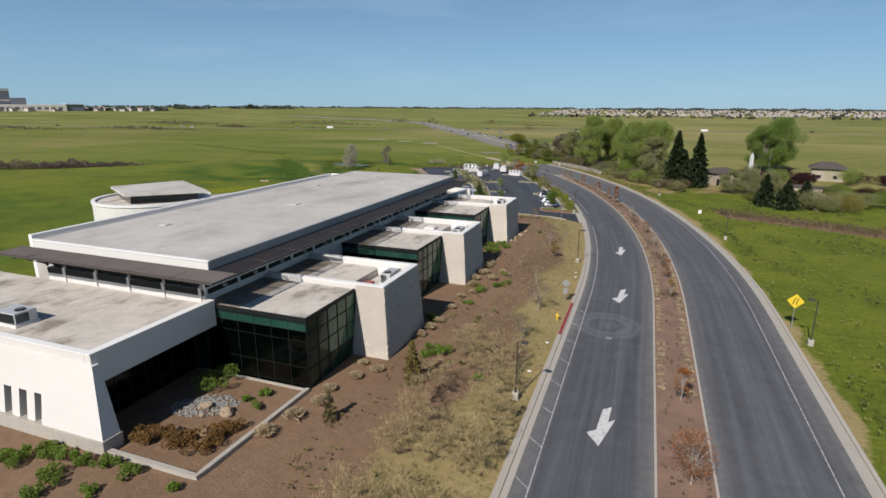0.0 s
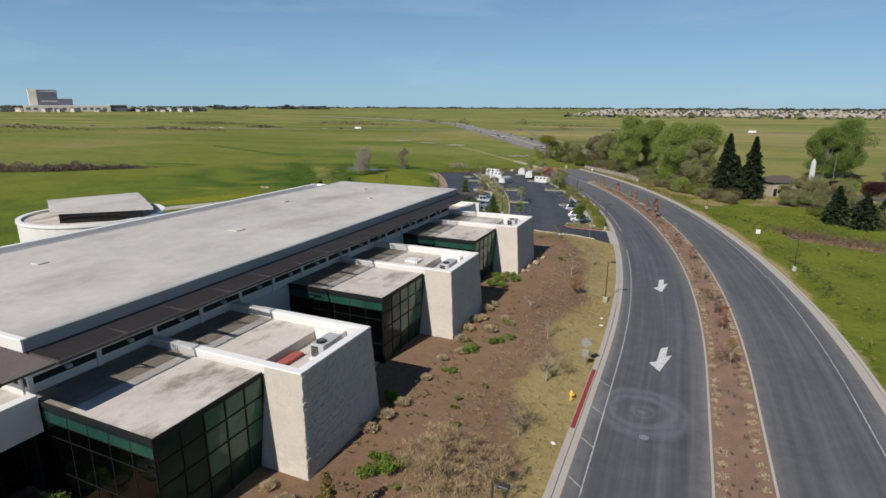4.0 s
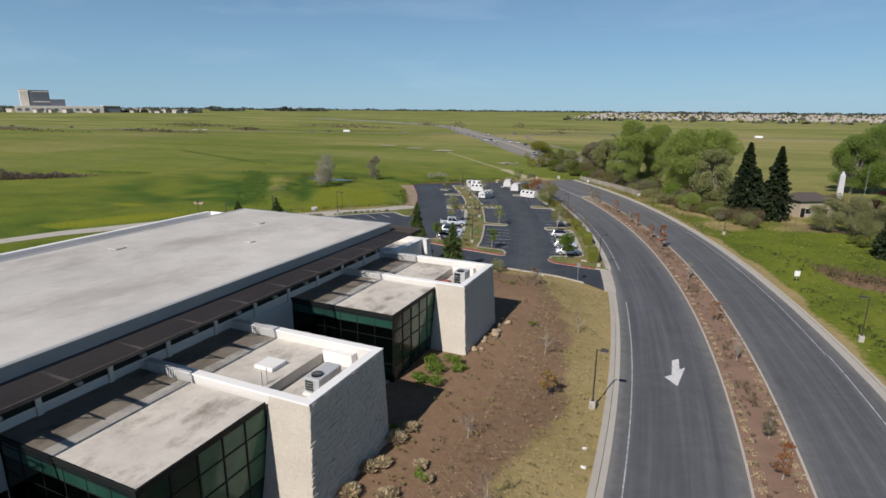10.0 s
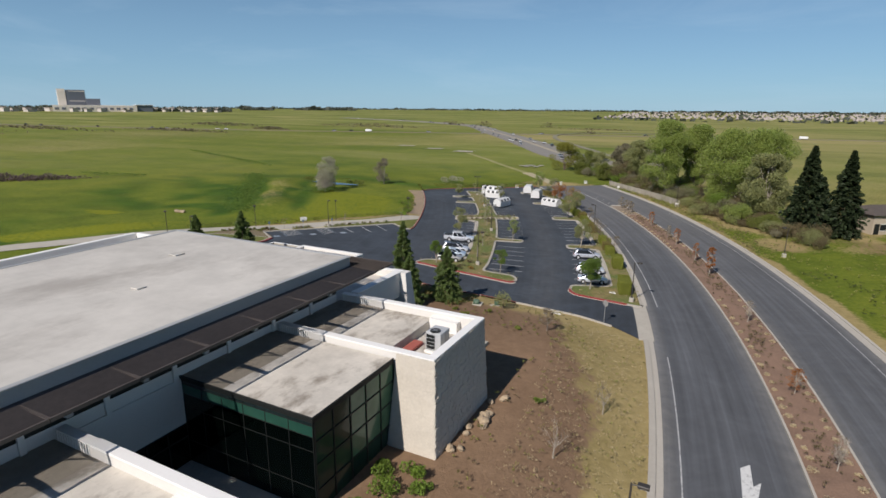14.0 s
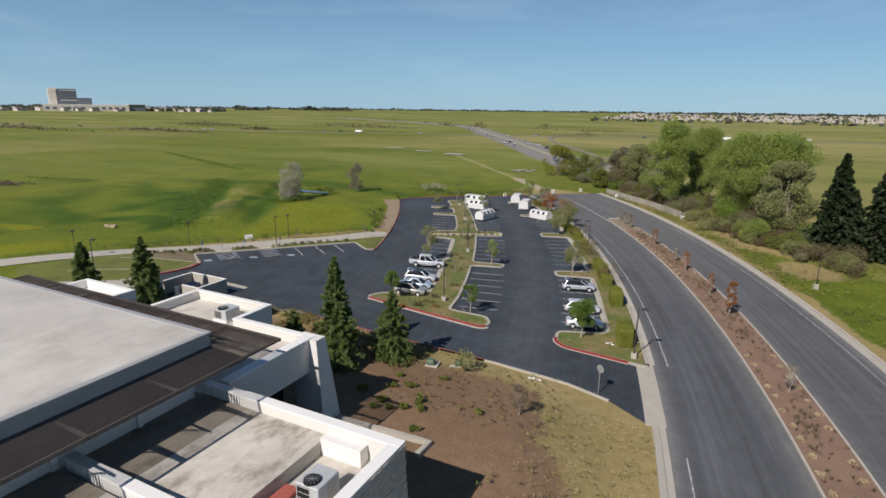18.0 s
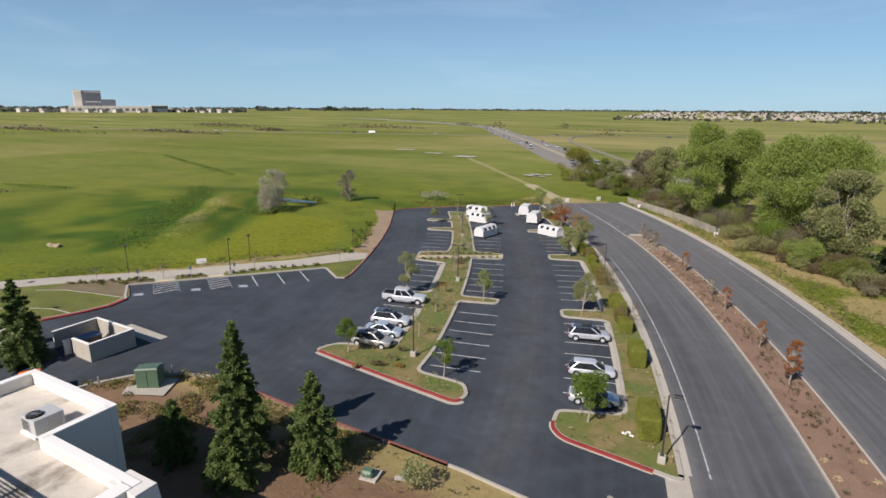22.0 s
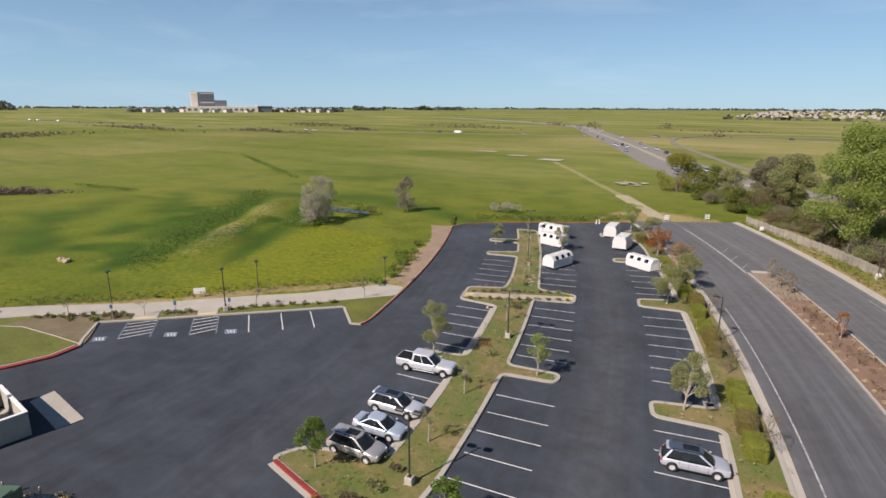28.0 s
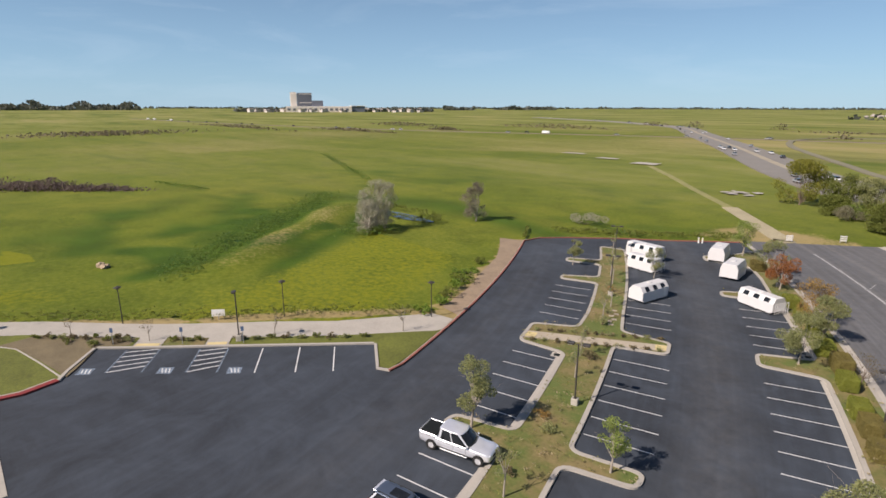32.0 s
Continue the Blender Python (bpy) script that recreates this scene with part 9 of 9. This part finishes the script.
def low_house(label, at, L, W, H, over=0.7, rise=1.6):
    g = thing("house", label, "house", "houses across the road", at=at)
    w = part("wall", Shape().box(-L / 2, L / 2, -W / 2, W / 2, -0.3, H), CREAM, g, "cream stucco wall")
    r = Shape().loft([(-L / 2 - over, -W / 2 - over, H), (L / 2 + over, -W / 2 - over, H), (L / 2 + over, W / 2 + over, H), (-L / 2 - over, W / 2 + over, H)], [(-L / 2 + W * 0.3, -0.1, H + rise), (L / 2 - W * 0.3, -0.1, H + rise), (L / 2 - W * 0.3, 0.1, H + rise), (-L / 2 + W * 0.3, 0.1, H + rise)])
    part("roof", r, TILE, g, "low dark hipped roof")
    n = max(2, int(L / 4))
    for i in range(n):
        x = -L / 2 + L * (i + 0.5) / n
        wd = part("window", Shape().box(x - 0.7, x + 0.7, -W / 2 - 0.03, -W / 2 + 0.02, 0.9, 2.3), CARGLASS, g, "dark window")
        part("frame", Shape().box(x - 0.8, x + 0.8, -W / 2 - 0.04, -W / 2 - 0.005, 2.31, 2.42), WHITE, wd)
        part("sill", Shape().box(x - 0.85, x + 0.85, -W / 2 - 0.10, -W / 2 - 0.005, 0.78, 0.88), WHITE, wd)
    # a flat dark panel carries the doorway's shade
    part("arch_opening", Shape().box(-L / 2 + 0.4, -L / 2 + 1.6, -W / 2 - 0.025, -W / 2 + 0.02, 0.0, 2.4), DARK, g, "shaded arched doorway")
    return g


low_house("low cream house with dark hipped roof behind the redwoods", pose(36.5, 226.5, 0, 0, 0, 30), 10, 9, 4.4)
low_house("low cream house with dark hipped roof among bushes", pose(77, 255, 0, 0, 0, -12), 10.5, 10, 4.8, 1.1, 2.3)
low_house("long low flat cream building behind the bushes", pose(60, 208, 0, 0, 0, -10), 14, 6, 2.6, 0.4, 0.5)
OBELISK = mat("pale_monument_stone", (0.46, 0.47, 0.47), 0.8, vary=0.12, big=0.6, fine=4, bump=0.1)
tower = thing("white_tower", "tall pale stone monument tower with a pointed top", "tower", at=pose(51.5, 262, 0) @ Matrix.Diagonal((0.58, 0.58, 0.74, 1)))
part("shaft", Shape().loft([(-1.5, -1.2, -0.2), (1.5, -1.2, -0.2), (1.5, 1.2, -0.2), (-1.5, 1.2, -0.2)], [(-1.2, -1.0, 10.2), (1.2, -1.0, 10.2), (1.2, 1.0, 10.2), (-1.2, 1.0, 10.2)]), OBELISK, tower, "white tapered shaft")
part("top", Shape().loft([(-1.25, -1.05, 10.2), (1.25, -1.05, 10.2), (1.25, 1.05, 10.2), (-1.25, 1.05, 10.2)], [(-0.15, -0.3, 12.2), (0.35, -0.3, 12.0), (0.35, 0.3, 12.0), (-0.15, 0.3, 12.2)]), OBELISK, tower, "pointed white top")
structure("yard", sheet("yard", [(44, 200), (74, 196), (78, 212), (46, 216)], 0.05, CONCRETE, 4.0), "pale paved yard of the low house", "pavement")
fp = thing("flagpole", "slim white pole behind the house", "pole", at=pose(59, 266, 0))
part("pole", Shape().tube((0, 0, 0), (0, 0, 10.5), 0.07, 0.05, 8), STEEL, fp)
part("finial", Shape().blob((0, 0, 10.6), 0.16, 0.16, 0.16, 1, 0.0), STEEL, fp)

# ---- far off: highway, hotel, suburb, woods ----
def smooth_line(pts, n=10):
    out = []
    for i in range(len(pts) - 1):
        p0, p1, p2, p3 = (Vector(pts[max(0, min(len(pts) - 1, i + k))]) for k in (-1, 0, 1, 2))
        for j in range(n):
            t = j / n
            out.append(tuple(0.5 * ((2 * p1) + (p2 - p0) * t + (2 * p0 - 5 * p1 + 4 * p2 - p3) * t * t + (3 * p1 - p0 - 3 * p2 + p3) * t ** 3)))
    return out + [pts[-1]]


HWMAT = mat("worn_highway", (0.215, 0.20, 0.175), 0.85, vary=0.12, big=0.05, fine=0.6, bump=0.0)
hw = smooth_line([(-30, 315), (-62, 348), (-98, 402), (-156, 509), (-247, 669), (-330, 815), (-420, 905), (-560, 1010), (-800, 1130)])
structure("highway_median", band("highway_median", hw, 7.5, 11.0, -0.5, 0.5, mat("pale_shoulder", (0.34, 0.30, 0.22), 0.9, vary=0.15, big=0.05, fine=0.5, bump=0.0)), "pale gravel strip between the carriageways", "median")
hwy = structure("highway", band("highway", hw, -4.5, 7.5, -0.5, 0.55, HWMAT), "pale grey highway across the plain", "highway")
structure("highway", band("highway", hw, 11.0, 21.0, -0.5, 0.55, HWMAT), "second carriageway of the highway", "highway")
ramp_line = smooth_line([(-18, 350), (-54, 396), (-79, 445), (-108, 505), (-130, 555), (-146, 609), (-149, 650), (-132, 690), (-95, 712), (-40, 720)])
structure("highway_ramp", band("highway_ramp", ramp_line, -2, 2, -0.5, 0.4, mat("dull_ramp", (0.20, 0.185, 0.12), 0.9, vary=0.15, big=0.05, fine=0.5, bump=0.0)), "curved highway ramp", "highway")
cross = smooth_line([(-1200, 425), (-900, 458), (-600, 500), (-440, 540), (-230, 610), (100, 690), (420, 760)])
structure("far_road", band("far_road", cross, -4, 4, -0.5, 0.3, mat("brown_road", (0.20, 0.165, 0.115), 0.9, vary=0.15, big=0.02, fine=0.2, bump=0.0)), "far brown road across the plain", "road")
rnd = random.Random(21)
VC = [paint("far_car_white", (0.8, 0.8, 0.8)), paint("far_car_dark", (0.05, 0.05, 0.06)), paint("far_car_grey", (0.35, 0.36, 0.38))]


def far_vehicle(line, w, big):
    i = rnd.randrange(2, len(line) - 2)
    p, q = Vector(line[i]), Vector(line[i + 1])
    d = (q - p).normalized()
    x, y = p + d * rnd.uniform(0, 8) + Vector((d.y, -d.x)) * w
    L, W, H = (7, 2.2, 2.5) if big else (4.6, 1.8, 1.5)
    g = thing("truck" if big else "car", "white box truck on the far road" if big else "small car on the highway", "truck" if big else "car", "distant traffic", at=pose(x, y, height(x, y) + 0.55, 0, 0, math.degrees(math.atan2(d.y, d.x))))
    m = VC[0] if big else VC[rnd.randrange(3)]
    part("body", Shape().box(-L / 2, L / 2 - (1.8 if big else 0), -W / 2, W / 2, 0.4, H if big else 0.95, 0.08), m, g)
    part("cab", Shape().box(L / 2 - 1.7, L / 2, -W / 2, W / 2, 0.4, 2.4, 0.1) if big else Shape().loft([(-L * 0.42, -W * 0.46, 0.95), (L * 0.28, -W * 0.46, 0.95), (L * 0.28, W * 0.46, 0.95), (-L * 0.42, W * 0.46, 0.95)], [(-L * 0.3, -W * 0.38, H), (L * 0.12, -W * 0.38, H), (L * 0.12, W * 0.38, H), (-L * 0.3, W * 0.38, H)]), m if big else CARGLASS, g)
    for xx in (-L * 0.3, L * 0.3):
        part("axle", Shape().tube((xx, -W / 2, 0.35), (xx, W / 2, 0.35), 0.35, 0.35, 8), RUBBER, g)


for k in range(42):
    far_vehicle(hw[8:], rnd.choice((-2, 3, 13, 18)), False)
for k in range(30):
    far_vehicle(cross, rnd.choice((-2, 2)), k % 5 == 0)

# hotel on the skyline
HTL = mat("hotel_cream", (0.70, 0.635, 0.56), 0.9, vary=0.08, big=0.02, fine=0.1, bump=0.0)
HTD = mat("hotel_glass", (0.15, 0.16, 0.19), 0.3, vary=0.1, big=0.03, bump=0.0)
hx, hy_ = -1828.0, 1113.0
hotel = thing("hotel", "distant cream hotel tower above low white wings", "hotel", at=pose(hx, hy_, height(hx, hy_) - 1, 0, 0, 62))
part("tower", Shape().box(-6.5, 44, -12, 12, 0, 66, 1.0), HTD, hotel, "dark glazed tower slab")
part("stair_shaft", Shape().box(-29, -7, -13, 13, 0, 64, 1.0), HTL, hotel, "pale tower end")
part("tower_crown", Shape().box(-29, -8, -11, 11, 64.1, 68), HTL, hotel)
part("wing", Shape().box(44.5, 82, -14, 14, 0, 40, 1.0), HTD, hotel)
part("podium", Shape().box(-45, 180, -40, -14, 0, 20, 0.5), HTL, hotel, "long cream podium")
part("garage", Shape().box(181, 228, -30, 30, 0, 21, 0.5), HTD, hotel, "dark garage block")
part("garage_roof", Shape().box(178, 231, -33, 33, 21.1, 23), WHITE, hotel)
for k in range(12):
    part("podium_window", Shape().box(-40 + 18 * k, -30 + 18 * k, -40.4, -39.9, 6, 13), HTD, hotel)
for k in range(14):
    part("window_band", Shape().box(1.5, 43, -12.4, -12.02, 6 + 4.2 * k, 8 + 4.2 * k), HTL if k % 7 == 6 else HTD, hotel)
rnd = random.Random(33)
# roof brown is lightened to suggest distance haze
roofs = [mat("suburb_roof", (0.37, 0.32, 0.295), 0.9, vary=0.2, big=0.02, fine=0.3, bump=0.0), mat("suburb_wall", (0.53, 0.485, 0.445), 0.9, vary=0.15, big=0.02, fine=0.3, bump=0.0)]
wl, rf = Shape(), Shape()


def far_houses(n, x0, x1, y0, y1, k=1.0):
    for _ in range(n):
        t = rnd.random() ** 1.5
        y = y0 + (y1 - y0) * t
        x = (x0 + (x1 - x0) * rnd.random()) * (0.6 + 0.7 * y / y1)
        w, d, h, z = rnd.uniform(6, 9) * k, rnd.uniform(6, 8) * k, rnd.uniform(3.0, 6.0) * k, height(x, y)
        wl.box(x - w, x + w, y - d, y + d, z - 2, z + h)
        rf.loft([(x - w - 1, y - d - 1, z + h), (x + w + 1, y - d - 1, z + h), (x + w + 1, y + d + 1, z + h), (x - w - 1, y + d + 1, z + h)], [(x - w * 0.4, y - 0.3, z + h + 2.8), (x + w * 0.4, y - 0.3, z + h + 2.8), (x + w * 0.4, y + 0.3, z + h + 2.8), (x - w * 0.4, y + 0.3, z + h + 2.8)])


far_houses(1900, -330, 2300, 1650, 3300, 0.40)
for _ in range(120):
    a = radians(rnd.uniform(49, 66))
    r = rnd.uniform(2000, 2500)
    x, y = -r * math.sin(a), 100 + r * math.cos(a)
    w, h, z = rnd.uniform(6, 14), rnd.uniform(4, 10), height(x, y)
    wl.box(x - w, x + w, y - 8, y + 8, z - 1, z + h)
    rf.box(x - w - 1, x + w + 1, y - 9, y + 9, z + h, z + h + 2)
solid("suburb_walls", wl, roofs[1], "distant suburb of pale stucco houses", "houses", kind="stuff")
solid("suburb_roofs", rf, roofs[0], "brown hipped roofs of the distant suburb", "roofs", kind="stuff")
# leaf colour includes some lightening by far-off haze
WOOD = leaf_mat("far_wood", (0.10, 0.11, 0.085), 0.3, 0.01)
rng = np.random.default_rng(11)
pts = []
for a0, a1, r0, r1, n, h in ((-75, 75, 4000, 4350, 5200, 9), (75, 100, 2600, 2900, 2600, 26), (-30, 4, 3400, 3700, 1500, 9), (48, 67, 2080, 2250, 900, 9), (36, 42, 2800, 3000, 500, 14), (44, 47, 2600, 2800, 300, 15)):
    a = np.radians(rng.uniform(a0, a1, n))
    r = rng.uniform(r0, r1, n)
    x, y = -r * np.sin(a), 100 + r * np.cos(a)
    k = 0.4 + 0.6 * np.abs(np.sin(a * 60) + 0.5 * np.sin(a * 151))
    pts += [(p, q, height(p, q) + h * kk * v) for p, q, kk, v in zip(x, y, k, rng.uniform(0, 1, n))]
for _ in range(1500):
    t = rnd.random() ** 1.5
    y = 1420 + 1880 * t
    x = (-330 + 2630 * rnd.random()) * (0.6 + 0.7 * y / 3300)
    pts += [(x, y, height(x, y) + rnd.uniform(-3, 2))]
tagged(new("far_woods", leaf_mesh("far_woods", pts, 16.0, WOOD, rng)), "dark line of distant trees on the horizon", "woods", kind="stuff")
pts = []
for cx, cy, w, d, h, n in ((-588, 258, 26, 64, 6, 1100), (-470, 560, 25, 8, 6, 300), (-700, 420, 120, 10, 5, 600), (-520, 470, 70, 8, 5, 400), (-620, 620, 70, 15, 8, 500), (-430, 700, 80, 12, 9, 500), (-380, 860, 20, 8, 12, 120), (-330, 870, 12, 8, 12, 100), (-150, 800, 60, 10, 3, 160), (-225, 860, 12, 8, 12, 90), (-130, 680, 10, 8, 7, 60)):
    q = rng.normal(size=(n, 3)) * [w / 2, d / 2, 0]
    q[:, 2] = rng.uniform(0, 1, n) * h * 0.6 * np.exp(-(q[:, 0] / w) ** 2)
    pts += [(cx + p[0], cy + p[1], height(cx, cy) + p[2]) for p in q]
tagged(new("field_thickets", leaf_mesh("field_thickets", pts, 1.7, leaf_mat("thicket_leaves", (0.19, 0.16, 0.10), 0.35, 0.05), rng)), "dark thickets scattered over the plain", "thickets", kind="stuff")
pts = []
for cx, cy, w, d, h, n in ((-236, 142, 30, 5.0, 4.6, 6500), (-218, 165, 16, 4.0, 4.0, 3400), (-206, 177, 12, 3.0, 2.2, 1600)):
    q = rng.normal(size=(n, 3)) * [w / 2, d / 2, 0]
    q[:, 2] = rng.uniform(0, 1, n) * h * (0.7 + 0.3 * np.sin(q[:, 0] * 0.9) * np.sin(q[:, 0] * 0.37 + 1)) * np.exp(-(q[:, 0] / w) ** 2)
    pts += [(cx + 0.62 * a + 0.78 * b, cy + 0.78 * a - 0.62 * b, height(cx, cy) + c) for a, b, c in q]
tagged(new("ditch_brush", leaf_mesh("ditch_brush", pts, 0.42, leaf_mat("plum_brown_brush", (0.17, 0.125, 0.11), 0.35), rng)), "grey-brown brush along a ditch in the field", "brush", kind="stuff")
